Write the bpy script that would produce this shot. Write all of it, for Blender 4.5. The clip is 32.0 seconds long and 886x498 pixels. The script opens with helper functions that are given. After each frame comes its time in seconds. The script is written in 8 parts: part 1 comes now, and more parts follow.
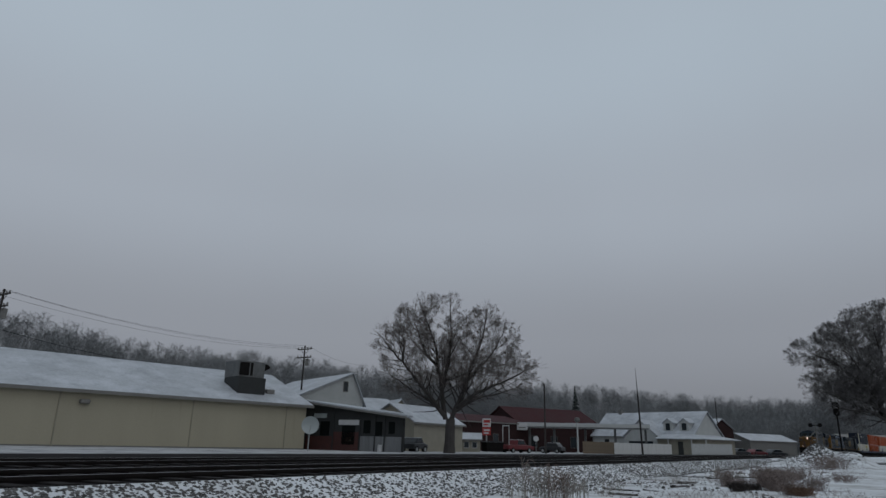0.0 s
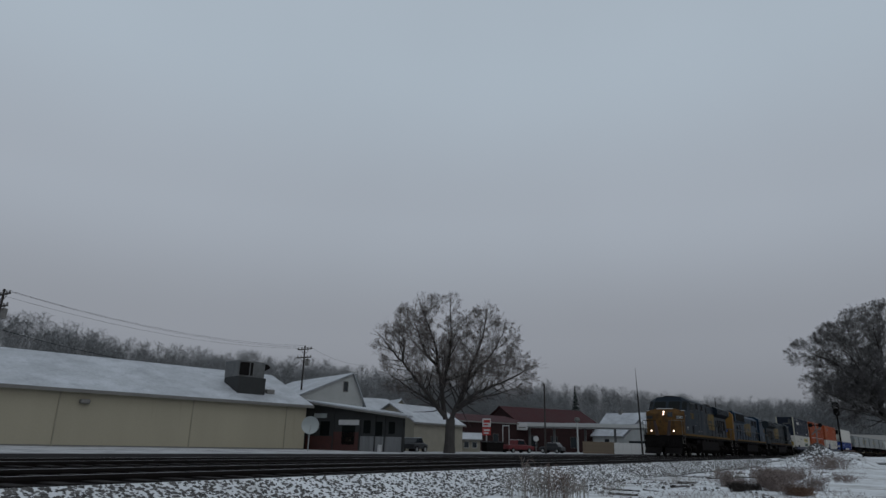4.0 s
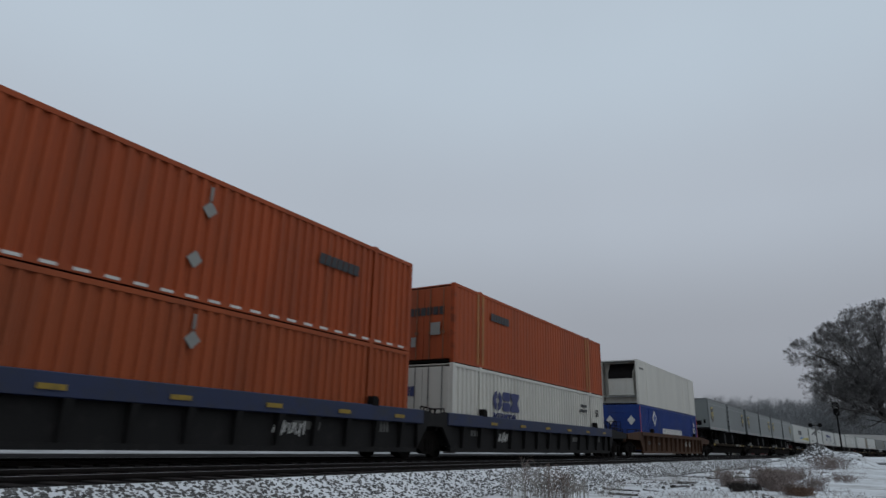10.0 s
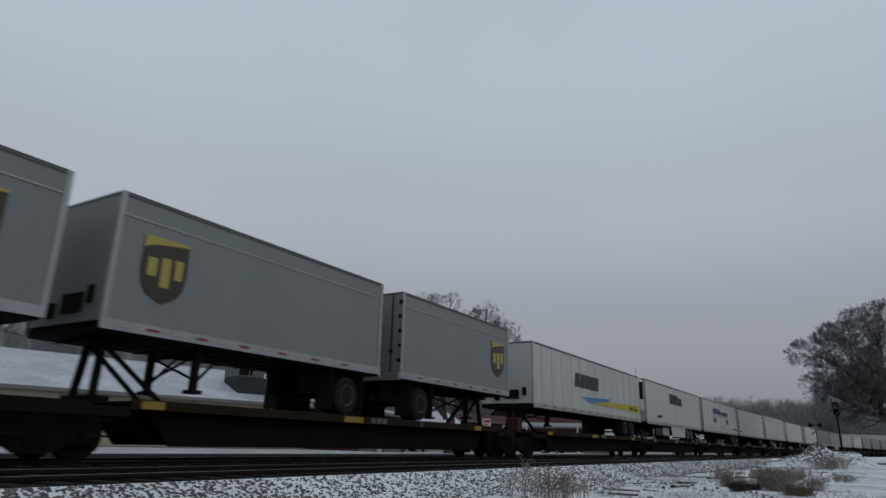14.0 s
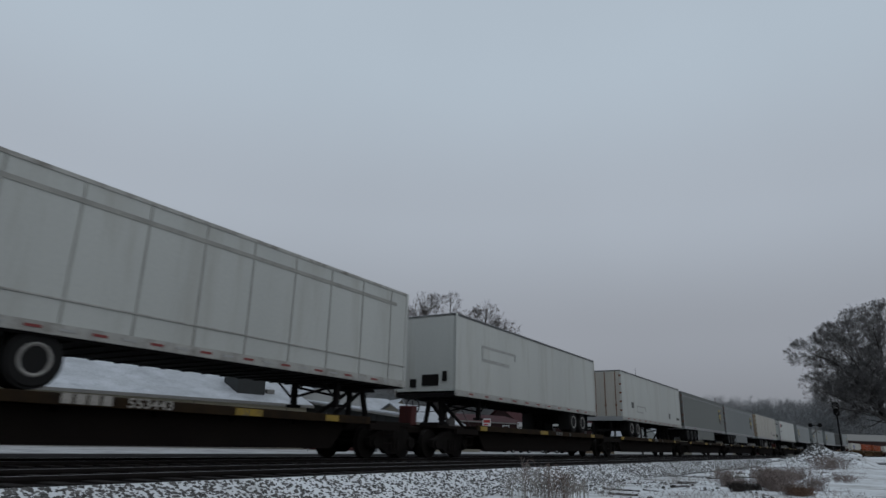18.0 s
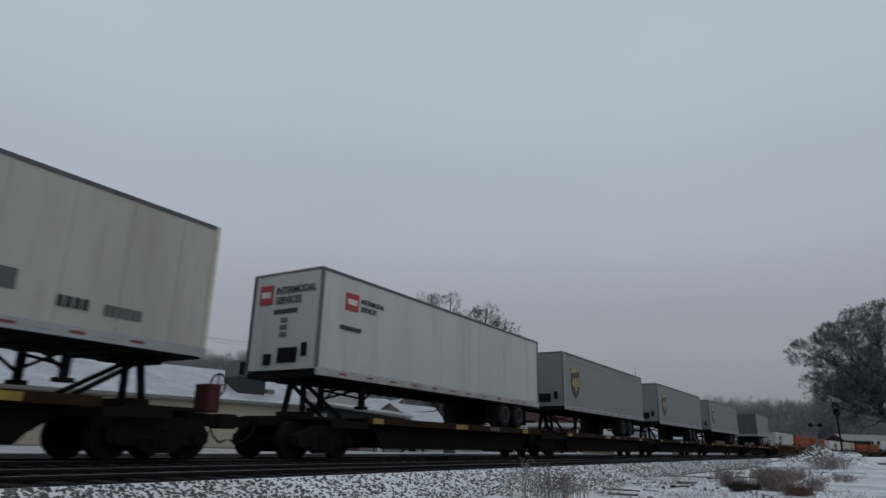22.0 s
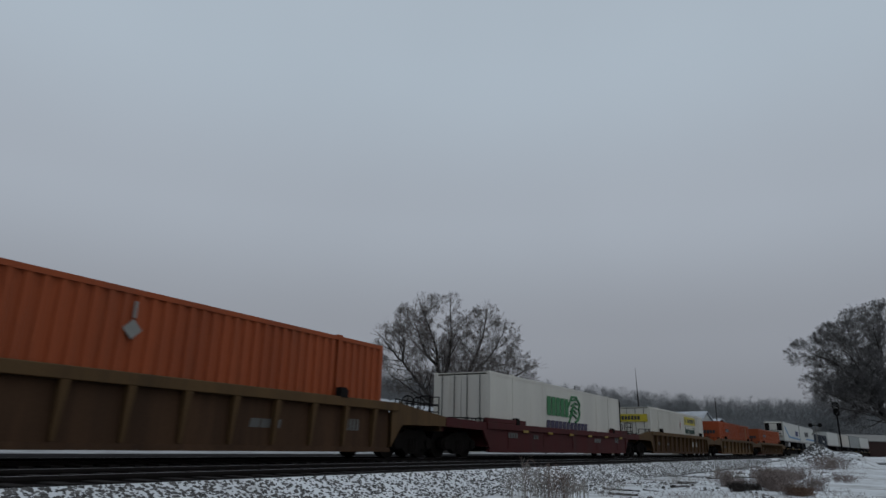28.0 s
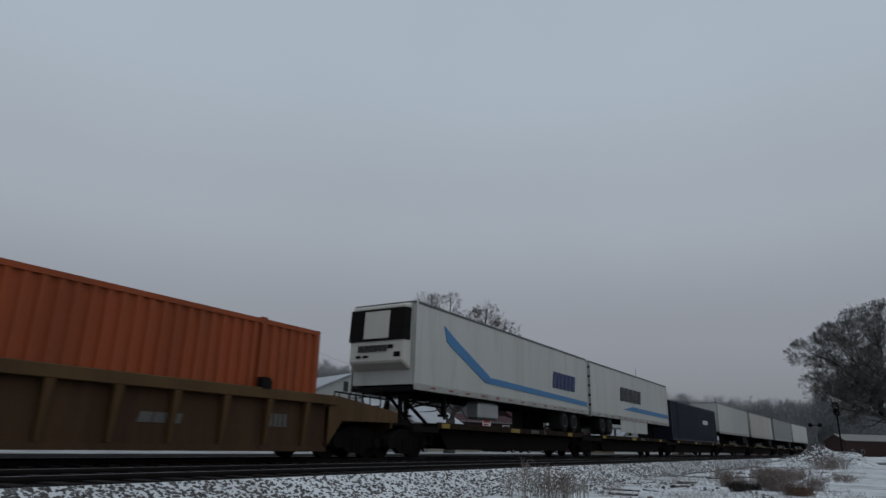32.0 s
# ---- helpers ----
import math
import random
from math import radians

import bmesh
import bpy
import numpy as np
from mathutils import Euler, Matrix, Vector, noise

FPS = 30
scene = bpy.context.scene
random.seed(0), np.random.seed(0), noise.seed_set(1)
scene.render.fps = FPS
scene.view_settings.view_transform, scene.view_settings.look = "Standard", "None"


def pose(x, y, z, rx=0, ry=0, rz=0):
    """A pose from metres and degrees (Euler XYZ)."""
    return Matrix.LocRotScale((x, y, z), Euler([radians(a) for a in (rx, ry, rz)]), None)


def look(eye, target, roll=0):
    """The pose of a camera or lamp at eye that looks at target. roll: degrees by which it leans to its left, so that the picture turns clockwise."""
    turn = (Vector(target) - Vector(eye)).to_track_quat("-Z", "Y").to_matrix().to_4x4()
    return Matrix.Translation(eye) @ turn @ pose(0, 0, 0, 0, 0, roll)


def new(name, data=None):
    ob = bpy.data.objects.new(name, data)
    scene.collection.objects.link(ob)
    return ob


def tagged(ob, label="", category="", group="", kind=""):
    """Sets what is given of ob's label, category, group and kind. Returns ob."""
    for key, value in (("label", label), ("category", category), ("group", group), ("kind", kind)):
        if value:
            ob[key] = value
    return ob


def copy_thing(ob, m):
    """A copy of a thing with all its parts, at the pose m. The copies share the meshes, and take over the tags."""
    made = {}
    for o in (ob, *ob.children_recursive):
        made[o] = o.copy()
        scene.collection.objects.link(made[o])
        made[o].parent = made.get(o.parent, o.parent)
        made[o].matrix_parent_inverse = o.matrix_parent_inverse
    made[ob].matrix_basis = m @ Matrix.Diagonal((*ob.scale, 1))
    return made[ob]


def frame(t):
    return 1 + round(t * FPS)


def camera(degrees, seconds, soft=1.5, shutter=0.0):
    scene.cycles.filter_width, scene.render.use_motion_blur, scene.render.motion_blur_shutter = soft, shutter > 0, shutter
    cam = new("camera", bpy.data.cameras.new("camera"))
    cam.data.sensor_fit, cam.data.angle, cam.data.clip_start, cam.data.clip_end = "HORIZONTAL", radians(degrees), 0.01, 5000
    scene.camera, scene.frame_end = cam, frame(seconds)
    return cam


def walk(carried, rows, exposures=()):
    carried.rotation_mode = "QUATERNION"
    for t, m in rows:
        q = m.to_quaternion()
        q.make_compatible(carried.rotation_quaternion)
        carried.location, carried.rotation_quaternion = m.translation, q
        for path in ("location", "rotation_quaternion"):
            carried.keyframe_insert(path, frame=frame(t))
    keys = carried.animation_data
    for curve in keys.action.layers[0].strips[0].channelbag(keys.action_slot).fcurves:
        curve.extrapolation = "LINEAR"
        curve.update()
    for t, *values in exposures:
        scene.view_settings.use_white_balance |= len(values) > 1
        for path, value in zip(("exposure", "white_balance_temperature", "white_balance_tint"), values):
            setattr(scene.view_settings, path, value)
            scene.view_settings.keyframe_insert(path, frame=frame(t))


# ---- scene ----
# The track runs along x; the train comes from +x. z = 0 is the rail head. The camera stands beside the line.
cam = camera(69.387, 32.0, soft=1.5, shutter=0.12)
EYE = pose(0, 0, 0.45, 90 + 16.963, -1.368, -57.643)
walk(cam, [(0.0, EYE), (32.0, EYE)], exposures=[(0.0, -0.11), (5.0, -0.1), (6.2, -0.02), (7.0, 0.06), (9.0, 0.2), (11.5, 0.17), (13.0, 0.1), (20.0, 0.05), (22.5, 0.07), (24.5, 0.05), (26.0, 0.0), (29.0, -0.08), (32.0, -0.1)])

YT = 13.35    # centre of the far track, which the train uses
YN = 9.15     # centre of the near track


def bend(x):
    """Sideways shift of the line: one wide curve to the near side, farthest out at x = 40."""
    d = max(-80.0, min(x, 320.0) - 40.0)
    return -3.4e-4 * d * d - 6.8e-4 * d * max(0.0, x - 320.0)


def rolling_pose(x, z, half):
    """The pose of a car whose leading end is at x along the line."""
    xm = x + half
    a = math.atan2(bend(xm + 4) - bend(xm - 4), 8.0)
    return pose(xm - half * math.cos(a), YT + bend(xm) - half * math.sin(a), z, 0, 0, math.degrees(a))


def run(t):
    """Metres that the train has gone since 9 s."""
    d = t - 9.0
    return 0.13 + 23.6656 * d + 0.0282 * d * d - 0.00086 * d ** 3


# ---- world and light ----
world = bpy.data.worlds.new("overcast_sky")
scene.world = world
world.use_nodes = True
wn, wl = world.node_tree.nodes, world.node_tree.links
wn.clear()
w_out = wn.new("ShaderNodeOutputWorld")
w_bg = wn.new("ShaderNodeBackground")
w_sky = wn.new("ShaderNodeTexSky")
w_sky.sky_type = "NISHITA"
w_sky.sun_disc = False
w_sky.sun_elevation = radians(24)
w_sky.sun_rotation = radians(200)
w_sky.dust_density = 6.0
w_hsv = wn.new("ShaderNodeHueSaturation")
w_hsv.inputs["Saturation"].default_value = 0.25
w_hsv.inputs["Value"].default_value = 0.1
wl.new(w_sky.outputs[0], w_hsv.inputs["Color"])
w_tc = wn.new("ShaderNodeTexCoord")
w_sep = wn.new("ShaderNodeSeparateXYZ")
wl.new(w_tc.outputs["Generated"], w_sep.inputs[0])
w_ramp = wn.new("ShaderNodeValToRGB")
w_ramp.color_ramp.interpolation = "EASE"
els = w_ramp.color_ramp.elements
els[0].position, els[0].color = 0.0, (0.218, 0.230, 0.256, 1)
els[1].position, els[1].color = 1.0, (0.44, 0.513, 0.59, 1)
for pos, col in ((0.16, (0.291, 0.314, 0.357, 1)), (0.34, (0.378, 0.423, 0.485, 1)), (0.55, (0.424, 0.498, 0.575, 1))):
    e = els.new(pos)
    e.color = col
wl.new(w_sep.outputs[2], w_ramp.inputs[0])
# a soft unevenness of the cloud layer
w_noise = wn.new("ShaderNodeTexNoise")
w_noise.inputs["Scale"].default_value = 2.2
w_noise.inputs["Detail"].default_value = 3.0
wl.new(w_tc.outputs["Generated"], w_noise.inputs["Vector"])
w_map = wn.new("ShaderNodeMapRange")
w_map.inputs["To Min"].default_value = 0.94
w_map.inputs["To Max"].default_value = 1.06
wl.new(w_noise.outputs[0], w_map.inputs["Value"])
w_mul = wn.new("ShaderNodeMix")
w_mul.data_type, w_mul.blend_type = "RGBA", "MULTIPLY"
w_mul.inputs["Factor"].default_value = 1.0
wl.new(w_ramp.outputs[0], w_mul.inputs[6])
wl.new(w_map.outputs[0], w_mul.inputs[7])
w_mix = wn.new("ShaderNodeMix")
w_mix.data_type = "RGBA"
w_mix.inputs["Factor"].default_value = 0.94
wl.new(w_hsv.outputs[0], w_mix.inputs[6])
wl.new(w_mul.outputs[2], w_mix.inputs[7])
wl.new(w_mix.outputs[2], w_bg.inputs[0])
w_bg.inputs[1].default_value = 1.0
wl.new(w_bg.outputs[0], w_out.inputs[0])
sun = new("sun", bpy.data.lights.new("sun", "SUN"))
sun.data.energy, sun.data.angle, sun.data.color = 0.3, radians(60), (1.0, 0.97, 0.93)
sun.matrix_world = look((0, 0, 50), (-6, 14, 0))

# ---- materials ----
MATS = {}


def mat(name, color, rough=0.6, metal=0.0, vary=0.25, scale=1.5, grain=30.0, bump=0.15, dirt=None, dirt_amount=0.35, spec=0.5, streak=False, island=False):
    """A procedural surface: a base colour with broad patches, fine grain and some dirt."""
    if name in MATS:
        return MATS[name]
    m = bpy.data.materials.new(name)
    m.use_nodes = True
    n, l = m.node_tree.nodes, m.node_tree.links
    b = n["Principled BSDF"]
    tc = n.new("ShaderNodeTexCoord")
    src = tc.outputs["Object"]
    if streak:
        mp = n.new("ShaderNodeMapping")
        mp.inputs["Scale"].default_value = (1.0, 1.0, 0.12)
        l.new(src, mp.inputs[0])
        src2 = mp.outputs[0]
    else:
        src2 = src
    big = n.new("ShaderNodeTexNoise")
    big.inputs["Scale"].default_value, big.inputs["Detail"].default_value = scale, 5.0
    l.new(src2, big.inputs["Vector"])
    fine = n.new("ShaderNodeTexNoise")
    fine.inputs["Scale"].default_value, fine.inputs["Detail"].default_value = grain, 3.0
    l.new(src, fine.inputs["Vector"])
    add = n.new("ShaderNodeMath")
    add.operation = "ADD"
    l.new(big.outputs[0], add.inputs[0])
    sc = n.new("ShaderNodeMath")
    sc.operation = "MULTIPLY"
    sc.inputs[1].default_value = 0.5
    l.new(fine.outputs[0], sc.inputs[0])
    l.new(sc.outputs[0], add.inputs[1])
    mr = n.new("ShaderNodeMapRange")
    mr.inputs["From Min"].default_value, mr.inputs["From Max"].default_value = 0.45, 1.05
    mr.inputs["To Min"].default_value, mr.inputs["To Max"].default_value = 1 - vary, 1 + vary * 0.6
    l.new(add.outputs[0], mr.inputs["Value"])
    mul = n.new("ShaderNodeMix")
    mul.data_type, mul.blend_type = "RGBA", "MULTIPLY"
    mul.inputs["Factor"].default_value = 1.0
    mul.inputs[6].default_value = (*color, 1)
    l.new(mr.outputs[0], mul.inputs[7])
    out = mul.outputs[2]
    if island:
        info = n.new("ShaderNodeNewGeometry")
        m2 = n.new("ShaderNodeMapRange")
        m2.inputs["To Min"].default_value, m2.inputs["To Max"].default_value = 0.55, 1.5
        l.new(info.outputs["Random Per Island"], m2.inputs["Value"])
        mu2 = n.new("ShaderNodeMix")
        mu2.data_type, mu2.blend_type = "RGBA", "MULTIPLY"
        mu2.inputs["Factor"].default_value = 1.0
        l.new(out, mu2.inputs[6])
        l.new(m2.outputs[0], mu2.inputs[7])
        out = mu2.outputs[2]
    if dirt:
        dn = n.new("ShaderNodeTexNoise")
        dn.inputs["Scale"].default_value, dn.inputs["Detail"].default_value, dn.inputs["Roughness"].default_value = scale * 2.3, 8.0, 0.65
        l.new(src2, dn.inputs["Vector"])
        dr = n.new("ShaderNodeMapRange")
        dr.inputs["From Min"].default_value, dr.inputs["From Max"].default_value = 0.62 - dirt_amount * 0.4, 0.78 - dirt_amount * 0.2
        dr.inputs["To Max"].default_value = min(1.0, 0.4 + dirt_amount)
        l.new(dn.outputs[0], dr.inputs["Value"])
        dm = n.new("ShaderNodeMix")
        dm.data_type = "RGBA"
        l.new(dr.outputs[0], dm.inputs["Factor"])
        l.new(out, dm.inputs[6])
        dm.inputs[7].default_value = (*dirt, 1)
        out = dm.outputs[2]
    l.new(out, b.inputs["Base Color"])
    rr = n.new("ShaderNodeMapRange")
    rr.inputs["To Min"].default_value, rr.inputs["To Max"].default_value = max(0.02, rough - 0.12), min(1.0, rough + 0.12)
    l.new(big.outputs[0], rr.inputs["Value"])
    l.new(rr.outputs[0], b.inputs["Roughness"])
    b.inputs["Metallic"].default_value = metal
    b.inputs["Specular IOR Level"].default_value = spec
    if bump:
        bp = n.new("ShaderNodeBump")
        bp.inputs["Strength"].default_value, bp.inputs["Distance"].default_value = bump, 0.02
        l.new(fine.outputs[0], bp.inputs["Height"])
        l.new(bp.outputs[0], b.inputs["Normal"])
    MATS[name] = m
    return m


def glow(name, color, power):
    if name not in MATS:
        m = bpy.data.materials.new(name)
        m.use_nodes = True
        b = m.node_tree.nodes["Principled BSDF"]
        b.inputs["Base Color"].default_value = (*color, 1)
        b.inputs["Emission Color"].default_value = (*color, 1)
        b.inputs["Emission Strength"].default_value = power
        MATS[name] = m
    return MATS[name]


def glass(name, color=(0.02, 0.025, 0.03)):
    if name not in MATS:
        m = bpy.data.materials.new(name)
        m.use_nodes = True
        b = m.node_tree.nodes["Principled BSDF"]
        b.inputs["Base Color"].default_value = (*color, 1)
        b.inputs["Roughness"].default_value = 0.06
        MATS[name] = m
    return MATS[name]


M_ORANGE = mat("orange_container_paint", (0.30, 0.058, 0.016), 0.6, spec=0.25, vary=0.26, scale=0.7, dirt=(0.17, 0.045, 0.018), dirt_amount=0.32, streak=True)
M_ORANGE2 = mat("faded_orange_paint", (0.29, 0.064, 0.02), 0.65, spec=0.25, vary=0.26, scale=0.8, dirt=(0.19, 0.055, 0.024), dirt_amount=0.3, streak=True)
M_WHITE = mat("white_container_paint", (0.52, 0.505, 0.455), 0.5, vary=0.18, scale=0.7, dirt=(0.3, 0.26, 0.2), dirt_amount=0.15, streak=True)
M_NAVY = mat("navy_container_paint", (0.0075, 0.012, 0.024), 0.55, spec=0.25, vary=0.3, scale=0.8, streak=True)
M_BLUE = mat("blue_container_paint", (0.013, 0.04, 0.19), 0.55, spec=0.25, vary=0.25, scale=0.8, dirt=(0.03, 0.035, 0.06), dirt_amount=0.2, streak=True)
M_GREYVAN = mat("grey_trailer_skin", (0.19, 0.205, 0.2), 0.5, spec=0.3, vary=0.12, scale=0.5, grain=14, bump=0.05, dirt=(0.16, 0.165, 0.155), dirt_amount=0.12, streak=True)
M_GREYVAN_OLD = mat("weathered_grey_skin", (0.15, 0.158, 0.148), 0.55, spec=0.3, vary=0.2, scale=0.6, dirt=(0.15, 0.14, 0.12), dirt_amount=0.22, streak=True)
M_TRWHITE = mat("white_trailer_skin", (0.44, 0.45, 0.425), 0.5, vary=0.12, scale=0.5, grain=14, bump=0.05, dirt=(0.28, 0.26, 0.22), dirt_amount=0.22, streak=True)
M_TRDIRTY = mat("dirty_white_trailer_skin", (0.41, 0.39, 0.345), 0.55, vary=0.2, scale=0.6, dirt=(0.25, 0.2, 0.14), dirt_amount=0.28, streak=True)
M_TRLOW = mat("road_stained_white_rail", (0.36, 0.355, 0.33), 0.6, vary=0.2, scale=1.2, dirt=(0.14, 0.125, 0.105), dirt_amount=0.42)
M_ALU = mat("dull_aluminium", (0.33, 0.34, 0.34), 0.45, 0.6, vary=0.2, scale=2.0)
M_RAILTR = mat("dark_top_rail", (0.085, 0.088, 0.088), 0.5, 0.3)
M_WELLDK = mat("dark_well_car_paint", (0.013, 0.0125, 0.0125), 0.75, spec=0.2, vary=0.35, scale=1.2, dirt=(0.03, 0.028, 0.027), dirt_amount=0.2)
M_WELLTAN = mat("yellow_brown_well_car_paint", (0.098, 0.057, 0.024), 0.75, spec=0.2, vary=0.3, scale=0.9, dirt=(0.045, 0.028, 0.015), dirt_amount=0.35, streak=True)
M_TANSHEET = mat("rust_browned_side_sheet", (0.070, 0.038, 0.021), 0.8, spec=0.15, vary=0.35, scale=0.9, dirt=(0.035, 0.02, 0.013), dirt_amount=0.4, streak=True)
M_OCHRE = mat("rust_stained_ochre_sheet", (0.125, 0.072, 0.027), 0.75, spec=0.2, vary=0.3, scale=1.1, dirt=(0.07, 0.022, 0.012), dirt_amount=0.3, streak=True)
M_WELLBR = mat("red_brown_well_car_paint", (0.078, 0.042, 0.026), 0.75, spec=0.15, vary=0.3, scale=0.9, dirt=(0.022, 0.014, 0.011), dirt_amount=0.35, streak=True)
M_WELLRED = mat("oxide_red_well_car_paint", (0.064, 0.0125, 0.0125), 0.7, spec=0.2, vary=0.28, scale=0.9, dirt=(0.05, 0.025, 0.02), dirt_amount=0.25, streak=True)
M_SPINE = mat("grimy_brown_flatcar_paint", (0.0115, 0.0088, 0.0074), 0.9, spec=0.08, vary=0.4, scale=0.9, dirt=(0.011, 0.009, 0.008), dirt_amount=0.4)
M_STEEL = mat("black_steel", (0.0115, 0.0102, 0.010), 0.85, 0.0, spec=0.08, vary=0.35, scale=2.5)
M_TRUCK = mat("brown_bogie_steel", (0.0115, 0.0098, 0.0090), 0.9, 0.0, spec=0.05, vary=0.4, scale=3.0)
M_WHEEL = mat("worn_wheel_steel", (0.0115, 0.0098, 0.0090), 0.8, 0.0, spec=0.08, vary=0.3, scale=3.0)
M_TYRE = mat("tyre_rubber", (0.012, 0.0115, 0.0115), 0.85, spec=0.2, vary=0.3)
M_RIM = mat("white_wheel_rim", (0.26, 0.25, 0.23), 0.55, 0.1, vary=0.3, scale=5)
M_RIMDK = mat("dark_wheel_rim", (0.03, 0.03, 0.03), 0.5, 0.4, vary=0.3, scale=5)
M_YEL = mat("yellow_marking", (0.27, 0.175, 0.012), 0.5, vary=0.2, scale=2, dirt=(0.09, 0.06, 0.02), dirt_amount=0.35)
M_SIGNYEL = mat("bright_yellow_panel", (0.43, 0.35, 0.014), 0.5, vary=0.2, scale=1.5, dirt=(0.2, 0.17, 0.03), dirt_amount=0.2)
M_WMARK = mat("white_marking", (0.55, 0.55, 0.53), 0.5, vary=0.2, scale=3)
M_GREEN = mat("green_marking", (0.012, 0.13, 0.035), 0.5, vary=0.1)
M_DKGREEN = mat("dark_green_marking", (0.01, 0.05, 0.035), 0.5, vary=0.1)
M_PURPLE = mat("dark_purple_marking", (0.018, 0.011, 0.045), 0.5, vary=0.1)
M_BLKMARK = mat("black_marking", (0.014, 0.014, 0.016), 0.5, vary=0.2)
M_BLUEMK = mat("blue_marking", (0.015, 0.045, 0.20), 0.5, vary=0.15)
M_MIDBLUE = mat("mid_blue_stripe", (0.04, 0.17, 0.36), 0.5, vary=0.15)
M_NAVYMK = mat("navy_marking", (0.012, 0.02, 0.10), 0.5, vary=0.15)
M_RED = mat("red_marking", (0.34, 0.02, 0.018), 0.5, vary=0.2)
M_SHIELD = mat("brown_shield_paint", (0.032, 0.022, 0.012), 0.45, vary=0.1)
M_GOLD = mat("gold_shield_paint", (0.36, 0.29, 0.06), 0.45, vary=0.1)
M_DUST = mat("sooty_grey", (0.10, 0.10, 0.095), 0.7, vary=0.3)
M_LOCOBLUE = mat("dark_blue_locomotive_paint", (0.0062, 0.0132, 0.022), 0.55, spec=0.18, vary=0.3, scale=0.8, dirt=(0.012, 0.015, 0.018), dirt_amount=0.25, streak=True)
M_LOCOBLUE2 = mat("blue_locomotive_paint", (0.0062, 0.024, 0.048), 0.55, spec=0.2, vary=0.22, scale=0.8, dirt=(0.014, 0.025, 0.036), dirt_amount=0.18, streak=True)
M_LOCOBLUE3 = mat("faded_dirty_locomotive_paint", (0.0095, 0.016, 0.021), 0.65, spec=0.2, vary=0.35, scale=0.9, dirt=(0.017, 0.017, 0.017), dirt_amount=0.35, streak=True)
M_LOCOYEL = mat("locomotive_yellow_paint", (0.205, 0.105, 0.022), 0.6, spec=0.25, vary=0.25, scale=1.2, dirt=(0.08, 0.045, 0.015), dirt_amount=0.3)
M_SILLYEL = mat("grimy_sill_yellow", (0.13, 0.073, 0.012), 0.7, vary=0.3, scale=1.5, spec=0.15, dirt=(0.05, 0.03, 0.012), dirt_amount=0.35)
M_HANDRAIL = mat("dull_handrail_paint", (0.11, 0.10, 0.085), 0.6, vary=0.3)
M_WINTRIM = mat("dark_window_trim", (0.035, 0.036, 0.036), 0.6, vary=0.3)
M_GLASS = glass("dark_window_glass")
M_CABGLASS = mat("tinted_cab_glass", (0.006, 0.008, 0.008), 0.45, spec=0.06, vary=0.2, bump=0.0)
M_LAMP = glow("headlight_glow", (1.0, 0.70, 0.54), 5.0)

# ---- mesh helpers ----


def bx(bm, x0, x1, y0, y1, z0, z1):
    v = [bm.verts.new(c) for c in ((x0, y0, z0), (x1, y0, z0), (x1, y1, z0), (x0, y1, z0), (x0, y0, z1), (x1, y0, z1), (x1, y1, z1), (x0, y1, z1))]
    for f in ((3, 2, 1, 0), (4, 5, 6, 7), (0, 1, 5, 4), (1, 2, 6, 5), (2, 3, 7, 6), (3, 0, 4, 7)):
        bm.faces.new([v[i] for i in f])


def loft(bm, rings, caps=True):
    """Closed rings of points, joined one to the next."""
    vs = [[bm.verts.new(p) for p in r] for r in rings]
    n = len(vs[0])
    for a, b in zip(vs, vs[1:]):
        for i in range(n):
            bm.faces.new((a[i], a[(i + 1) % n], b[(i + 1) % n], b[i]))
    if caps:
        bm.faces.new(list(reversed(vs[0])))
        bm.faces.new(vs[-1])


def prism_y(bm, pts, y0, y1):
    loft(bm, [[(x, y0, z) for x, z in pts], [(x, y1, z) for x, z in pts]])


def prism_x(bm, pts, x0, x1):
    loft(bm, [[(x0, y, z) for y, z in pts], [(x1, y, z) for y, z in pts]])


def cyl(bm, c, axis, r, length, n=16, r2=None):
    """A round bar with its middle at c, along axis x, y or z."""
    r2 = r if r2 is None else r2
    rings = []
    for s, rad in ((-0.5, r), (0.5, r2)):
        ring = []
        for i in range(n):
            a = 2 * math.pi * i / n
            p, q = rad * math.cos(a), rad * math.sin(a)
            d = s * length
            ring.append({"x": (c[0] + d, c[1] + p, c[2] + q), "y": (c[0] + p, c[1] + d, c[2] + q), "z": (c[0] + p, c[1] + q, c[2] + d)}[axis])
        rings.append(ring)
    loft(bm, rings)


def tube(bm, a, b, r0, r1=None, n=6):
    a, b = Vector(a), Vector(b)
    r1 = r0 if r1 is None else r1
    d = (b - a).normalized()
    e = d.orthogonal().normalized()
    g = d.cross(e)
    loft(bm, [[a + (e * math.cos(2 * math.pi * i / n) + g * math.sin(2 * math.pi * i / n)) * r0 for i in range(n)],
              [b + (e * math.cos(2 * math.pi * i / n) + g * math.sin(2 * math.pi * i / n)) * r1 for i in range(n)]])


def bent(bm, pts, r, n=6):
    for a, b in zip(pts, pts[1:]):
        tube(bm, a, b, r, n=n)


def hoop(bm, c, r, thick=0.022, n=16):
    """A thin upright ring across the x axis, with four spokes."""
    pts = [(c[0], c[1] + r * math.cos(2 * math.pi * i / n), c[2] + r * math.sin(2 * math.pi * i / n)) for i in range(n + 1)]
    bent(bm, pts, thick, 5)
    for i in range(0, n, n // 4):
        tube(bm, c, pts[i], thick * 0.7, n=4)


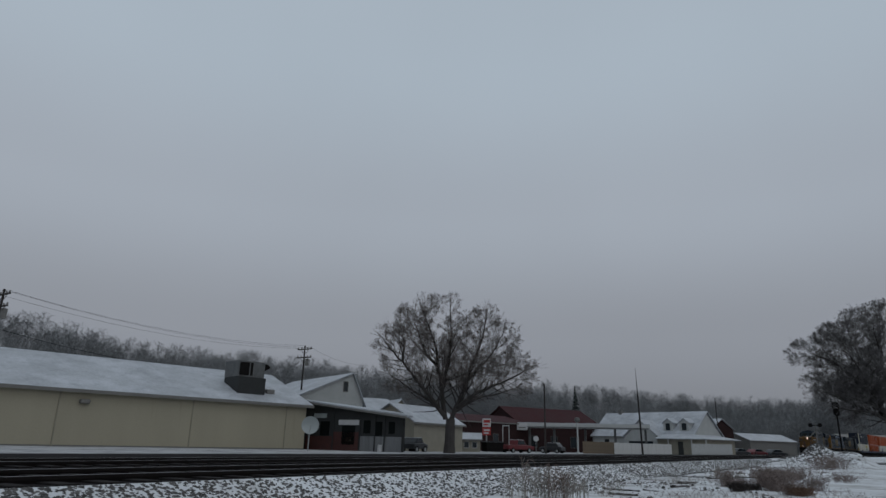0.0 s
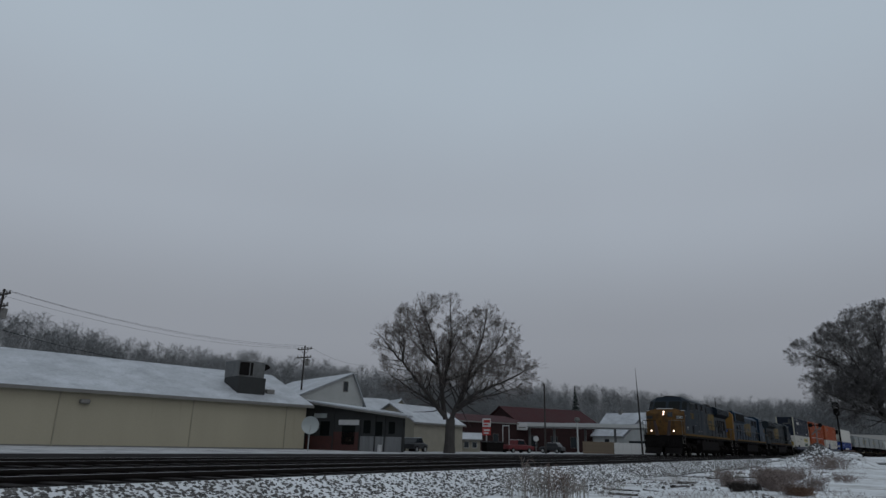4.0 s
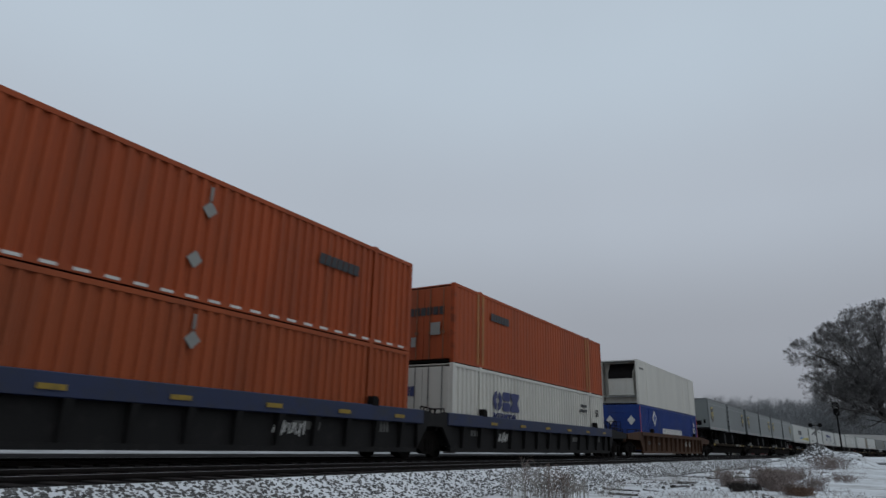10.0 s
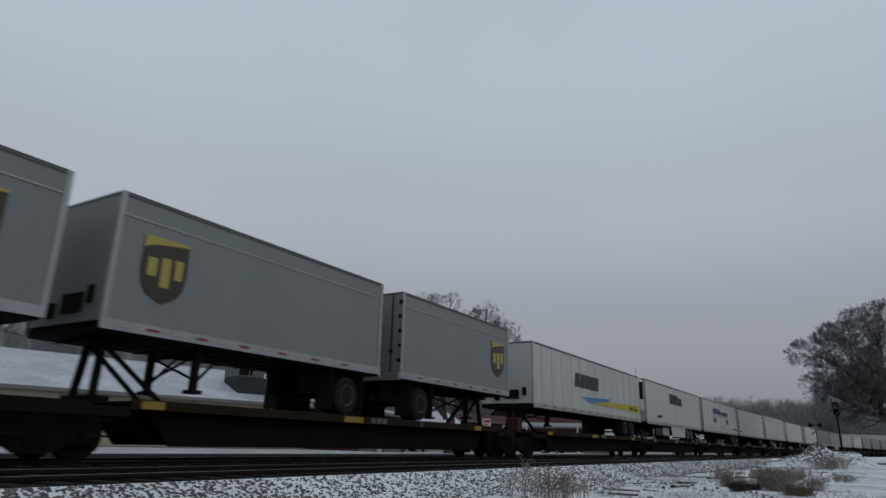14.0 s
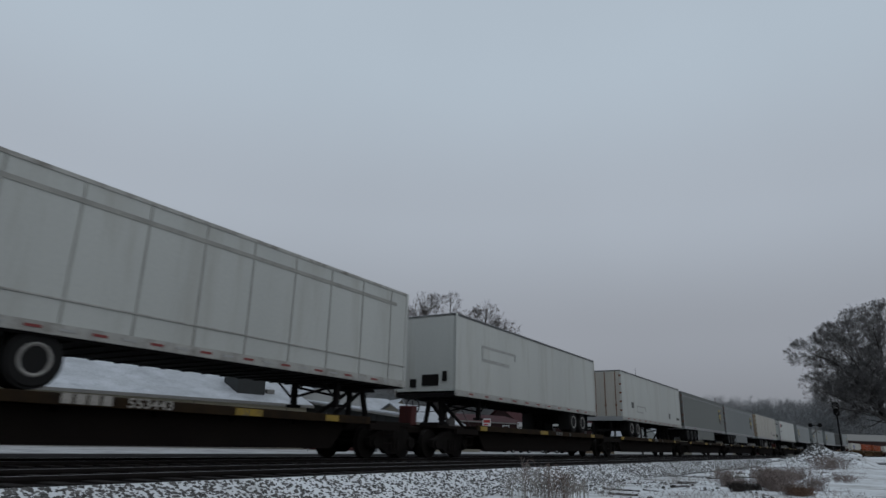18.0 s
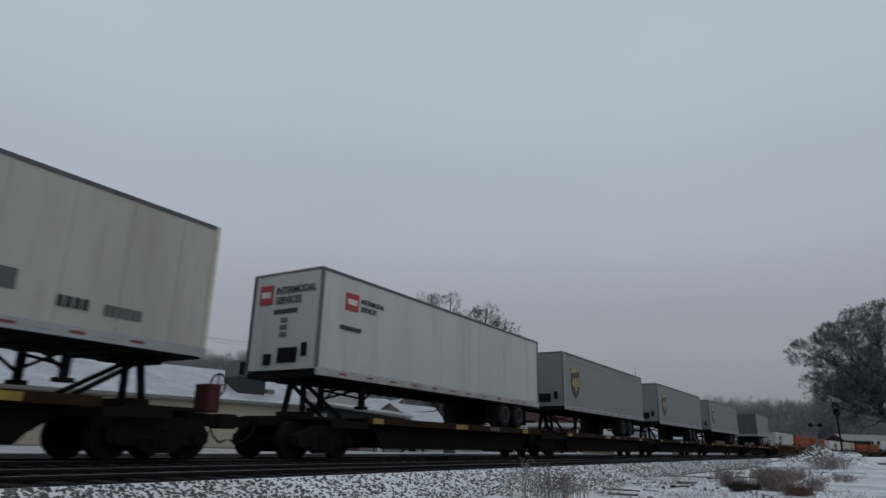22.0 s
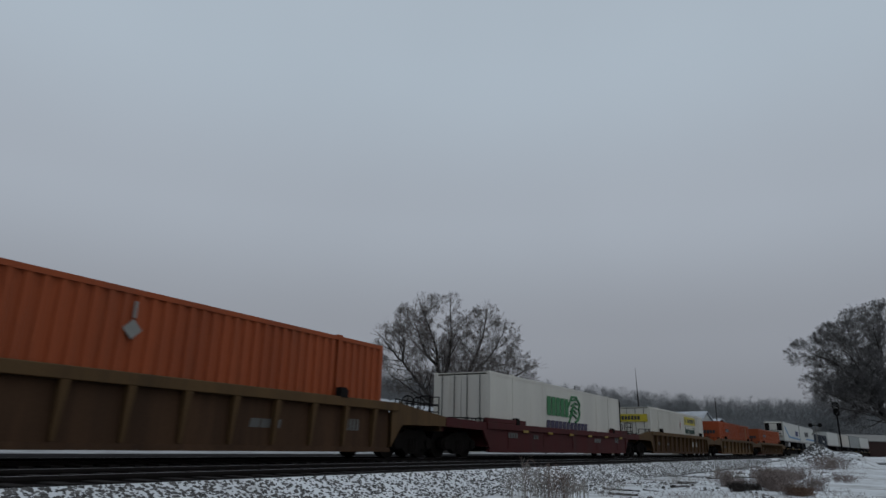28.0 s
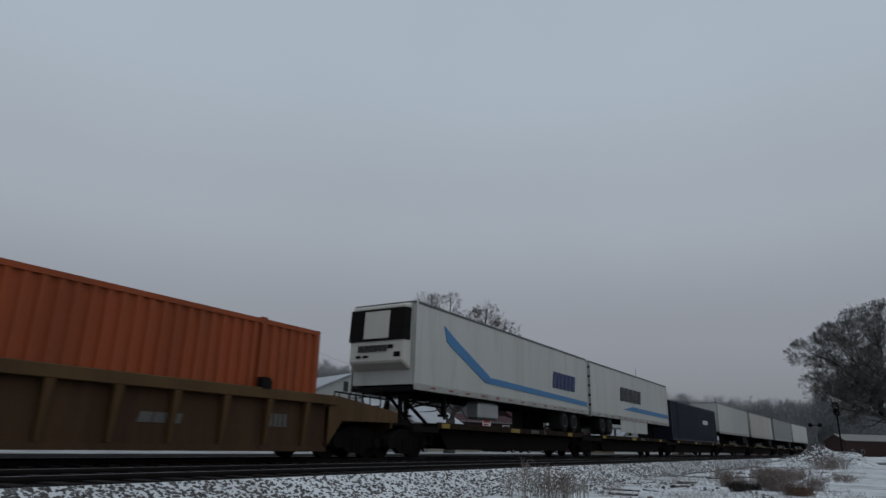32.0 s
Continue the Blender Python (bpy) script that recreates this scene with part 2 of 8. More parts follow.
def mesh_of(name, bm, material, bevel=0.0):
    bmesh.ops.recalc_face_normals(bm, faces=bm.faces)
    if bevel:
        bmesh.ops.bevel(bm, geom=bm.edges[:], offset=bevel, segments=1, affect="EDGES", clamp_overlap=True)
    me = bpy.data.meshes.new(name)
    bm.to_mesh(me)
    bm.free()
    me.materials.append(material)
    return me


def part(name, bm, material, parent, label="", bevel=0.0):
    ob = new(name, mesh_of(name, bm, material, bevel))
    ob.parent = parent
    if label:
        tagged(ob, label)
    return ob


def share(name, me, parent, m):
    ob = new(name, me)
    ob.parent = parent
    ob.matrix_basis = m
    return ob


def thing(name, label, category, group="", kind=""):
    return tagged(new(name), label, category, group, kind)


def solid(name, bm, material, label, category, group="", kind="", bevel=0.0):
    return tagged(new(name, mesh_of(name, bm, material, bevel)), label, category, group, kind)


def lettering(name, body, size, material, parent, m, thick=0.006, squash=1.0):
    """Letters in the built-in font as a thin raised mesh; m: the pose of the text's left foot."""
    cu = bpy.data.curves.new(name, "FONT")
    cu.body, cu.size, cu.extrude, cu.resolution_u, cu.offset = body, size, thick, 3, size * 0.018
    tmp = bpy.data.objects.new(name, cu)
    me = bpy.data.meshes.new_from_object(tmp)
    bpy.data.objects.remove(tmp)
    me.materials.clear()
    me.materials.append(material)
    if squash != 1.0:
        me.transform(Matrix.Diagonal((squash, 1, 1, 1)))
    ob = new(name, me)
    ob.parent = parent
    ob.matrix_basis = m
    return ob


def on_side(x, z, y=-1.31):
    """The pose of writing on the side that faces the camera."""
    return pose(x, y, z, 90, 0, 0)


def on_front(y, z, x=-0.012):
    return pose(x, y, z, 90, 0, -90)


def bars(name, parent, x, z, w, h, material, n=1, gap=0.25, y=-1.31, label="", slant=0.0):
    """A row of plain bars of the size of a word that is not spelled out."""
    step = w / n
    x1 = step * (1 - gap if n > 1 else 1)
    bm = bmesh.new()
    prism_y(bm, [(0, 0), (x1, 0), (x1 + slant, h), (slant, h)], -0.006, 0.004)
    me = mesh_of(name, bm, material)
    for i in range(n):
        ob = share(name, me, parent, pose(x + i * step, y, z))
        if label and i == 0:
            tagged(ob, label)
    return ob


def block_emblem(parent, x, z, w, h, y, material, label):
    """Heavy plain blocks: a split ring, two stacked slabs and a waisted block."""
    bm = bmesh.new()
    u = w / 3.3
    shapes = []
    for turn in (0, 180):
        arc = [math.radians(turn + d) for d in range(98, 263, 15)]
        shapes.append([(0.53 + 0.53 * math.cos(g), 0.5 + 0.5 * math.sin(g)) for g in arc] + [(0.53 + 0.19 * math.cos(g), 0.5 + 0.17 * math.sin(g)) for g in reversed(arc)])
    for z0 in (0.0, 0.54):
        shapes.append([(1.16, z0 + 0.1), (1.26, z0), (2.0, z0), (2.1, z0 + 0.1), (2.1, z0 + 0.36), (2.0, z0 + 0.46), (1.26, z0 + 0.46), (1.16, z0 + 0.36)])
    shapes.append([(2.2, 0.0), (3.3, 0.0), (3.3, 0.2), (3.05, 0.5), (3.3, 0.8), (3.3, 1.0), (2.2, 1.0), (2.2, 0.8), (2.45, 0.5), (2.2, 0.2)])
    for pts in shapes:
        prism_y(bm, [(x + a * u, z + b * h) for a, b in pts], y - 0.012, y + 0.004)
    return part("emblem", bm, material, parent, label)


def pieces(name, bm, material, parent):
    """Each loose piece of bm becomes a part of its own."""
    bm.verts.index_update()
    seen = set()
    for v in bm.verts:
        if v in seen:
            continue
        group, todo = [], [v]
        seen.add(v)
        while todo:
            w = todo.pop()
            group.append(w)
            for e in w.link_edges:
                o = e.other_vert(w)
                if o not in seen:
                    seen.add(o)
                    todo.append(o)
        k = {w: i for i, w in enumerate(group)}
        faces = {f for w in group for f in w.link_faces}
        me = bpy.data.meshes.new(name)
        me.from_pydata([tuple(w.co) for w in group], [], [[k[w] for w in f.verts] for f in faces])
        me.materials.append(material)
        new(name, me).parent = parent
    bm.free()


def boxes(name, material, parent, rows, label=""):
    """Small blocks x0, x1, y0, y1, z0, z1, each a part of its own."""
    for r in rows:
        bm = bmesh.new()
        bx(bm, *r)
        part(name, bm, material, parent, label)
M_CREAMP = mat("cream_post_paint", (0.5, 0.47, 0.36), 0.6, vary=0.2, scale=3, dirt=(0.2, 0.16, 0.1), dirt_amount=0.2)
M_DOORRUST = mat("rust_streaked_door", (0.42, 0.36, 0.26), 0.6, vary=0.25, scale=1.0, dirt=(0.16, 0.08, 0.03), dirt_amount=0.5, streak=True)
# ---- ground, tracks ----
M_SNOW = mat("thin_snow", (0.60, 0.62, 0.64), 0.8, vary=0.15, scale=0.25, grain=9, bump=0.4, dirt=(0.17, 0.15, 0.13), dirt_amount=0.2, spec=0.1)
M_YARD = mat("slushy_grey_yard", (0.40, 0.405, 0.415), 0.85, vary=0.35, scale=0.3, grain=5, bump=0.4, dirt=(0.10, 0.095, 0.09), dirt_amount=0.4, spec=0.1)
M_FIELD = mat("patchy_snow_over_dead_grass", (0.58, 0.60, 0.62), 0.85, vary=0.2, scale=0.45, grain=7, bump=0.5, dirt=(0.13, 0.115, 0.095), dirt_amount=0.36, spec=0.1)
M_BALLAST = mat("dark_wet_ballast", (0.0175, 0.016, 0.0165), 0.95, spec=0.05, vary=0.5, scale=0.8, grain=25, bump=0.8, dirt=(0.018, 0.017, 0.016), dirt_amount=0.2)
M_RAIL = mat("worn_rail_steel", (0.20, 0.20, 0.21), 0.42, 0.9, vary=0.15, scale=0.6)
M_RAILSIDE = mat("rusty_rail_web", (0.016, 0.0135, 0.013), 0.9, 0.0, vary=0.3, spec=0.1)
M_TIE = mat("dark_sleeper_wood", (0.018, 0.016, 0.0155), 0.9, spec=0.1, vary=0.4, scale=3)
M_STONE = mat("frosted_ballast_stone", (0.10, 0.097, 0.095), 0.9, spec=0.1, vary=0.35, scale=6, island=True)


def sweep(bm, pts, far=1200):
    """A profile swept along the line and its curve."""
    stations = [-300, -40, -25] + list(range(-12, 60, 6)) + list(range(65, 335, 15)) + [far]
    loft(bm, [[(x, y + bend(x), z) for y, z in pts] for x in stations])


def ground_z(x, y):
    """Height of the land: a low embankment for the tracks, a snow field, a hill with woods behind the town."""
    z = -0.47 + 0.05 * noise.noise((x * 0.35, y * 0.35, 0.3)) + 0.05 * noise.noise((x * 0.08, y * 0.08, 2.0))
    if y >= 16:
        z = -0.3 + 0.03 * noise.noise((x * 0.2, y * 0.2, 1.0)) - 0.2 * max(0.0, min(1.0, (y - 18) / 25)) * max(0.0, min(1.0, (x - 45) / 40))
    # the banks of ploughed snow by the crossing
    for cx, cy, wx, wy, h in ((57.5, 3.15, 6.0, 1.45, 1.36), (57.3, 0.95, 5.5, 1.4, 1.2), (55.5, 5.0, 6.0, 1.5, 0.55)):
        d = ((x - cx) / wx) ** 2 + ((y - cy) / wy) ** 2
        z += h * math.exp(-d * 1.6) * (1 + 0.25 * noise.noise((x * 0.5, y * 0.6, cy)))
    foot = 6.45 + bend(x)
    if foot < y < 16:
        z = z + (-0.9 - z) * min(1.0, (y - foot) / 0.5)
    if y > 5.8 + bend(x) and x > 60:
        z = min(z, -0.4)
    # rising field to the near side
    if y < 2.0:
        z += 0.08 * min(1.0, (2.0 - y) / 6.0) * min(1.0, max(0.0, (x - 18) / 12))
    return z


def grid_mesh(name, xs, ys, zfun, material):
    vs = [(x, y, zfun(x, y)) for y in ys for x in xs]
    n = len(xs)
    fs = [(j * n + i, j * n + i + 1, (j + 1) * n + i + 1, (j + 1) * n + i) for j in range(len(ys) - 1) for i in range(n - 1)]
    me = bpy.data.meshes.new(name)
    me.from_pydata(vs, [], fs)
    me.materials.append(material)
    for p in me.polygons:
        p.use_smooth = True
    return me


xs = [-900, -500, -300, -180, -110, -70, -45, -30, -20] + list(np.arange(-14, 75, 0.7)) + list(np.arange(75, 200, 4.0)) + [210, 230, 260, 300, 350, 420, 520, 700, 1000, 1500, 2500]
ys = [-1500, -700, -300, -150, -80, -50, -35, -26, -20] + list(np.arange(-16, 17, 0.55)) + list(np.arange(17, 60, 2.0)) + list(np.arange(60, 200, 6.0)) + [210, 230, 260, 300, 360, 450, 600, 900, 1500]
ground_mesh = grid_mesh("ground", xs, ys, ground_z, M_FIELD)
ground_mesh.materials.append(M_YARD)
for p in ground_mesh.polygons:
    if p.center.y > 15:
        p.material_index = 1
tagged(new("ground", ground_mesh), "snow-dusted open ground with bare earth showing through", "ground", kind="structure")

bm = bmesh.new()
sweep(bm, [(6.5, -0.75), (7.45, -0.09), (7.75, -0.085), (15.6, -0.1), (17.0, 0.01), (18.2, -0.4), (18.2, -1.2), (5.9, -1.2)])
solid("track_bed", bm, M_BALLAST, "dark ballast bed under two railway tracks", "track bed", kind="structure")


def rail_track(name, yc):
    t = thing(name, "railway track with worn steel rails on dark sleepers", "railway track", kind="structure")
    for sgn in (-1, 1):
        yy = yc + sgn * 0.75
        bm = bmesh.new()
        sweep(bm, [(yy - 0.036, -0.045), (yy + 0.036, -0.045), (yy + 0.036, -0.006), (yy + 0.024, -0.002), (yy - 0.024, -0.002), (yy - 0.036, -0.006)])
        head = part("rail", bm, M_RAILSIDE, t, "rail with a polished running strip")
        bm = bmesh.new()
        sweep(bm, [(yy - 0.02, -0.003), (yy + 0.02, -0.003), (yy + 0.018, 0.0), (yy - 0.018, 0.0)])
        part("running_strip", bm, M_RAIL, head, "polished steel strip")
        bm = bmesh.new()
        sweep(bm, [(yy - 0.075, -0.17), (yy + 0.075, -0.17), (yy + 0.075, -0.15), (yy + 0.012, -0.13), (yy + 0.012, -0.045), (yy - 0.012, -0.045), (yy - 0.012, -0.13), (yy - 0.075, -0.15)])
        part("rail_web", bm, M_RAILSIDE, head)
    bm = bmesh.new()
    bx(bm, -0.11, 0.11, -1.3, 1.3, -0.2, -0.062)
    me = mesh_of("sleeper", bm, M_TIE, 0.01)
    for i in range(130):
        share("sleeper", me, t, pose(-12 + i * 0.52, yc + bend(-12 + i * 0.52) + 0.03 * noise.noise((i * 0.7, yc, 0)), 0.0, 0, 0, 0.6 * noise.noise((i * 1.3, yc, 4))))
    return t


rail_track("railway_track", YN)
rail_track("railway_track", YT)
# ---- the town behind the tracks ----
M_CREAM = mat("cream_metal_siding", (0.355, 0.325, 0.245), 0.6, spec=0.2, vary=0.1, scale=0.35, grain=8, bump=0.05, dirt=(0.22, 0.20, 0.15), dirt_amount=0.1, streak=True)
M_SNOWROOF = mat("snow_covered_metal_roof", (0.40, 0.42, 0.45), 0.6, vary=0.35, scale=0.45, grain=6, bump=0.25, dirt=(0.22, 0.235, 0.26), dirt_amount=0.3)
M_PIPE = mat("dull_tan_pipe_paint", (0.27, 0.25, 0.19), 0.6, vary=0.2)
M_FASCIA = mat("grey_fascia", (0.16, 0.155, 0.145), 0.6, vary=0.2)
M_WHITEWALL = mat("white_clapboard", (0.42, 0.43, 0.42), 0.6, vary=0.15, scale=0.8, dirt=(0.25, 0.25, 0.24), dirt_amount=0.15)
M_DARKWALL = mat("dark_weathered_boards", (0.022, 0.024, 0.024), 0.7, vary=0.4, scale=1.5)
M_GREYPANEL = mat("stained_grey_panel", (0.12, 0.125, 0.125), 0.6, vary=0.4, scale=2.0, dirt=(0.05, 0.05, 0.05), dirt_amount=0.3)
M_REDBOARD = mat("dark_red_boards", (0.06, 0.018, 0.015), 0.7, vary=0.4, scale=2.0)
M_BEIGE = mat("beige_block_wall", (0.26, 0.24, 0.19), 0.7, vary=0.2, scale=1.0)
M_BRICK = mat("dark_red_brickwork", (0.032, 0.016, 0.016), 0.85, spec=0.15, vary=0.35, scale=1.2)
M_DULLRED = mat("dull_brown_red_wall", (0.05, 0.03, 0.028), 0.85, vary=0.3, spec=0.15)
M_MAROON = mat("maroon_metal_roof", (0.042, 0.0105, 0.0125), 0.75, spec=0.15, vary=0.25, scale=0.6)
M_FENCEB = mat("brown_board_fence_wood", (0.15, 0.115, 0.08), 0.75, vary=0.3, scale=2)
M_FENCEW = mat("white_fence_panel", (0.48, 0.48, 0.47), 0.65, vary=0.15, scale=1)
M_POLE = mat("weathered_pole_wood", (0.035, 0.03, 0.027), 0.8, vary=0.3, scale=3)
M_BARK = mat("wet_dark_bark", (0.052, 0.046, 0.043), 0.8, vary=0.35, scale=2)
M_TWIG = mat("bare_frosted_twigs", (0.128, 0.110, 0.103), 0.8, vary=0.35, scale=1.5)
M_TWIG2 = mat("heavily_frosted_twigs", (0.125, 0.119, 0.118), 0.8, vary=0.4, scale=1.0)
# distance haze is put into this pale grey, along with the rime
M_WOODS = mat("rime_and_haze_woods", (0.22, 0.228, 0.235), 0.95, spec=0.05, vary=0.3, scale=0.08)
M_FIR = mat("dark_fir_needles", (0.045, 0.055, 0.052), 0.9, vary=0.3, scale=0.6)
# frosted litter, greyed further to carry the haze over the hill
M_LITTER = mat("frost_and_haze_litter", (0.17, 0.174, 0.178), 0.95, spec=0.05, vary=0.25, scale=0.06, grain=1.5, bump=0.3)
M_WEED = mat("dry_straw_weed", (0.29, 0.272, 0.25), 0.9, spec=0.1, vary=0.35, scale=4)
M_BUSH = mat("brown_dead_weed", (0.185, 0.15, 0.138), 0.9, spec=0.1, vary=0.4, scale=4)
M_RUSTCAR = mat("dark_red_car_paint", (0.13, 0.014, 0.018), 0.35, vary=0.15)
M_DARKCAR = mat("dark_car_paint", (0.02, 0.022, 0.025), 0.35, vary=0.2)
M_DISH = mat("pale_dish_enamel", (0.33, 0.36, 0.36), 0.5, vary=0.12)
M_SIGNW = mat("white_sign_face", (0.5, 0.5, 0.5), 0.5, vary=0.1)


def facing(p, q):
    """The pose whose x runs from p to q on the ground and whose y leads away to its left."""
    a = math.degrees(math.atan2(q[1] - p[1], q[0] - p[0]))
    return pose(p[0], p[1], 0, 0, 0, a), math.hypot(q[0] - p[0], q[1] - p[1])


def roof_piece(bm, x0, x1, y0, z0, y1, z1, t=0.14):
    prism_x(bm, [(y0, z0), (y1, z1), (y1, z1 + t), (y0, z0 + t)], x0, x1)


def gabled(p, q, depth, base, eave, ridge, wall, roof, label, name="house", over=0.35, windows=(), across=False, category="building", trim=None, peak=0.5):
    """A building whose front wall stands on p-q; its ridge runs along that wall, or across it."""
    m, L = facing(p, q)
    h = thing(name, label, category)
    h.matrix_basis = m
    z0 = base - 0.8
    t = 0.2
    if not across:
        bm = bmesh.new(); bx(bm, 0, L, 0, t, z0, eave); part("front_wall", bm, wall, h)
        bm = bmesh.new(); bx(bm, 0, L, depth - t, depth, z0, eave); part("back_wall", bm, wall, h)
        for x in (0, L - t):
            bm = bmesh.new()
            prism_x(bm, [(t, z0), (depth - t, z0), (depth - t, eave), (depth / 2, ridge - 0.1), (t, eave)], x, x + t)
            part("gable_wall", bm, wall, h)
        s = (ridge - eave) / (depth / 2)
        bm = bmesh.new(); roof_piece(bm, -over, L + over, -over, eave - s * over, depth / 2, ridge); part("roof", bm, roof, h)
        bm = bmesh.new(); roof_piece(bm, -over, L + over, depth / 2, ridge, depth + over, eave - s * over); part("roof", bm, roof, h)
        bm = bmesh.new(); bx(bm, -over, L + over, -over - 0.05, -over, eave - s * over - 0.08, eave - s * over + 0.12); part("gutter", bm, M_FASCIA, h)
    else:
        for y in (0, depth - t):
            bm = bmesh.new()
            prism_y(bm, [(0, z0), (L, z0), (L, eave), (L * peak, ridge - 0.1), (0, eave)], y, y + t)
            part("gable_wall", bm, wall, h)
        for x in (0, L - t):
            bm = bmesh.new(); bx(bm, x, x + t, t, depth - t, z0, eave); part("side_wall", bm, wall, h)
        s0, s1 = (ridge - eave) / (L * peak), (ridge - eave) / (L - L * peak)
        for x0, zz0, x1, zz1 in ((-over, eave - s0 * over, L * peak, ridge), (L * peak, ridge, L + over, eave - s1 * over)):
            bm = bmesh.new()
            prism_y(bm, [(x0, zz0), (x1, zz1), (x1, zz1 + 0.14), (x0, zz0 + 0.14)], -over, depth + over)
            part("roof", bm, roof, h)
    for x, z, w, hh in windows:
        bm = bmesh.new(); bx(bm, x, x + w, -0.03, 0.05, z, z + hh)
        k = part("window", bm, M_GLASS, h)
        bm = bmesh.new()
        for a, b, c0, d in ((x - 0.07, x, z - 0.07, z + hh + 0.07), (x + w, x + w + 0.07, z - 0.07, z + hh + 0.07), (x, x + w, z + hh, z + hh + 0.07), (x - 0.05, x + w + 0.05, z - 0.09, z)):
            bx(bm, a, b, -0.05, 0.02, c0, d)
        part("window_frame", bm, trim or M_WHITEWALL, k)
    return h


# long cream building
CB, CL = facing((-15.6, 53.7), (43.4, 42.1))
cream = thing("warehouse", "long cream metal-sided building with a snowy roof", "building")
cream.matrix_basis = CB
bm = bmesh.new(); bx(bm, 0, CL, 0, 0.2, -1.0, 3.5); part("front_wall", bm, M_CREAM, cream)
bm = bmesh.new(); bx(bm, 0, CL, 13.8, 14.0, -1.0, 3.5); part("back_wall", bm, M_CREAM, cream)
for x in (0, CL - 0.2):
    bm = bmesh.new(); prism_x(bm, [(0.2, -1.0), (13.8, -1.0), (13.8, 3.5), (7.0, 6.3), (0.2, 3.5)], x, x + 0.2); part("gable_wall", bm, M_CREAM, cream)
bm = bmesh.new(); roof_piece(bm, -0.4, CL + 0.45, -0.45, 3.36, 7.0, 6.45); part("roof", bm, M_SNOWROOF, cream, "snow-streaked metal roof")
bm = bmesh.new(); roof_piece(bm, -0.4, CL + 0.45, 7.0, 6.45, 14.45, 3.36); part("roof", bm, M_SNOWROOF, cream)
bm = bmesh.new(); bx(bm, -0.4, CL + 0.45, -0.53, -0.45, 3.26, 3.5); part("gutter", bm, M_FASCIA, cream)
for x in (40.05, 49.55, 58.07):
    bm = bmesh.new(); bx(bm, x - 0.035, x + 0.035, -0.06, 0.0, -0.4, 3.3); part("downpipe", bm, M_PIPE, cream, "thin painted downpipe")
bm = bmesh.new(); bx(bm, 0, CL, -0.02, 0.0, -0.45, -0.2); part("foundation", bm, M_FASCIA, cream)
bm = bmesh.new(); bx(bm, 41.56 - 0.3, 41.56 + 0.35, -0.45, -0.05, 2.55, 2.85); part("flood_lamp", bm, M_FASCIA, cream, "dark wall lamp", bevel=0.06)
bm = bmesh.new(); bx(bm, CL - 3.2, CL - 2.4, 1.6, 2.2, 4.2, 4.75); part("roof_vent", bm, M_FASCIA, cream, bevel=0.05)

ac = thing("rooftop_air_unit", "boxy grey rooftop air unit with dark grille", "air conditioner")
ac.matrix_basis = CB @ pose(52.59 + 1.0, 1.2, 0)
bm = bmesh.new(); prism_x(bm, [(0, 3.95), (2.5, 4.95), (2.5, 5.6), (0, 5.6)], 0.25, 2.85); part("curb", bm, M_DARKWALL, ac)
bm = bmesh.new(); bx(bm, 0.2, 2.75, 0.15, 2.5, 5.6, 7.0); bd = part("cabinet", bm, M_GREYPANEL, ac, bevel=0.03)
bm = bmesh.new(); bx(bm, 0.3, 1.2, 0.1, 0.2, 5.75, 6.85); part("grille", bm, M_STEEL, bd)
bm = bmesh.new(); bx(bm, 1.35, 1.55, 0.1, 0.2, 5.75, 6.85); part("panel", bm, M_STEEL, bd)
bm = bmesh.new(); prism_y(bm, [(2.75, 6.2), (3.4, 6.6), (3.15, 6.85), (2.75, 6.9)], 0.3, 2.2); part("intake_hood", bm, M_STEEL, ac)

dish = thing("satellite_dish", "large pale satellite dish on a post", "satellite dish")
dish.matrix_basis = pose(36.68, 35.09, 0, 0, 0, -40)
bm = bmesh.new()
rings = []
for k in range(6):
    r = 0.64 * k / 5 + 0.01
    rings.append([(r * math.cos(a), -0.35 * (r / 0.64) ** 2 * 0.5 - 0.05, 1.58 + r * math.sin(a)) for a in np.linspace(0, 2 * math.pi, 24, endpoint=False)])
back = [[(x, y + 0.03, z) for x, y, z in r] for r in reversed(rings)]
loft(bm, rings + back)
part("reflector", bm, M_DISH, dish)
bm = bmesh.new(); tube(bm, (0, 0.12, -0.6), (0, 0.12, 1.6), 0.05, n=10); part("post", bm, M_ALU, dish)
bm = bmesh.new(); tube(bm, (0, -0.05, 1.0), (0, -0.75, 1.5), 0.02); cyl(bm, (0, -0.75, 1.52), "y", 0.05, 0.12, 10); part("feed_arm", bm, M_ALU, dish)

M_SHEDPANEL = mat("pale_grey_sheet", (0.17, 0.175, 0.18), 0.6, vary=0.35, scale=1.2, dirt=(0.06, 0.06, 0.06), dirt_amount=0.25, streak=True)
# dark lean-to beside the warehouse; its gabled end faces the open yard
SH = thing("lean_to_shed", "dark lean-to shed with snowy roof and patched walls", "shed")
SH.matrix_basis = pose(46.4, 33.4, 0, 0, 0, 6)
bm = bmesh.new(); prism_x(bm, [(0, -1.0), (11.2, -1.0), (11.2, 4.0), (0, 2.65)], 0, 0.2); part("side_wall", bm, M_DARKWALL, SH)
bm = bmesh.new(); loft(bm, [[(0.2, 0.0, -1.0), (6.0, 4.6, -1.0), (5.9, 4.75, -1.0), (0.2, 0.25, -1.0)], [(0.2, 0.0, 2.62), (6.0, 4.6, 3.15), (5.9, 4.75, 3.15), (0.2, 0.25, 2.62)]]); part("front_wall", bm, M_DARKWALL, SH)
bm = bmesh.new(); bx(bm, 0.2, 6, 11.0, 11.2, -1.0, 4.0); part("back_wall", bm, M_DARKWALL, SH)
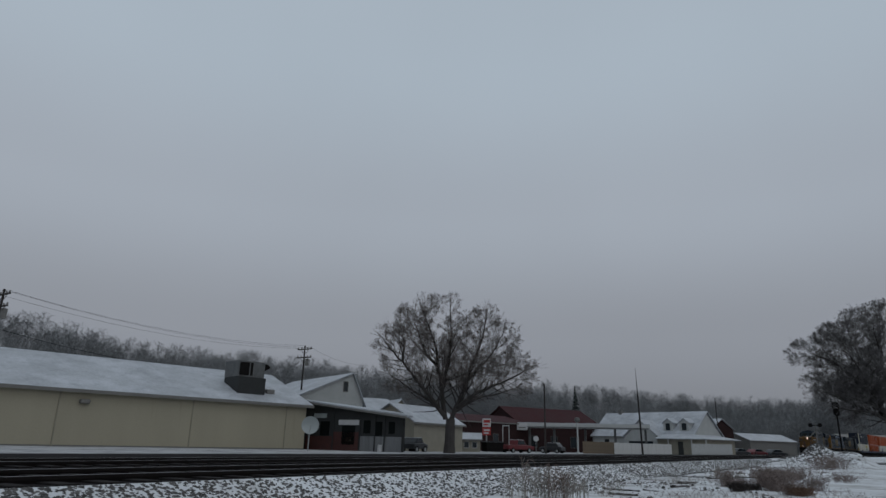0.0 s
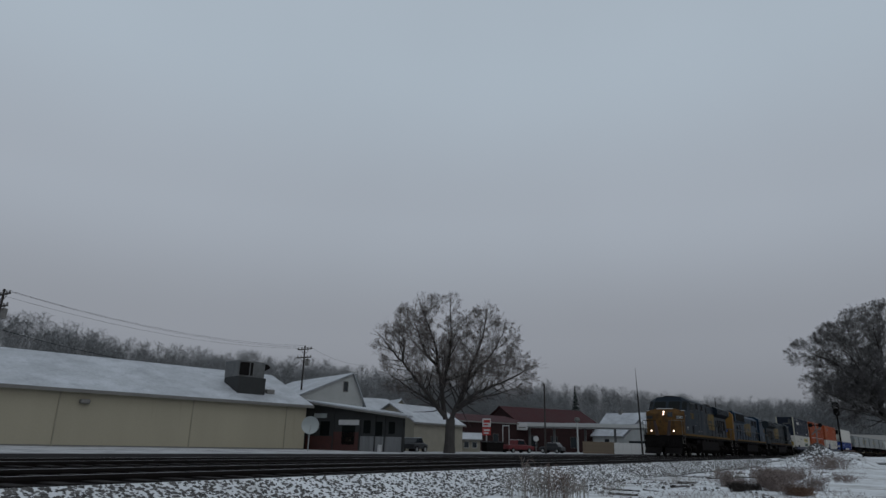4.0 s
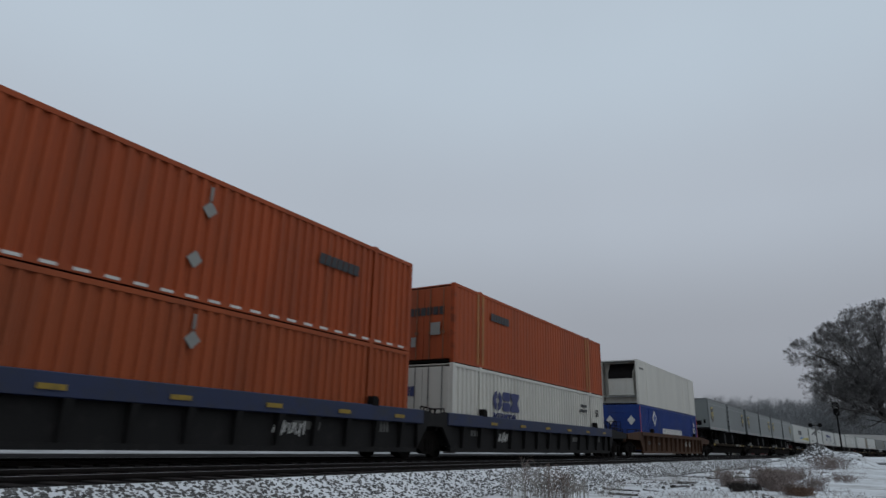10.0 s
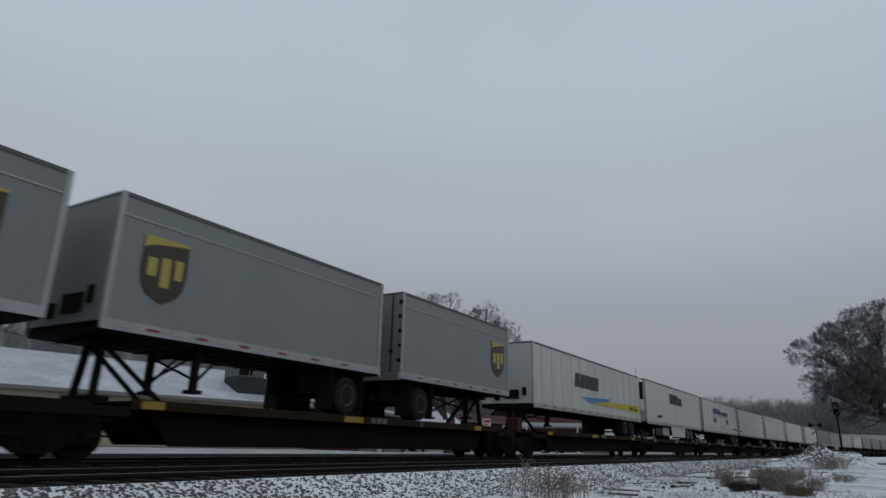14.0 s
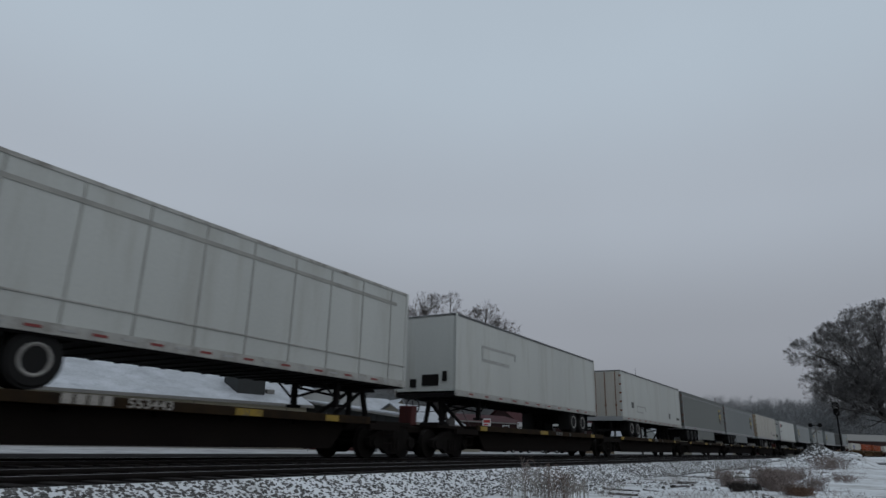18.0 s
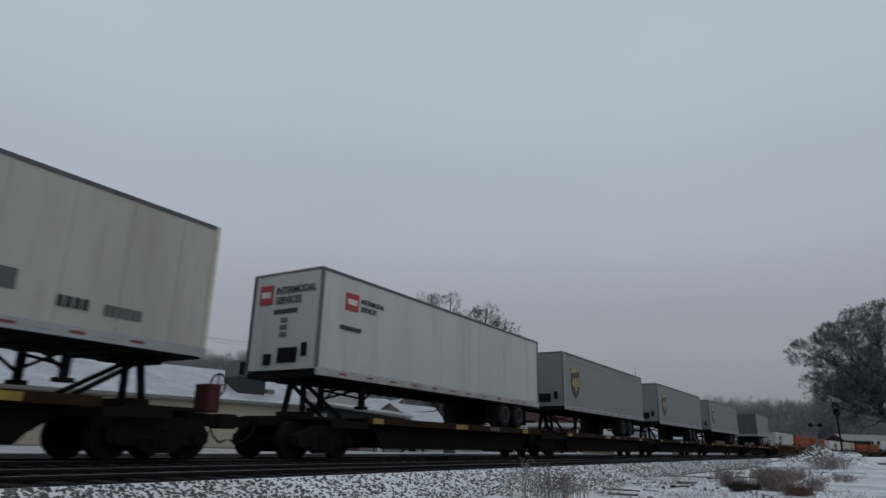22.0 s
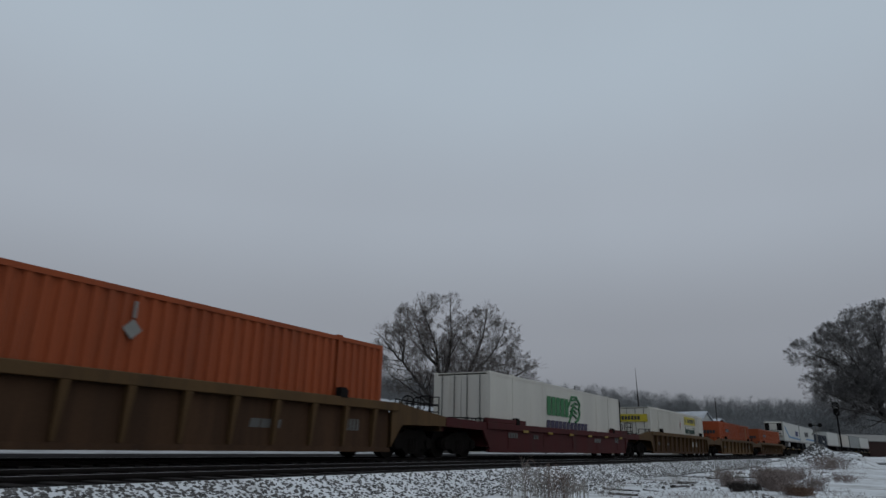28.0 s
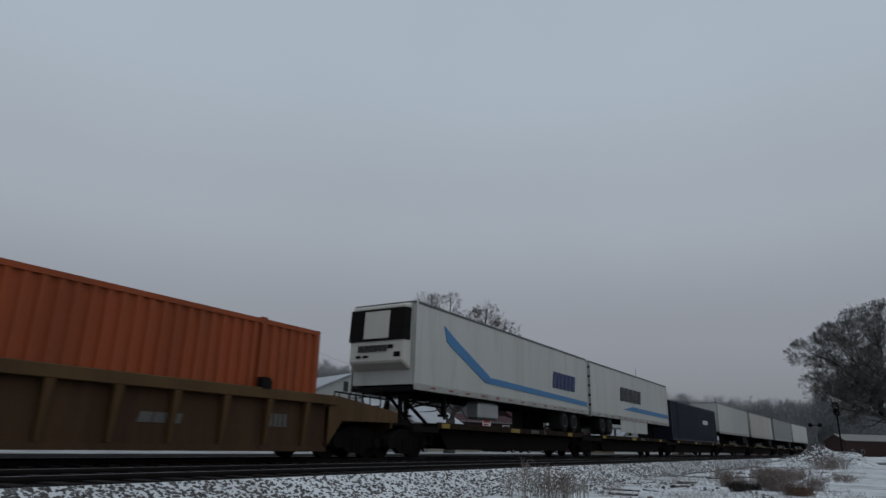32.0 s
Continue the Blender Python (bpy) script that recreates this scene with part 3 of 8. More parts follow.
bm = bmesh.new(); loft(bm, [[(x, y, 2.58 + (y + 0.6) * 0.1225 + dz) for x, y in ((-0.6, -0.6), (0.4, -0.6), (6.6, 4.3), (6.6, 11.4), (-0.6, 11.4))] for dz in (0.0, 0.16)]); part("roof", bm, M_SNOWROOF, SH)
bm = bmesh.new(); prism_x(bm, [(-0.6, 2.46), (11.4, 3.93), (11.4, 4.1), (-0.6, 2.63)], -0.66, -0.6); part("barge_board", bm, M_FASCIA, SH)
for y0, y1, z0, z1, mt, nm in ((0.2, 4.4, -0.4, 0.95, M_SHEDPANEL, "patch_panel"), (4.6, 7.3, -0.4, 1.3, M_REDBOARD, "patch_panel"), (7.4, 10.4, -0.4, 0.9, M_REDBOARD, "patch_panel"),
                               (0.9, 1.5, 1.2, 2.2, M_CABGLASS, "window"), (2.2, 2.9, 1.0, 2.2, M_CABGLASS, "window"), (3.4, 4.1, 1.2, 2.3, M_CABGLASS, "window"), (5.0, 6.4, 0.2, 1.85, M_CABGLASS, "window"), (7.8, 8.8, 0.95, 2.2, M_CABGLASS, "window"),
                               (4.6, 6.8, 1.9, 2.35, M_SIGNW, "sign_board"), (8.2, 9.6, 2.5, 2.9, M_DISH, "sign_board"), (5.3, 6.0, 0.5, 0.85, M_FENCEB, "notice")):
    bm = bmesh.new(); bx(bm, -0.05, 0.0, y0, y1, z0, z1); part(nm, bm, mt, SH)
boxes("post", M_DARKWALL, SH, [(-0.09, -0.01, y - 0.05, y + 0.05, -0.5, 2.6 + y * 0.12) for y in (0.1, 1.9, 2.9, 4.5, 7.35, 10.6)])
for x, y in ((46.0, 35.6), (46.2, 37.4)):
    bm = bmesh.new(); cyl(bm, (x, y, -0.1), "z", 0.22, 0.75, 12, 0.2)
    solid("barrel", bm, M_SIGNW, "pale plastic barrel by the shed wall", "barrel", "barrels by the shed")

# white gabled house behind
gabled((53.49, 53.99), (61.81, 50.78), 17, -0.4, 5.1, 8.3, M_WHITEWALL, M_SNOWROOF, "white clapboard house with a lopsided snowy gable roof", windows=((6.2, 6.2, 0.55, 1.1),), across=True, peak=0.82, trim=M_FASCIA)
gabled((68.99, 55.63), (72.75, 53.62), 8, -0.4, 4.4, 6.3, M_WHITEWALL, M_SNOWROOF, "small pale house with snowy roof", windows=((1.0, 2.0, 0.7, 1.1),), across=False)
gabled((77.39, 58.04), (79.63, 56.46), 5, -0.4, 5.0, 6.6, M_BEIGE, M_SNOWROOF, "small beige gabled house", across=True, windows=((0.8, 4.2, 0.5, 0.8),))
gabled((62.84, 43.76), (73.95, 43.92), 7, -0.4, 2.9, 4.9, M_BEIGE, M_SNOWROOF, "low beige block building with snowy roof", name="garage", windows=((7.0, 0.5, 0.8, 1.2),))
gabled((97.12, 58.34), (112.85, 53.21), 12, -0.5, 4.4, 5.8, M_BRICK, M_MAROON, "dark red brick shop building with maroon roof", name="shop", windows=((3.0, 0.6, 1.0, 1.6), (8.0, 0.6, 1.2, 1.8)), trim=M_DUST)
gabled((115.87, 56.29), (134.35, 46.73), 12, -0.5, 4.9, 8.0, M_BRICK, M_MAROON, "red brick store with a broad maroon roof", name="store", windows=((3.0, 0.4, 1.5, 2.0), (8.0, 0.4, 1.5, 2.0), (13.0, 0.4, 1.5, 2.0)), trim=M_DUST)
wh = gabled((131.78, 47.25), (125.27, 26.3), 11, -0.5, 2.95, 7.4, M_WHITEWALL, M_SNOWROOF, "broad white house with a snowy roof, dormers and a deep porch", windows=((9.6, 0.6, 1.4, 1.6), (3.0, 0.6, 1.0, 1.6)), trim=M_FASCIA)
for dx in (15.7, 19.0):
    bm = bmesh.new(); prism_y(bm, [(dx, 3.5), (dx + 1.9, 3.5), (dx + 1.9, 5.3), (dx + 0.95, 6.0), (dx, 5.3)], 0.9, 3.4)
    d = part("dormer", bm, M_WHITEWALL, wh)
    bm = bmesh.new(); bx(bm, dx + 0.5, dx + 1.4, 0.85, 0.9, 3.95, 5.2); part("dormer_window", bm, M_GLASS, d)
    bm = bmesh.new(); prism_y(bm, [(dx - 0.2, 5.15), (dx + 0.95, 6.0), (dx + 2.1, 5.15), (dx + 2.1, 5.3), (dx + 0.95, 6.15), (dx - 0.2, 5.3)], 0.7, 3.6); part("dormer_roof", bm, M_SNOWROOF, d)
bm = bmesh.new(); prism_y(bm, [(8.4, 0.0), (15.7, 0.0), (15.7, 2.8), (12.1, 5.7), (8.4, 2.8)], -1.2, 3.2); cg = part("cross_gable", bm, M_WHITEWALL, wh)
for x0, z0, x1, z1 in ((8.0, 2.5, 12.1, 5.75), (12.1, 5.75, 16.1, 2.5)):
    bm = bmesh.new(); prism_y(bm, [(x0, z0), (x1, z1), (x1, z1 + 0.15), (x0, z0 + 0.15)], -1.5, 3.6); part("gable_roof", bm, M_SNOWROOF, cg)
bm = bmesh.new(); bx(bm, 9.4, 14.6, -1.28, -1.2, -0.2, 1.9); part("shop_window", bm, M_GLASS, cg)
WL = 21.94
bm = bmesh.new(); loft(bm, [[(15.9, -2.8, 2.3), (WL + 4.2, -2.8, 2.3), (WL + 4.2, 9.5, 2.3), (15.9, 9.5, 2.3)], [(15.9, -2.8, 2.42), (WL + 4.2, -2.8, 2.42), (WL + 4.2, 9.5, 2.42), (15.9, 9.5, 2.42)], [(16.1, -0.12, 3.2), (WL + 0.3, -0.12, 3.2), (WL + 0.3, 8.0, 3.2), (16.1, 8.0, 3.2)]])
part("porch_roof", bm, M_SNOWROOF, wh, "flared snowy porch roof")
bm = bmesh.new(); bx(bm, 16.1, WL + 3.4, -2.1, 8.6, -1.0, 2.3); pw = part("porch_wall", bm, M_BEIGE, wh, "pale enclosed porch")
bm = bmesh.new(); bx(bm, 20.2, 21.2, -2.14, -2.1, -0.6, 1.9); part("porch_door", bm, M_DARKWALL, pw)
for x in (16.3, 18.6, WL + 1.2, WL + 3.9):
    bm = bmesh.new(); bx(bm, x - 0.07, x + 0.07, -2.75, -2.6, -1.0, 2.3); part("porch_post", bm, M_WHITEWALL, wh)
bm = bmesh.new(); bx(bm, 3.0, 3.7, 5.1, 5.8, 6.8, 8.1); part("chimney", bm, M_FASCIA, wh)
gabled((78.99, 47.17), (80.34, 44.83), 3, -0.7, 1.2, 1.95, M_BEIGE, M_SNOWROOF, "small pale kiosk with a snowy roof", name="kiosk", windows=((0.5, 0.1, 0.6, 0.7), (1.6, 0.1, 0.6, 0.7)), over=0.25)
gabled((183.61, 33.84), (192.42, 29.82), 8, -0.5, 6.0, 8.6, M_BRICK, M_SNOWROOF, "distant red house with a snowy roof", across=True, windows=((2.0, 3.5, 0.9, 1.2),))
gabled((194.71, 26.29), (213.18, 16.85), 9, -0.5, 3.4, 5.2, M_FASCIA, M_SNOWROOF, "long grey shed with a snowy roof beyond the yard", name="shed")
gabled((263.57, 6.02), (286.93, -16.91), 9, -0.5, 5.0, 7.0, M_DULLRED, M_FASCIA, "dark red building beyond the crossing", windows=((2.0, 0.8, 1.0, 1.2), (6.0, 0.8, 1.0, 1.2)))

# filling station canopy
cn = thing("station_canopy", "long flat filling-station canopy on posts", "canopy")
m, CLn = facing((110.53, 53.97), (117.8, 31.74))
cn.matrix_basis = m
bm = bmesh.new(); bx(bm, 0, CLn, 0, 5, 3.8, 4.55); fr = part("fascia", bm, M_WHITEWALL, cn, bevel=0.03)
bm = bmesh.new(); bx(bm, 0.05, CLn - 0.05, 0.05, 4.95, 4.55, 4.66); part("snow_cover", bm, M_SNOWROOF, cn)
bm = bmesh.new(); bx(bm, 0.2, CLn - 0.2, -0.02, 0.0, 3.78, 3.98); part("stripe", bm, M_GREYPANEL, cn)
bm = bmesh.new(); bx(bm, 0.0, 1.9, -0.14, -0.02, 3.3, 4.5); sp = part("sign_panel", bm, M_SIGNW, cn)
boxes("lettering_bar", M_FASCIA, sp, [(0.3, 1.6, -0.16, -0.14, 3.6, 3.85)])
for x in (2.0, CLn * 0.28, CLn * 0.52, CLn * 0.745, CLn * 0.97):
    bm = bmesh.new(); bx(bm, x - 0.2, x + 0.2, 2.2, 2.6, -1.0, 3.8); part("post", bm, M_GREYPANEL, cn)
for x in (CLn * 0.3, CLn * 0.7):
    bm = bmesh.new(); bx(bm, x - 0.4, x + 0.4, 2.0, 2.6, -0.8, 1.3); part("fuel_pump", bm, M_FASCIA, cn, bevel=0.05)


def board_fence(p, q, top, base, material, label, n):
    m, L = facing(p, q)
    f = thing("board_fence", label, "fence")
    f.matrix_basis = m
    bm = bmesh.new(); bx(bm, 0, L / n * 0.965, 0, 0.04, base - 0.5, top)
    me = mesh_of("board", bm, material)
    for i in range(n):
        share("board", me, f, pose(i * L / n, 0.01 * (i % 2), 0.015 * math.sin(i * 5.1)))
    bm = bmesh.new()
    for z in (base + 0.3, top - 0.25):
        bx(bm, 0, L, 0.06, 0.12, z, z + 0.09)
    part("rail", bm, material, f)
    return f


board_fence((104.43, 39.17), (110.39, 35.68), 1.45, -0.5, M_FENCEB, "brown board fence by the tracks", 26)
board_fence((106.17, 34.50), (117.63, 28.23), 1.35, -0.5, M_FENCEW, "white panel fence dusted with snow", 14)
board_fence((114.45, 24.31), (114.57, 18.16), 1.5, -0.5, M_FENCEW, "tall white panel fence", 10)

# a white steel frame and a globe lamp by the forecourt
sf = thing("sign_frame", "empty white steel sign frame on two posts", "sign frame")
sf.matrix_basis = facing((87.13, 44.86), (87.54, 44.06))[0]
for x in (0.0, 0.9):
    bm = bmesh.new(); bx(bm, x - 0.06, x + 0.06, -0.06, 0.06, -0.9, 3.2); part("post", bm, M_WHITEWALL, sf)
bm = bmesh.new(); bx(bm, -0.06, 0.96, -0.06, 0.06, 3.2, 3.34); part("top_bar", bm, M_WHITEWALL, sf)
lp = thing("lamp_post", "slim white lamp post with a round head", "lamp post")
lp.matrix_basis = pose(85.9, 32.9, 0)
bm = bmesh.new(); tube(bm, (0, 0, -0.9), (0, 0, 3.7), 0.13, 0.1, 10); part("pole", bm, M_WHITEWALL, lp)
bm = bmesh.new(); cyl(bm, (0, 0, -0.35), "z", 0.3, 0.5, 12, 0.2); part("base", bm, M_WHITEWALL, lp)
bm = bmesh.new(); loft(bm, [[(rr * math.cos(a), rr * math.sin(a), zz) for a in np.linspace(0, 2 * math.pi, 14, endpoint=False)] for rr, zz in ((0.1, 3.7), (0.34, 3.85), (0.42, 4.05), (0.3, 4.3), (0.06, 4.4))]); part("head", bm, M_DUST, lp)
# price sign, bin, pickup, cars
sg = thing("pole_sign", "white and red sign on a steel post", "sign")
sg.matrix_basis = pose(87.67, 47.87, 0, 0, 0, -50)
bm = bmesh.new(); bx(bm, -0.08, 0.08, -0.08, 0.08, -0.9, 2.4); part("post", bm, M_ALU, sg)
bm = bmesh.new(); bx(bm, -0.62, 0.62, -0.12, 0.12, 3.1, 4.3); part("upper_panel", bm, M_SIGNW, sg, bevel=0.02)
bm = bmesh.new(); bx(bm, -0.62, 0.62, -0.12, 0.12, 1.9, 3.05); part("lower_panel", bm, M_RED, sg, "red lower panel", bevel=0.02)
boxes("lettering_bar", M_RED, sg, [(-0.5, 0.5, -0.14, -0.12, 3.7, 4.1), (-0.5, 0.2, -0.14, -0.12, 3.3, 3.5)])
boxes("lettering_bar", M_SIGNW, sg, [(-0.45, 0.45, -0.14, -0.12, 2.5, 2.75), (-0.45, 0.3, -0.14, -0.12, 2.1, 2.3)])
bn = thing("dumpster", "dark metal dumpster on the snow", "dumpster")
bn.matrix_basis = facing((82.18, 44.78), (84.46, 43.13))[0]
bm = bmesh.new(); prism_y(bm, [(0, -0.4), (2.5, -0.4), (2.6, 0.85), (-0.1, 0.85)], 0, 1.7); part("bin", bm, M_STEEL, bn, bevel=0.02)
bm = bmesh.new(); prism_y(bm, [(-0.12, 0.86), (2.62, 0.86), (2.5, 1.05), (0, 1.05)], -0.05, 1.75); part("lid", bm, M_DARKCAR, bn)


def car(p, q, paint, label, truck=False, name="parked_car"):
    m, L = facing(p, q)
    k = thing(name, label, "pickup truck" if truck else "car", "parked vehicles")
    k.matrix_basis = m @ pose(0, 0, -0.48)
    s = L / 5.2
    bm = bmesh.new()
    if truck:
        prism_y(bm, [(x * s, z) for x, z in ((0, 0.45), (5.2, 0.45), (5.2, 0.95), (3.75, 1.08), (0, 1.1))], 0, 1.9)
    else:
        prism_y(bm, [(x * s, z) for x, z in ((0, 0.4), (5.2, 0.4), (5.2, 0.85), (3.9, 0.98), (0.1, 0.95))], 0, 1.8)
    part("body", bm, paint, k, bevel=0.06)
    bm = bmesh.new()
    pts = ((1.7, 1.08), (3.75, 1.06), (3.2, 1.75), (1.85, 1.78)) if truck else ((0.5, 0.95), (4.0, 0.95), (3.1, 1.5), (1.2, 1.5))
    prism_y(bm, [(x * s, z) for x, z in pts], 0.1, 1.75)
    cb = part("cab", bm, paint, k, bevel=0.05)
    bm = bmesh.new()
    cx = sum(x for x, z in pts) / 4
    prism_y(bm, [((cx + (x - cx) * 0.8) * s, 1.0 + (z - 1.0) * 0.85 + 0.08) for x, z in pts], 0.06, 0.12)
    part("side_window", bm, M_GLASS, cb)
    bm = bmesh.new()
    prism_y(bm, [(x * s, z) for x, z in ((pts[3][0], pts[3][1]), (pts[2][0], pts[2][1]), (pts[2][0], pts[2][1] + 0.05), (pts[3][0], pts[3][1] + 0.05))], 0.15, 1.7)
    part("snow_on_roof", bm, M_SNOW, k)
    for x in (0.95, 4.15):
        for y in (0.1, 1.8):
            bm = bmesh.new(); cyl(bm, (x * s, y, 0.36), "y", 0.36, 0.24, 18)
            w = part("wheel", bm, M_TYRE, k)
            bm = bmesh.new(); cyl(bm, (x * s, y - 0.1 if y < 1 else y + 0.1, 0.36), "y", 0.2, 0.08, 12); part("rim", bm, M_ALU, w)
    return k


car((85.70, 43.23), (90.57, 41.43), M_RUSTCAR, "dark red pickup truck dusted with snow", True, "pickup_truck")
car((97.01, 39.10), (97.08, 42.87), M_DARKCAR, "dark parked car under snow")
car((56.86, 39.52), (59.35, 39.50), M_DARKCAR, "dark parked car by the shed")
car((147.24, 22.72), (153.48, 20.72), M_DARKCAR, "dark parked car at the yard")
car((155.96, 20.73), (162.33, 18.52), M_RUSTCAR, "rust-red parked car at the yard")
car((164.99, 18.25), (171.70, 15.50), M_DARKCAR, "dark parked car at the yard")
rs = thing("road_sign", "small round pale road sign on a post", "road sign")
rs.matrix_basis = pose(86.84, 39.46, 0, 0, 0, -50)
bm = bmesh.new(); cyl(bm, (0, 0, 1.5), "y", 0.38, 0.03, 16); part("disc", bm, M_SIGNW, rs)
bm = bmesh.new(); tube(bm, (0, 0.04, -0.9), (0, 0.04, 1.6), 0.04); part("post", bm, M_ALU, rs)


# poles and wires
def power_pole(x, y, top, label, arms=1, lean=0.0, gear=True, base=-1.0, r=0.15):
    k = thing("utility_pole", label, "utility pole")
    k.matrix_basis = pose(x, y, 0)
    bm = bmesh.new(); tube(bm, (lean, 0, base), (0, 0, top), r, r * 0.62, 10); part("pole", bm, M_POLE, k)
    for i in range(arms):
        z = top - 0.5 - i * 1.0
        bm = bmesh.new(); bx(bm, -0.06, 0.06, -1.15, 1.15, z, z + 0.12); a = part("crossarm", bm, M_POLE, k)
        for yy in (-1.05, -0.5, 0.5, 1.05):
            bm = bmesh.new(); cyl(bm, (0, yy, z + 0.2), "z", 0.07, 0.2, 8); part("insulator", bm, M_FASCIA, a)
        for yy in (-0.7, 0.7):
            bm = bmesh.new(); tube(bm, (0, yy, z), (0, 0, z - 0.6), 0.025); part("brace", bm, M_POLE, k)
    if gear:
        bm = bmesh.new(); cyl(bm, (0.2, -0.3, top - 2.0), "z", 0.24, 0.8, 14); part("transformer", bm, M_FASCIA, k)
    return k


P1, P2 = (23.60, 57.46, 11.65), (56.79, 56.19, 11.54)
power_pole(P1[0], P1[1], P1[2], "weathered wooden utility pole with crossarms and transformer", 2)
power_pole(P2[0], P2[1], P2[2], "weathered wooden utility pole with crossarm", 2)
wr = thing("power_lines", "sagging overhead power lines", "power line")


def wire(a, b, sag, r=0.012):
    a, b = Vector(a), Vector(b)
    bm = bmesh.new()
    pts = [a.lerp(b, i / 16) - Vector((0, 0, sag * 4 * (i / 16) * (1 - i / 16))) for i in range(17)]
    bent(bm, pts, r, 4)
    part("wire", bm, M_STEEL, wr)


for dy, dz in ((-1.0, -0.3), (0.0, 0.0), (1.0, -0.3)):
    wire((P1[0], P1[1] + dy, P1[2] + dz), (P2[0], P2[1] + dy, P2[2] + dz), 1.0)
wire((P1[0], P1[1], P1[2] - 3.2), ((49.79, 61.46, 7.75)[0], (49.79, 61.46, 7.75)[1], (49.79, 61.46, 7.75)[2]), 0.6, 0.02)
wire((P1[0], P1[1] - 1, P1[2] - 0.3), (P1[0] - 40, P1[1] + 20, P1[2] + 1), 1.0)
wire((P2[0], P2[1] - 1, P2[2] - 0.3), (74.88, 61.06, 11.29), 0.5)
wire((P1[0], P1[1], P1[2] - 4.4), (31.71, 62.58, 7.62), 0.3, 0.015)
A, Bp = (84.91, 37.19, 8.88), (87.58, 38.25, -0.39)
power_pole(A[0], A[1], A[2], "slender dark utility pole near the filling station", 0, gear=False, r=0.14)
A = (75.98, 21.73, 9.50)
mast = thing("mast", "thin leaning dark mast with a whip tip", "mast")
mast.matrix_basis = pose(A[0], A[1], 0)
Bp = (79.11, 22.34, -0.23)
bm = bmesh.new(); tube(bm, (Bp[0] - A[0], Bp[1] - A[1], -0.9), (0.35 * (Bp[0] - A[0]), 0.35 * (Bp[1] - A[1]), A[2] * 0.68), 0.13, 0.09, 8); part("pole", bm, M_POLE, mast)
bm = bmesh.new(); tube(bm, (0.35 * (Bp[0] - A[0]), 0.35 * (Bp[1] - A[1]), A[2] * 0.67), (0, 0, A[2]), 0.05, 0.015, 6); part("whip", bm, M_STEEL, mast)
A = (163.77, 28.65, 12.28)
power_pole(A[0], A[1], A[2], "distant wooden utility pole", 0, gear=False, r=0.16)
sig = thing("signal_mast", "dark railway signal mast with a round-backed head", "railway signal")
A, Bp = (74.21, 1.65, 5.47), (75.66, 2.11, 0.66)
sig.matrix_basis = pose(Bp[0], Bp[1], 0)
bm = bmesh.new(); tube(bm, (0, 0, -0.8), (0, 0, 4.9), 0.085, 0.075, 10); part("pole", bm, M_STEEL, sig)
bm = bmesh.new(); bx(bm, -0.2, 0.2, -0.27, 0.27, 4.05, 5.4); part("signal_head", bm, M_STEEL, sig, bevel=0.12)
bm = bmesh.new(); cyl(bm, (-0.22, 0, 4.9), "x", 0.34, 0.04, 18); part("backing_plate", bm, M_STEEL, sig)
bm = bmesh.new(); bx(bm, -0.3, 0.3, -0.3, 0.3, -0.8, 0.2); part("base", bm, M_FASCIA, sig)
for px0 in ((100.99, 5.48, 0.24),):
    x = thing("crossing_signal", "grade-crossing flasher with paired dark lamps", "crossing signal", "crossing signals")
    x.matrix_basis = pose(px0[0], px0[1], 0)
    bm = bmesh.new(); tube(bm, (0, 0, -0.8), (0, 0, 4.3), 0.07); part("post", bm, M_FASCIA, x)
    for dy in (-0.55, 0.55):
        bm = bmesh.new(); cyl(bm, (-0.1, dy, 4.05), "x", 0.27, 0.08, 16); cyl(bm, (-0.25, dy, 4.1), "x", 0.13, 0.3, 12); part("lamp", bm, M_STEEL, x)
    bm = bmesh.new(); bx(bm, -0.05, 0.05, -0.6, 0.6, 3.98, 4.1); part("lamp_bar", bm, M_STEEL, x)
    for a in (-1, 1):
        bm = bmesh.new(); loft(bm, [[(-0.12, -0.6, 3.3 - a * 0.4), (-0.12, -0.5, 3.42 - a * 0.4), (-0.12, 0.6, 3.3 + a * 0.4), (-0.12, 0.5, 3.18 + a * 0.4)], [(-0.08, -0.6, 3.3 - a * 0.4), (-0.08, -0.5, 3.42 - a * 0.4), (-0.08, 0.6, 3.3 + a * 0.4), (-0.08, 0.5, 3.18 + a * 0.4)]])
        part("crossbuck_blade", bm, M_FASCIA, x)


# ---- trees ----
class Sticks:
    """Collects tapered sticks into one mesh."""

    def __init__(self):
        self.v, self.f = [], []

    def add(self, a, b, r0, r1, n=3):
        d = (b - a)
        if d.length < 1e-6:
            return
        d.normalize()
        e = d.orthogonal().normalized()
        g = d.cross(e)
        k = len(self.v)
        for p, r in ((a, r0), (b, r1)):
            for i in range(n):
                t = 2 * math.pi * i / n
                self.v.append(p + (e * math.cos(t) + g * math.sin(t)) * r)
        for i in range(n):
            self.f.append((k + i, k + (i + 1) % n, k + n + (i + 1) % n, k + n + i))

    def mesh(self, name, material):
        me = bpy.data.meshes.new(name)
        me.from_pydata([tuple(v) for v in self.v], [], self.f)
        me.materials.append(material)
        return me


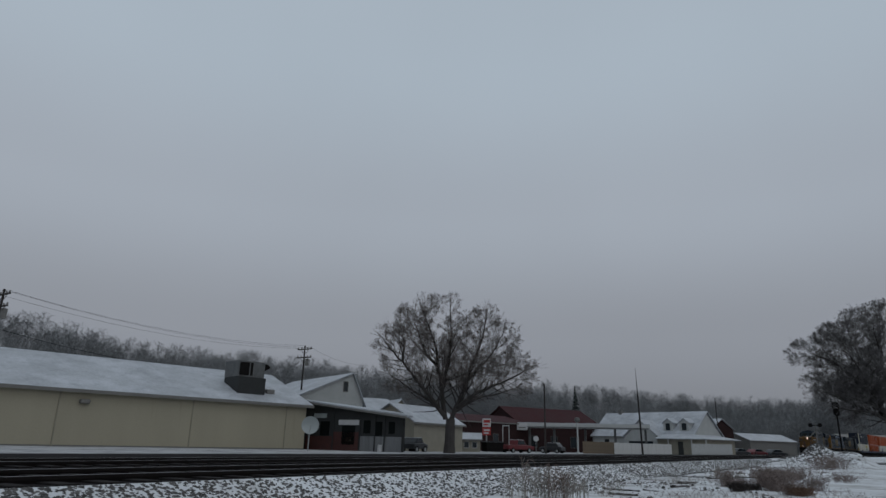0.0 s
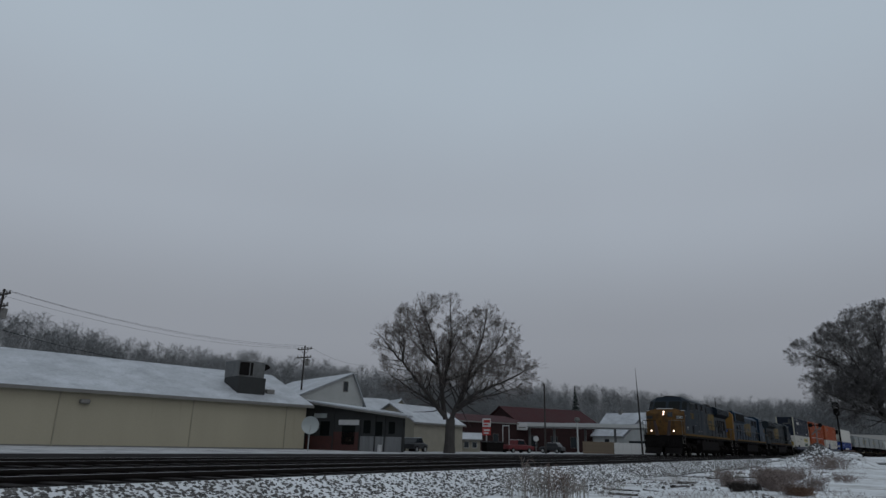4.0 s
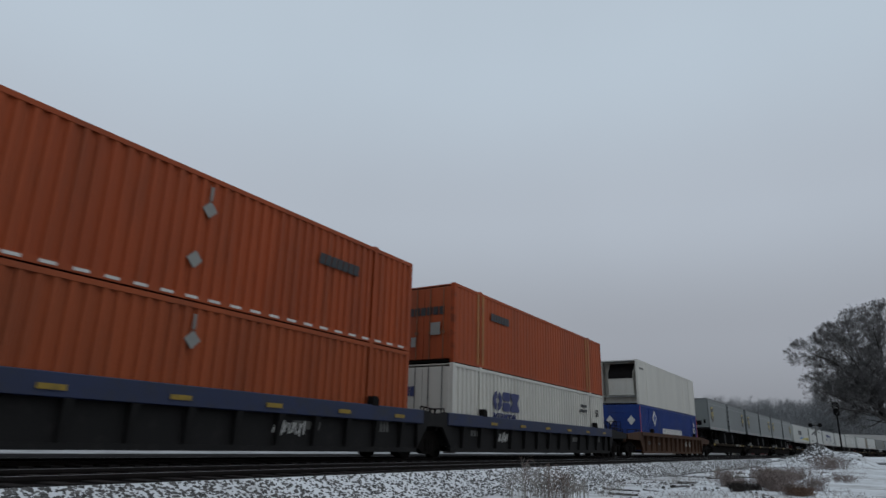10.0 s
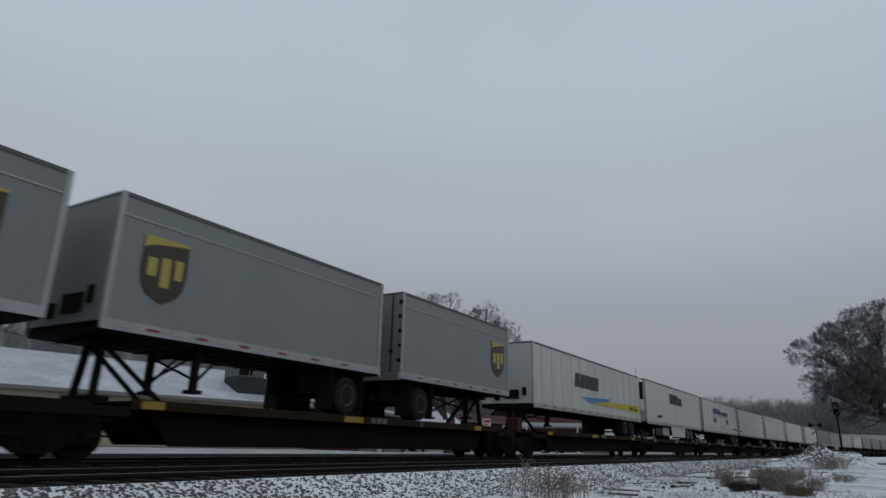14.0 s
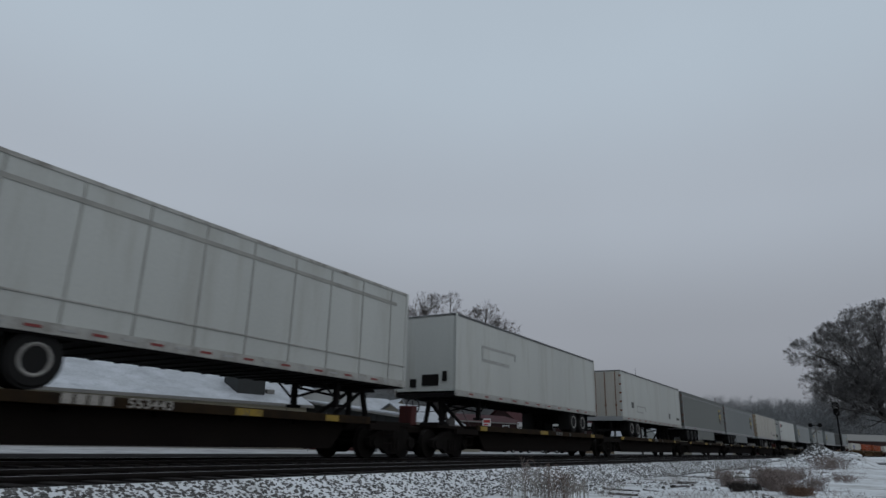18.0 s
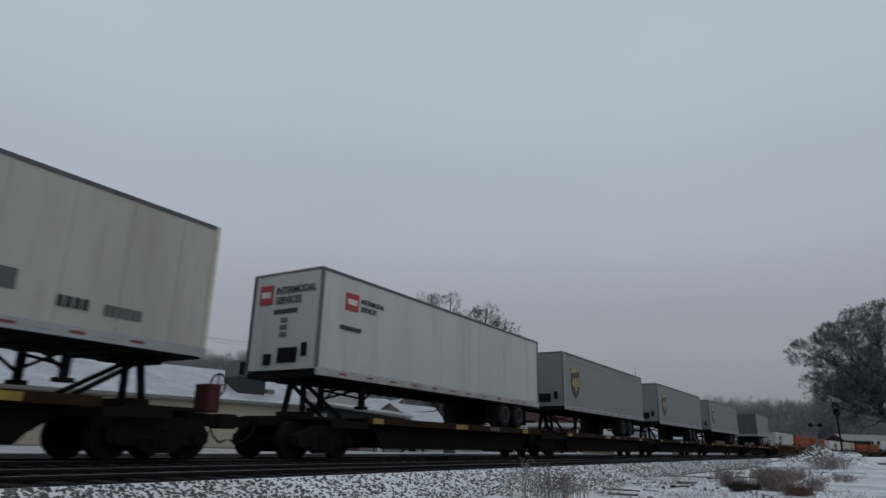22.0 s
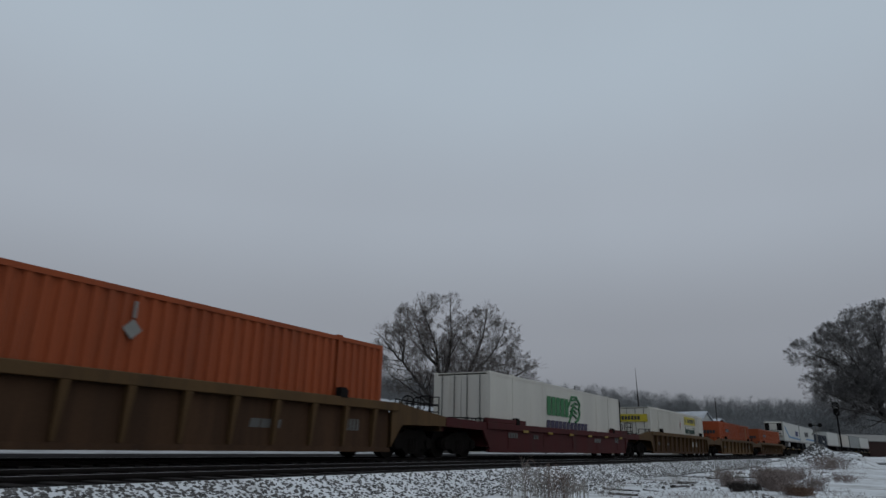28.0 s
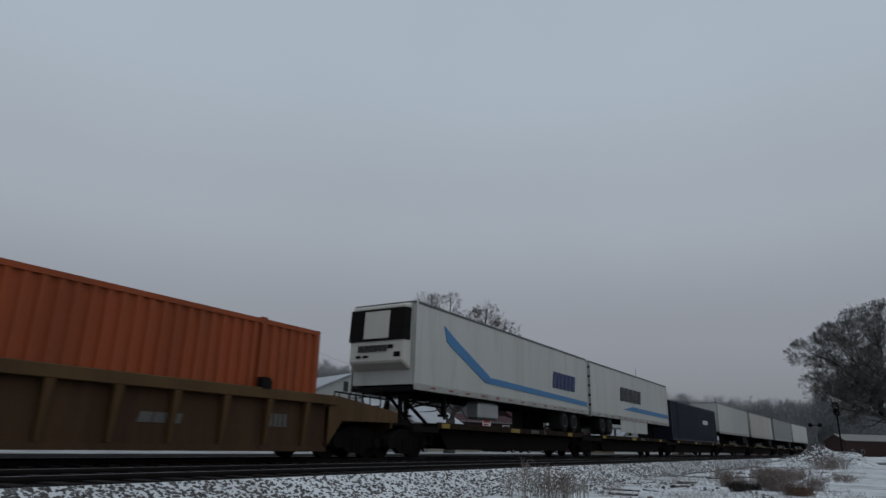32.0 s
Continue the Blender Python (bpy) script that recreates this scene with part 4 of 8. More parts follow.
def crown_tree(x, y, z, label, trunk_h, trunk_r, lobes, limbs, seed, twig, spacing=0.5, turn=-57.6, fans=3):
    """A bare tree: main limbs that fork into fans of ever finer branches, held within the lobes of its crown."""
    rn = random.Random(seed)
    big, small = Sticks(), Sticks()

    def inside(p, k=0.95):
        return any(((p.x - a[0]) / a[3]) ** 2 + ((p.y - a[1]) / a[4]) ** 2 + ((p.z - a[2]) / a[5]) ** 2 < k * k for a in lobes)

    def side(d, angle):
        e = d.orthogonal().normalized()
        e.rotate(Matrix.Rotation(rn.uniform(0, 2 * math.pi), 3, d))
        return (d * math.cos(angle) + e * math.sin(angle)).normalized()

    def grow(p, d, length, r0, level):
        """One branch with its own side branches, finer at each level."""
        if level and not inside(p, 1.05):
            return
        step = (0.42, 0.3, 0.2, 0.14)[level]
        n = max(2, int(length / step))
        lift = (0.03, 0.05, 0.05, 0.04)[level]
        was_in = inside(p)
        for i in range(n):
            d = (d + Vector((rn.gauss(0, 0.11), rn.gauss(0, 0.11), rn.gauss(0, 0.08) + lift))).normalized()
            q = p + d * step
            now_in = inside(q)
            if was_in and not now_in:
                n = min(n, i + 1)
            was_in = was_in or now_in
            f0, f1 = 1 - 0.75 * i / n, 1 - 0.75 * (i + 1) / n
            (big if r0 > 0.03 else small).add(p, q, r0 * f0, r0 * f1, 5 if r0 > 0.03 else 3)
            p = q
            if level < 3 and (i or level) and (now_in or not was_in):
                for _ in range((1, 1, 2)[level] if rn.random() < 0.92 else 0):
                    grow(p, side(d, rn.uniform(0.5, 1.1)), length * (0.55, 0.5, 0.45)[level] * rn.uniform(0.6, 1.15) * (1.1 - 0.5 * i / n), max(0.010, r0 * f1 * 0.5), level + 1)
            if i + 1 >= n:
                break
        if level < 3 and inside(p, 1.0):
            for _ in range(fans):
                grow(p, side(d, rn.uniform(0.15, 0.5)), length * 0.3, max(0.010, r0 * 0.3), level + 1)

    rings = [(trunk_r * 1.35, -0.6), (trunk_r * 1.1, 0.1), (trunk_r * 0.92, 1.0), (trunk_r * 0.88, trunk_h * 0.75), (trunk_r * 0.8, trunk_h + 0.15)]
    for (r0, z0), (r1, z1) in zip(rings, rings[1:]):
        big.add(Vector((0.02 * z0, 0, z0)), Vector((0.02 * z1, 0, z1)), r0, r1, 12)
    for k, limb in enumerate(limbs):
        pts = [Vector(p) for p in limb]
        total = sum((q - p).length for p, q in zip(pts, pts[1:]))
        thick = trunk_r * (0.15 + 0.028 * total)
        gone, p = 0.0, pts[0]
        for target in pts[1:]:
            while (target - p).length > 0.3:
                d = ((target - p).normalized() + Vector((rn.gauss(0, 0.1), rn.gauss(0, 0.1), rn.gauss(0, 0.1)))).normalized()
                q = p + d * 0.3
                f0, f1 = 1 - 0.85 * gone / total, 1 - 0.85 * min(1.0, (gone + 0.3) / total)
                big.add(p, q, thick * f0, thick * f1, 8)
                gone, p = gone + 0.3, q
                for _ in range(int(0.3 / spacing + rn.random()) if p.z > trunk_h + 0.7 else 0):
                    grow(p, side(d, rn.uniform(0.6, 1.3)), rn.uniform(2.0, 4.2), max(0.022, thick * f1 * 0.42), 0)
        for _ in range(3):
            grow(p, side(d, rn.uniform(0.1, 0.5)), rn.uniform(1.4, 2.4), 0.03, 0)
    t = thing("tree", label, "tree")
    t.matrix_basis = pose(x, y, z, 0, 0, turn)
    ob = new("trunk", big.mesh("trunk", M_BARK)); ob.parent = t
    ob = new("crown", small.mesh("crown", twig)); ob.parent = t
    ob["kind"] = "stuff"
    return t


crown_tree(51.73, 32.09, -0.35, "broad bare deciduous tree with a short forked trunk", 2.9, 0.52,
           [(-5.6, 0, 10.1, 2.1, 2.8, 1.8), (-3.7, 1, 12.2, 1.9, 2.8, 2.0), (-2.3, -1, 13.0, 1.7, 2.6, 1.6), (-0.1, 0, 12.7, 1.7, 3.0, 2.0), (3.2, 0, 11.8, 1.9, 3.2, 2.1), (4.9, 0, 10.5, 1.8, 3.0, 2.0),
            (6.2, 0, 8.1, 2.0, 2.8, 1.5), (0.1, 0, 9.3, 2.1, 3.2, 1.8), (-5.0, 0, 7.7, 2.0, 2.6, 1.3), (2.7, 0, 7.8, 2.6, 3.2, 1.8), (4.6, 0, 5.9, 2.9, 2.6, 1.3), (7.2, 0, 7.0, 1.3, 2.0, 1.2), (2.0, 0, 5.2, 1.8, 2.4, 0.9), (-3.2, 0, 9.6, 2.2, 3.2, 2.0), (-3.6, 0, 6.2, 2.7, 3.0, 1.6), (0.4, 0, 6.8, 2.4, 3.0, 1.8), (1.6, 0, 10.2, 1.9, 3.2, 2.0)],
           [((-0.4, 0, 3.0), (-0.8, 0.2, 5.3), (-1.2, 0.3, 7.8), (-1.4, 0.2, 9.3), (-2.2, -0.3, 11.6), (-2.9, -0.6, 13.2)),
            ((-0.9, 0.2, 5.8), (-0.1, -0.6, 8.3), (0.0, -1.0, 10.4), (-0.2, -0.8, 13.4)),
            ((-0.5, -0.2, 3.3), (-2.1, -0.7, 5.3), (-3.4, -1.0, 6.7), (-4.5, -1.2, 8.1), (-6.7, -1.0, 10.4)),
            ((-4.5, -1.2, 8.1), (-4.4, -0.4, 10.1), (-5.0, 0.2, 11.6)),
            ((0.1, 0.2, 2.9), (0.8, 0.4, 4.7), (1.6, 0.6, 6.8), (2.3, 0.4, 8.8), (3.1, 0.2, 10.9), (3.4, 0.0, 13.0)),
            ((1.6, 0.6, 6.8), (3.2, 1.2, 8.3), (4.5, 1.5, 10.1), (5.2, 1.2, 11.7)),
            ((0.6, 0.2, 4.1), (2.5, -0.8, 5.5), (4.6, -1.2, 6.3), (7.5, -1.0, 7.8)),
            ((0.5, 0.2, 3.8), (2.2, 0.9, 4.9), (4.2, 1.3, 5.4), (6.6, 1.2, 6.2)),
            ((-0.8, -0.3, 3.7), (-2.4, 0.8, 5.0), (-4.2, 1.2, 6.0), (-5.9, 1.1, 7.0)),
            ((-1.2, 0.3, 7.8), (-2.6, 1.0, 9.3), (-3.8, 1.3, 12.6))], 11, M_TWIG, 0.29)
crown_tree(78.5, -2.6, -0.4, "tall dense bare tree with frosted twigs", 3.0, 0.6,
           [(-8.0, 0, 10.4, 1.7, 2.2, 1.5), (-4.6, 0, 11.7, 2.2, 3.0, 2.0), (-2.2, 0, 13.3, 1.9, 3.0, 2.0), (0.0, 0, 14.1, 2.2, 3.4, 2.1), (-6.7, 0, 7.3, 2.0, 2.4, 1.5), (-3.6, 0, 9.2, 3.2, 3.8, 2.6),
            (3.4, 0, 12.0, 4.4, 4.6, 4.0), (-5.0, 0, 5.4, 2.4, 2.6, 1.3), (-2.0, 0, 4.4, 2.6, 2.6, 1.3), (-1.6, 0, 7.0, 3.0, 3.6, 2.4)],
           [((-0.3, 0, 3.0), (-0.9, -0.2, 4.3), (-2.5, -0.5, 6.6), (-4.2, -0.6, 9.0), (-6.0, -0.4, 10.0), (-7.3, -0.2, 10.4)), ((0, 0, 3.0), (0.2, 0.4, 8.0), (-0.4, 0.2, 13.4)),
            ((-0.9, -0.2, 4.3), (-1.6, 0.8, 9.0), (-2.5, 1.0, 13.0)), ((-0.9, -0.2, 4.3), (-4.0, 1.0, 6.0), (-6.6, 1.0, 7.0)), ((-0.4, -0.2, 3.6), (-2.4, -0.8, 4.8), (-4.6, -0.9, 4.9), (-6.2, -0.8, 5.2)), ((-0.9, -0.2, 4.3), (-2.8, -1.2, 7.2), (-3.8, -1.4, 9.4), (-4.6, -1.0, 11.6)), ((0.2, 0.1, 3.4), (2.6, 0.4, 8.0), (3.8, 0.3, 13.0))], 5, M_TWIG2, 0.2, fans=4)


# wooded hill that closes the valley behind the town
def hill_z(x, y):
    e = math.hypot(x / 330.0, y / 150.0)
    k = max(0.0, min(1.0, (e - 0.8) / 0.75))
    return -1.2 + (23 + 9 * max(0.0, min(1.0, (120 - x) / 90))) * k * k * (3 - 2 * k) * (1 + 0.35 * noise.noise((x * 0.01, y * 0.012, 0.7)))


hx = list(np.arange(-200, 520, 16.0)) + [600, 800, 1200]
hy = list(np.arange(16, 330, 10.0)) + [400, 600, 900]
tagged(new("wooded_hill", grid_mesh("wooded_hill", hx, hy, lambda x, y: hill_z(x, y) - (0.6 if math.hypot(x / 330.0, y / 150.0) < 0.8 else 0.0), M_LITTER)), "low hill of frosted leaf litter, haze painted into its grey, under bare woods", "hill", kind="structure")
rng = random.Random(3)
fir = Sticks()


def far_tree(h, n):
    """One bare tree of the woods, at the origin."""
    s = Sticks()
    base, topv = Vector((0, 0, -0.5)), Vector((rng.uniform(-0.6, 0.6), rng.uniform(-0.6, 0.6), h))
    s.add(base, topv, 0.17, 0.04, 3)
    for i in range(n):
        f = rng.uniform(0.2, 0.97)
        p = base.lerp(topv, f)
        ang = rng.uniform(0, 2 * math.pi)
        ln = h * 0.34 * math.sin(math.pi * min(1.0, 0.18 + 0.82 * f)) ** 0.7 * rng.uniform(0.5, 1.1) + 0.5
        q = p + Vector((math.cos(ang) * ln, math.sin(ang) * ln, ln * rng.uniform(0.2, 0.8)))
        s.add(p, q, 0.06, 0.025, 3)
        for _ in range(3):
            a = p.lerp(q, rng.uniform(0.3, 1.0))
            s.add(a, a + Vector((rng.uniform(-1, 1), rng.uniform(-1, 1), rng.uniform(0.1, 1.3))) * ln * 0.5, 0.04, 0.018, 3)
    return np.array([tuple(v) for v in s.v]), np.array(s.f)


kinds = [far_tree(rng.uniform(9, 15), 24) for _ in range(14)]
wv, wf, count = [], [], 0
for i in range(3000):
    b = rng.uniform(0.02, 1.75)
    e = 0.82 + 0.24 * max(0.0, min(1.0, (b - 0.7) / 0.3)) + 0.6 * rng.random() ** 1.2
    x, y = 330 * e * math.cos(b), 150 * e * math.sin(b)
    if y < max(17, 30 + bend(x)) or (x < 75 and y < 75):
        continue
    v, f = kinds[i % 14]
    c, sn, k = math.cos(i * 1.7), math.sin(i * 1.7), rng.uniform(0.75, 1.15)
    wv.append(np.column_stack([(v[:, 0] * c - v[:, 1] * sn) * k + x, (v[:, 0] * sn + v[:, 1] * c) * k + y, v[:, 2] * k + hill_z(x, y)]))
    wf.append(f + count)
    count += len(v)
for i in range(260):
    x = rng.uniform(290, 430)
    y = rng.uniform(bend(x) + 24, 20)
    v, f = kinds[i % 14]
    c, sn, k = math.cos(i * 1.7), math.sin(i * 1.7), rng.uniform(1.1, 1.7)
    wv.append(np.column_stack([(v[:, 0] * c - v[:, 1] * sn) * k + x, (v[:, 0] * sn + v[:, 1] * c) * k + y, v[:, 2] * k - 0.6]))
    wf.append(f + count)
    count += len(v)
wv, wf = np.concatenate(wv), np.concatenate(wf)
me = bpy.data.meshes.new("far_woods")
me.vertices.add(len(wv))
me.vertices.foreach_set("co", wv.ravel())
me.loops.add(wf.size)
me.loops.foreach_set("vertex_index", wf.ravel())
me.polygons.add(len(wf))
me.polygons.foreach_set("loop_start", np.arange(0, wf.size, 4))
me.update(calc_edges=True)
# the woods' colour carries both rime and distance haze
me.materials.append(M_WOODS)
tagged(new("far_woods", me), "bare woods on the hillside, grey with rime and painted-in haze", "woods", kind="stuff")
for px0, h in (((187.84, 72.27, 5.64), 0), ((245.85, 58.33, 7.55), 0)):
    x, y = px0[0], px0[1]
    b = Vector((x, y, 1.0))
    H = 17.5 if px0[0] < 210 else 13
    fir.add(b, b + Vector((0, 0, H)), 0.2, 0.03, 5)
    for i in range(420):
        f = rng.uniform(0.12, 0.99)
        ang = rng.uniform(0, 2 * math.pi)
        ln = 3.4 * (1.02 - f) * rng.uniform(0.7, 1.1)
        p = b + Vector((0, 0, H * f))
        fir.add(p, p + Vector((math.cos(ang) * ln, math.sin(ang) * ln, -0.25 * ln)), 0.16, 0.04, 3)
tagged(new("fir_trees", fir.mesh("fir_trees", M_FIR)), "two dark firs among the bare woods", "fir trees", kind="stuff")

# ---- the near ground: stones, weeds, old sleepers ----
bm = bmesh.new()
sweep(bm, [(6.25, -0.9), (6.38, -0.49), (7.46, -0.055), (7.56, -0.066), (7.56, -0.9)], 800)
solid("ballast_shoulder", bm, M_SNOW, "snow-filled slope of the ballast bed", "embankment", kind="structure")
rng = random.Random(21)
sv, sf = [], []


def stone(x, y, z, s):
    k = len(sv)
    for ux, uy, uz in ((1, 0, 0), (-1, 0, 0), (0, 1, 0), (0, -1, 0), (0, 0, 1), (0, 0, -1), (0.7, 0.7, 0.5), (-0.7, 0.6, 0.4)):
        j = rng.uniform(0.65, 1.2)
        sv.append((x + ux * s * j * 1.25, y + uy * s * j, z + uz * s * j * 0.75))
    for f in ((0, 6, 4), (6, 2, 4), (2, 7, 4), (7, 1, 4), (1, 3, 4), (3, 0, 4), (6, 0, 2), (2, 1, 7), (0, 5, 2), (2, 5, 1), (1, 5, 3), (3, 5, 0)):
        sf.append((k + f[0], k + f[1], k + f[2]))


for i in range(22000):
    x = 1.5 + 62 * rng.random() ** 1.7
    y = rng.uniform(6.1, 7.44)
    z = -0.49 + (y - 6.38) * 0.4 if y > 6.38 else -0.49
    stone(x, y + bend(x), z + 0.0, rng.uniform(0.012, 0.036) * (1.0 if x < 22 else 1.1))
for i in range(5500):
    x = 6 + 52 * rng.random() ** 1.4
    y = rng.uniform(1.6, 6.3) + bend(x)
    if noise.noise((x * 0.3, y * 0.6, 3.0)) + 0.5 * noise.noise((x * 1.1, y * 1.6, 8.0)) < 0.22 - 0.12 * (y - 3.5):
        continue
    stone(x, y, ground_z(x, y) + 0.002, rng.uniform(0.012, 0.05))
for i in range(1500):
    x, y = rng.gauss(56, 2.6), rng.gauss(3.2, 1.2)
    if y < 0.2:
        continue
    stone(x, y, ground_z(x, y) - 0.01, rng.uniform(0.03, 0.1))
me = bpy.data.meshes.new("ballast_stones")
me.from_pydata(sv, [], sf)
me.materials.append(M_STONE)
tagged(new("ballast_stones", me), "dark ballast stones showing through snow", "stones", kind="stuff")


def weed_clump(x, y, w, h, n, material, label, seed, heads=True, lean=0.35):
    r = random.Random(seed)
    s = Sticks()
    for i in range(n):
        ox, oy = r.gauss(0, w * 0.4), r.gauss(0, w * 0.25)
        z = ground_z(x + ox, y + oy) - 0.03 if y + oy < 6.0 + bend(x) else -0.52 + max(0.0, y + oy - bend(x) - 6.38) * 0.4
        a = Vector((x + ox, y + oy, z))
        hh = h * r.uniform(0.45, 1.0) * math.exp(-(ox / w) ** 2 * 0.8)
        b = a + Vector((r.uniform(-lean, lean) * hh * 0.5, r.uniform(-lean, lean) * hh * 0.5, hh * 0.6))
        c = b + Vector((r.uniform(-lean, lean) * hh, r.uniform(-lean, lean) * hh, hh * 0.4))
        s.add(a, b, 0.0045, 0.004)
        s.add(b, c, 0.004, 0.0025)
        for _ in range(4):
            p = b.lerp(c, r.random())
            s.add(p, p + Vector((r.uniform(-1, 1), r.uniform(-1, 1), r.uniform(0.1, 1))) * 0.10, 0.004, 0.005 if heads else 0.002)
    tagged(new("dry_weeds", s.mesh("dry_weeds", material)), label, "weeds", kind="stuff")


M_WEEDR = mat("reddish_weed_stem", (0.22, 0.172, 0.155), 0.9, spec=0.1, vary=0.35, scale=4)
for i, (x, y, w, h, n) in enumerate(((10.27, 5.09, 0.35, 0.64, 16), (10.53, 4.91, 0.35, 0.69, 22), (10.71, 4.73, 0.40, 0.66, 26), (11.06, 4.42, 0.44, 0.57, 24), (11.51, 4.38, 0.44, 0.46, 18), (13.28, 4.51, 0.62, 0.32, 16), (8.14, 4.96, 0.35, 0.37, 6), (18.59, 4.34, 0.71, 0.28, 18), (24.34, 4.07, 1.06, 0.37, 40))):
    weed_clump(x, y, w, h, n, M_WEED, "frosted dry weed stalks rising from the snow", i + 1, True, 0.2)
for i, (x, y, w, h, n) in enumerate(((10.84, 4.65, 0.27, 0.64, 26), (10.97, 4.47, 0.19, 0.57, 22), (10.49, 4.96, 0.14, 0.92, 4), (10.71, 4.74, 0.11, 0.90, 3))):
    weed_clump(x, y, w, h, n, M_WEEDR, "reddish dry weed stems in the snow", i + 12, True, 0.16)
for i, (x, y, w, h, n) in enumerate(((19.38, 3.32, 0.44, 0.51, 110), (18.23, 2.83, 0.44, 0.32, 90), (20.71, 2.57, 0.62, 0.64, 190), (19.12, 2.17, 0.53, 0.55, 150), (21.95, 2.21, 0.53, 0.55, 110), (16.82, 1.55, 0.44, 0.32, 120), (24.34, 2.30, 0.80, 0.41, 90),
                                     (29.21, 2.30, 1.24, 0.46, 110), (46.0, 2.3, 1.8, 0.9, 220), (50.0, 1.9, 1.6, 0.9, 200), (26.55, 0.80, 0.80, 0.20, 60), (30.09, 0.97, 0.89, 0.23, 60))):
    weed_clump(x, y, w, h, n, M_BUSH, "matted brown dead weeds in the snow", i + 20, False, 0.6)
M_RUSTW = mat("rusty_fern_litter", (0.15, 0.095, 0.068), 0.9, spec=0.1, vary=0.4, scale=4)
M_DARKW = mat("rotten_dark_litter", (0.05, 0.043, 0.04), 0.9, spec=0.1, vary=0.4, scale=4)
for i, (x, y, w, h, n) in enumerate(((17.29, 2.69, 0.35, 0.22, 170), (18.15, 2.48, 0.3, 0.16, 110),)):
    weed_clump(x, y, w, h, n, M_DARKW, "dark rotten weed litter in the snow", i + 60, False, 0.9)
for i, (x, y, w, h, n) in enumerate(((16.67, 1.36, 0.4, 0.2, 160),)):
    weed_clump(x, y, w, h, n, M_RUSTW, "rusty dead fern litter in the snow", i + 70, False, 0.9)
for i, (x, y, w, h, n) in enumerate(((18.15, 2.02, 0.45, 0.5, 120), (19.74, 1.25, 0.5, 0.4, 90), (28.97, 3.30, 0.5, 0.4, 70), (27.18, 2.25, 0.4, 0.3, 60),)):
    weed_clump(x, y, w, h, n, M_BUSH, "matted brown dead weeds in the snow", i + 80, False, 0.9)
# short dead stubble that pokes through the thin snow
st, rng = Sticks(), random.Random(77)
for i in range(7000):
    x = 9 + 44 * rng.random() ** 1.3
    y = rng.uniform(0.2, 6.0) + bend(x)
    if noise.noise((x * 0.25, y * 0.5, 13.0)) + 0.4 * noise.noise((x * 1.2, y * 1.2, 2.0)) < 0.08:
        continue
    p = Vector((x, y, ground_z(x, y) - 0.01))
    st.add(p, p + Vector((rng.uniform(-0.08, 0.08), rng.uniform(-0.08, 0.08), rng.uniform(0.02, 0.1))), 0.005, 0.003)
tagged(new("dead_grass", st.mesh("dead_grass", M_BUSH)), "short dead grass stubble poking through thin snow", "grass", kind="stuff")


M_OLDWOOD = mat("weathered_old_timber", (0.045, 0.04, 0.036), 0.9, spec=0.1, vary=0.4, scale=4, dirt=(0.3, 0.31, 0.32), dirt_amount=0.25)


def timber(a, b, w, h, name="old_sleeper", label="discarded dark timber sleeper half buried in snow"):
    """A lying timber from a to b with a worn upper face and a strip of snow along it."""
    L = math.hypot(b[0] - a[0], b[1] - a[1])
    t = thing(name, label, "timber", "old timbers in the snow")
    t.matrix_basis = pose(a[0], a[1], ground_z(a[0], a[1]), 0, 2, math.degrees(math.atan2(b[1] - a[1], b[0] - a[0])))
    bm = bmesh.new()
    n = 7
    loft(bm, [[(L * i / n, -w * (0.5 + 0.12 * math.sin(i * 2.3)), -0.1), (L * i / n, w * (0.5 + 0.1 * math.cos(i * 1.7)), -0.1), (L * i / n, w * 0.42, h * (0.45 + 0.12 * math.sin(i * 3.1))), (L * i / n, w * 0.1, h * (0.72 + 0.1 * math.cos(i * 2.7))), (L * i / n, -w * 0.3, h * (0.6 + 0.14 * math.cos(i * 1.9)))] for i in range(n + 1)])
    part("beam", bm, M_OLDWOOD, t, bevel=0.008)
    bm = bmesh.new()
    m = 9
    loft(bm, [[(L * (0.06 + 0.88 * i / m), -w * 0.16 + 0.02 * math.sin(i * 2.1), h * 0.55), (L * (0.06 + 0.88 * i / m), w * 0.46, h * 0.4), (L * (0.06 + 0.88 * i / m), w * 0.2 + 0.02 * math.sin(i * 1.3), h * (0.92 + 0.12 * math.sin(i * 2.6)))] for i in range(m + 1)])
    part("snow_strip", bm, M_SNOW, t, "thin strip of snow")


for a, b, w, h in (((15.49, 5.35), (15.53, 4.51), 0.13, 0.07), ((13.63, 4.60), (13.72, 4.03), 0.16, 0.07), ((19.38, 4.51), (20.89, 4.38), 0.2, 0.11), ((17.70, 4.29), (18.85, 4.07), 0.2, 0.09), ((23.01, 4.42), (25.13, 4.25), 0.18, 0.08), ((25.66, 3.98), (27.43, 3.72), 0.2, 0.08)):
    timber(a, b, w, h)
for a, b in (((16.11, 4.60), (15.58, 3.76)), ((17.61, 3.50), (15.93, 2.96)), ((21.68, 3.81), (23.19, 3.27))):
    timber(a, b, 0.07, 0.045, "fallen_branch", "thin dark fallen branch lying in the snow")
# the road that leads to the crossing
bm = bmesh.new()
loft(bm, [[(x, y, z) for x, y in ((78.5, 4.0), (79.5, -16.0), (190.0, -90.0), (190.0, -40.0))] for z in (-0.9, -0.36)])
solid("road", bm, mat("wet_dark_asphalt", (0.05, 0.05, 0.052), 0.6, vary=0.35, scale=0.3, dirt=(0.3, 0.3, 0.31), dirt_amount=0.15), "wet dark asphalt road near the crossing", "road", kind="structure")
# ---- train: shared running gear ----
MOVERS = []


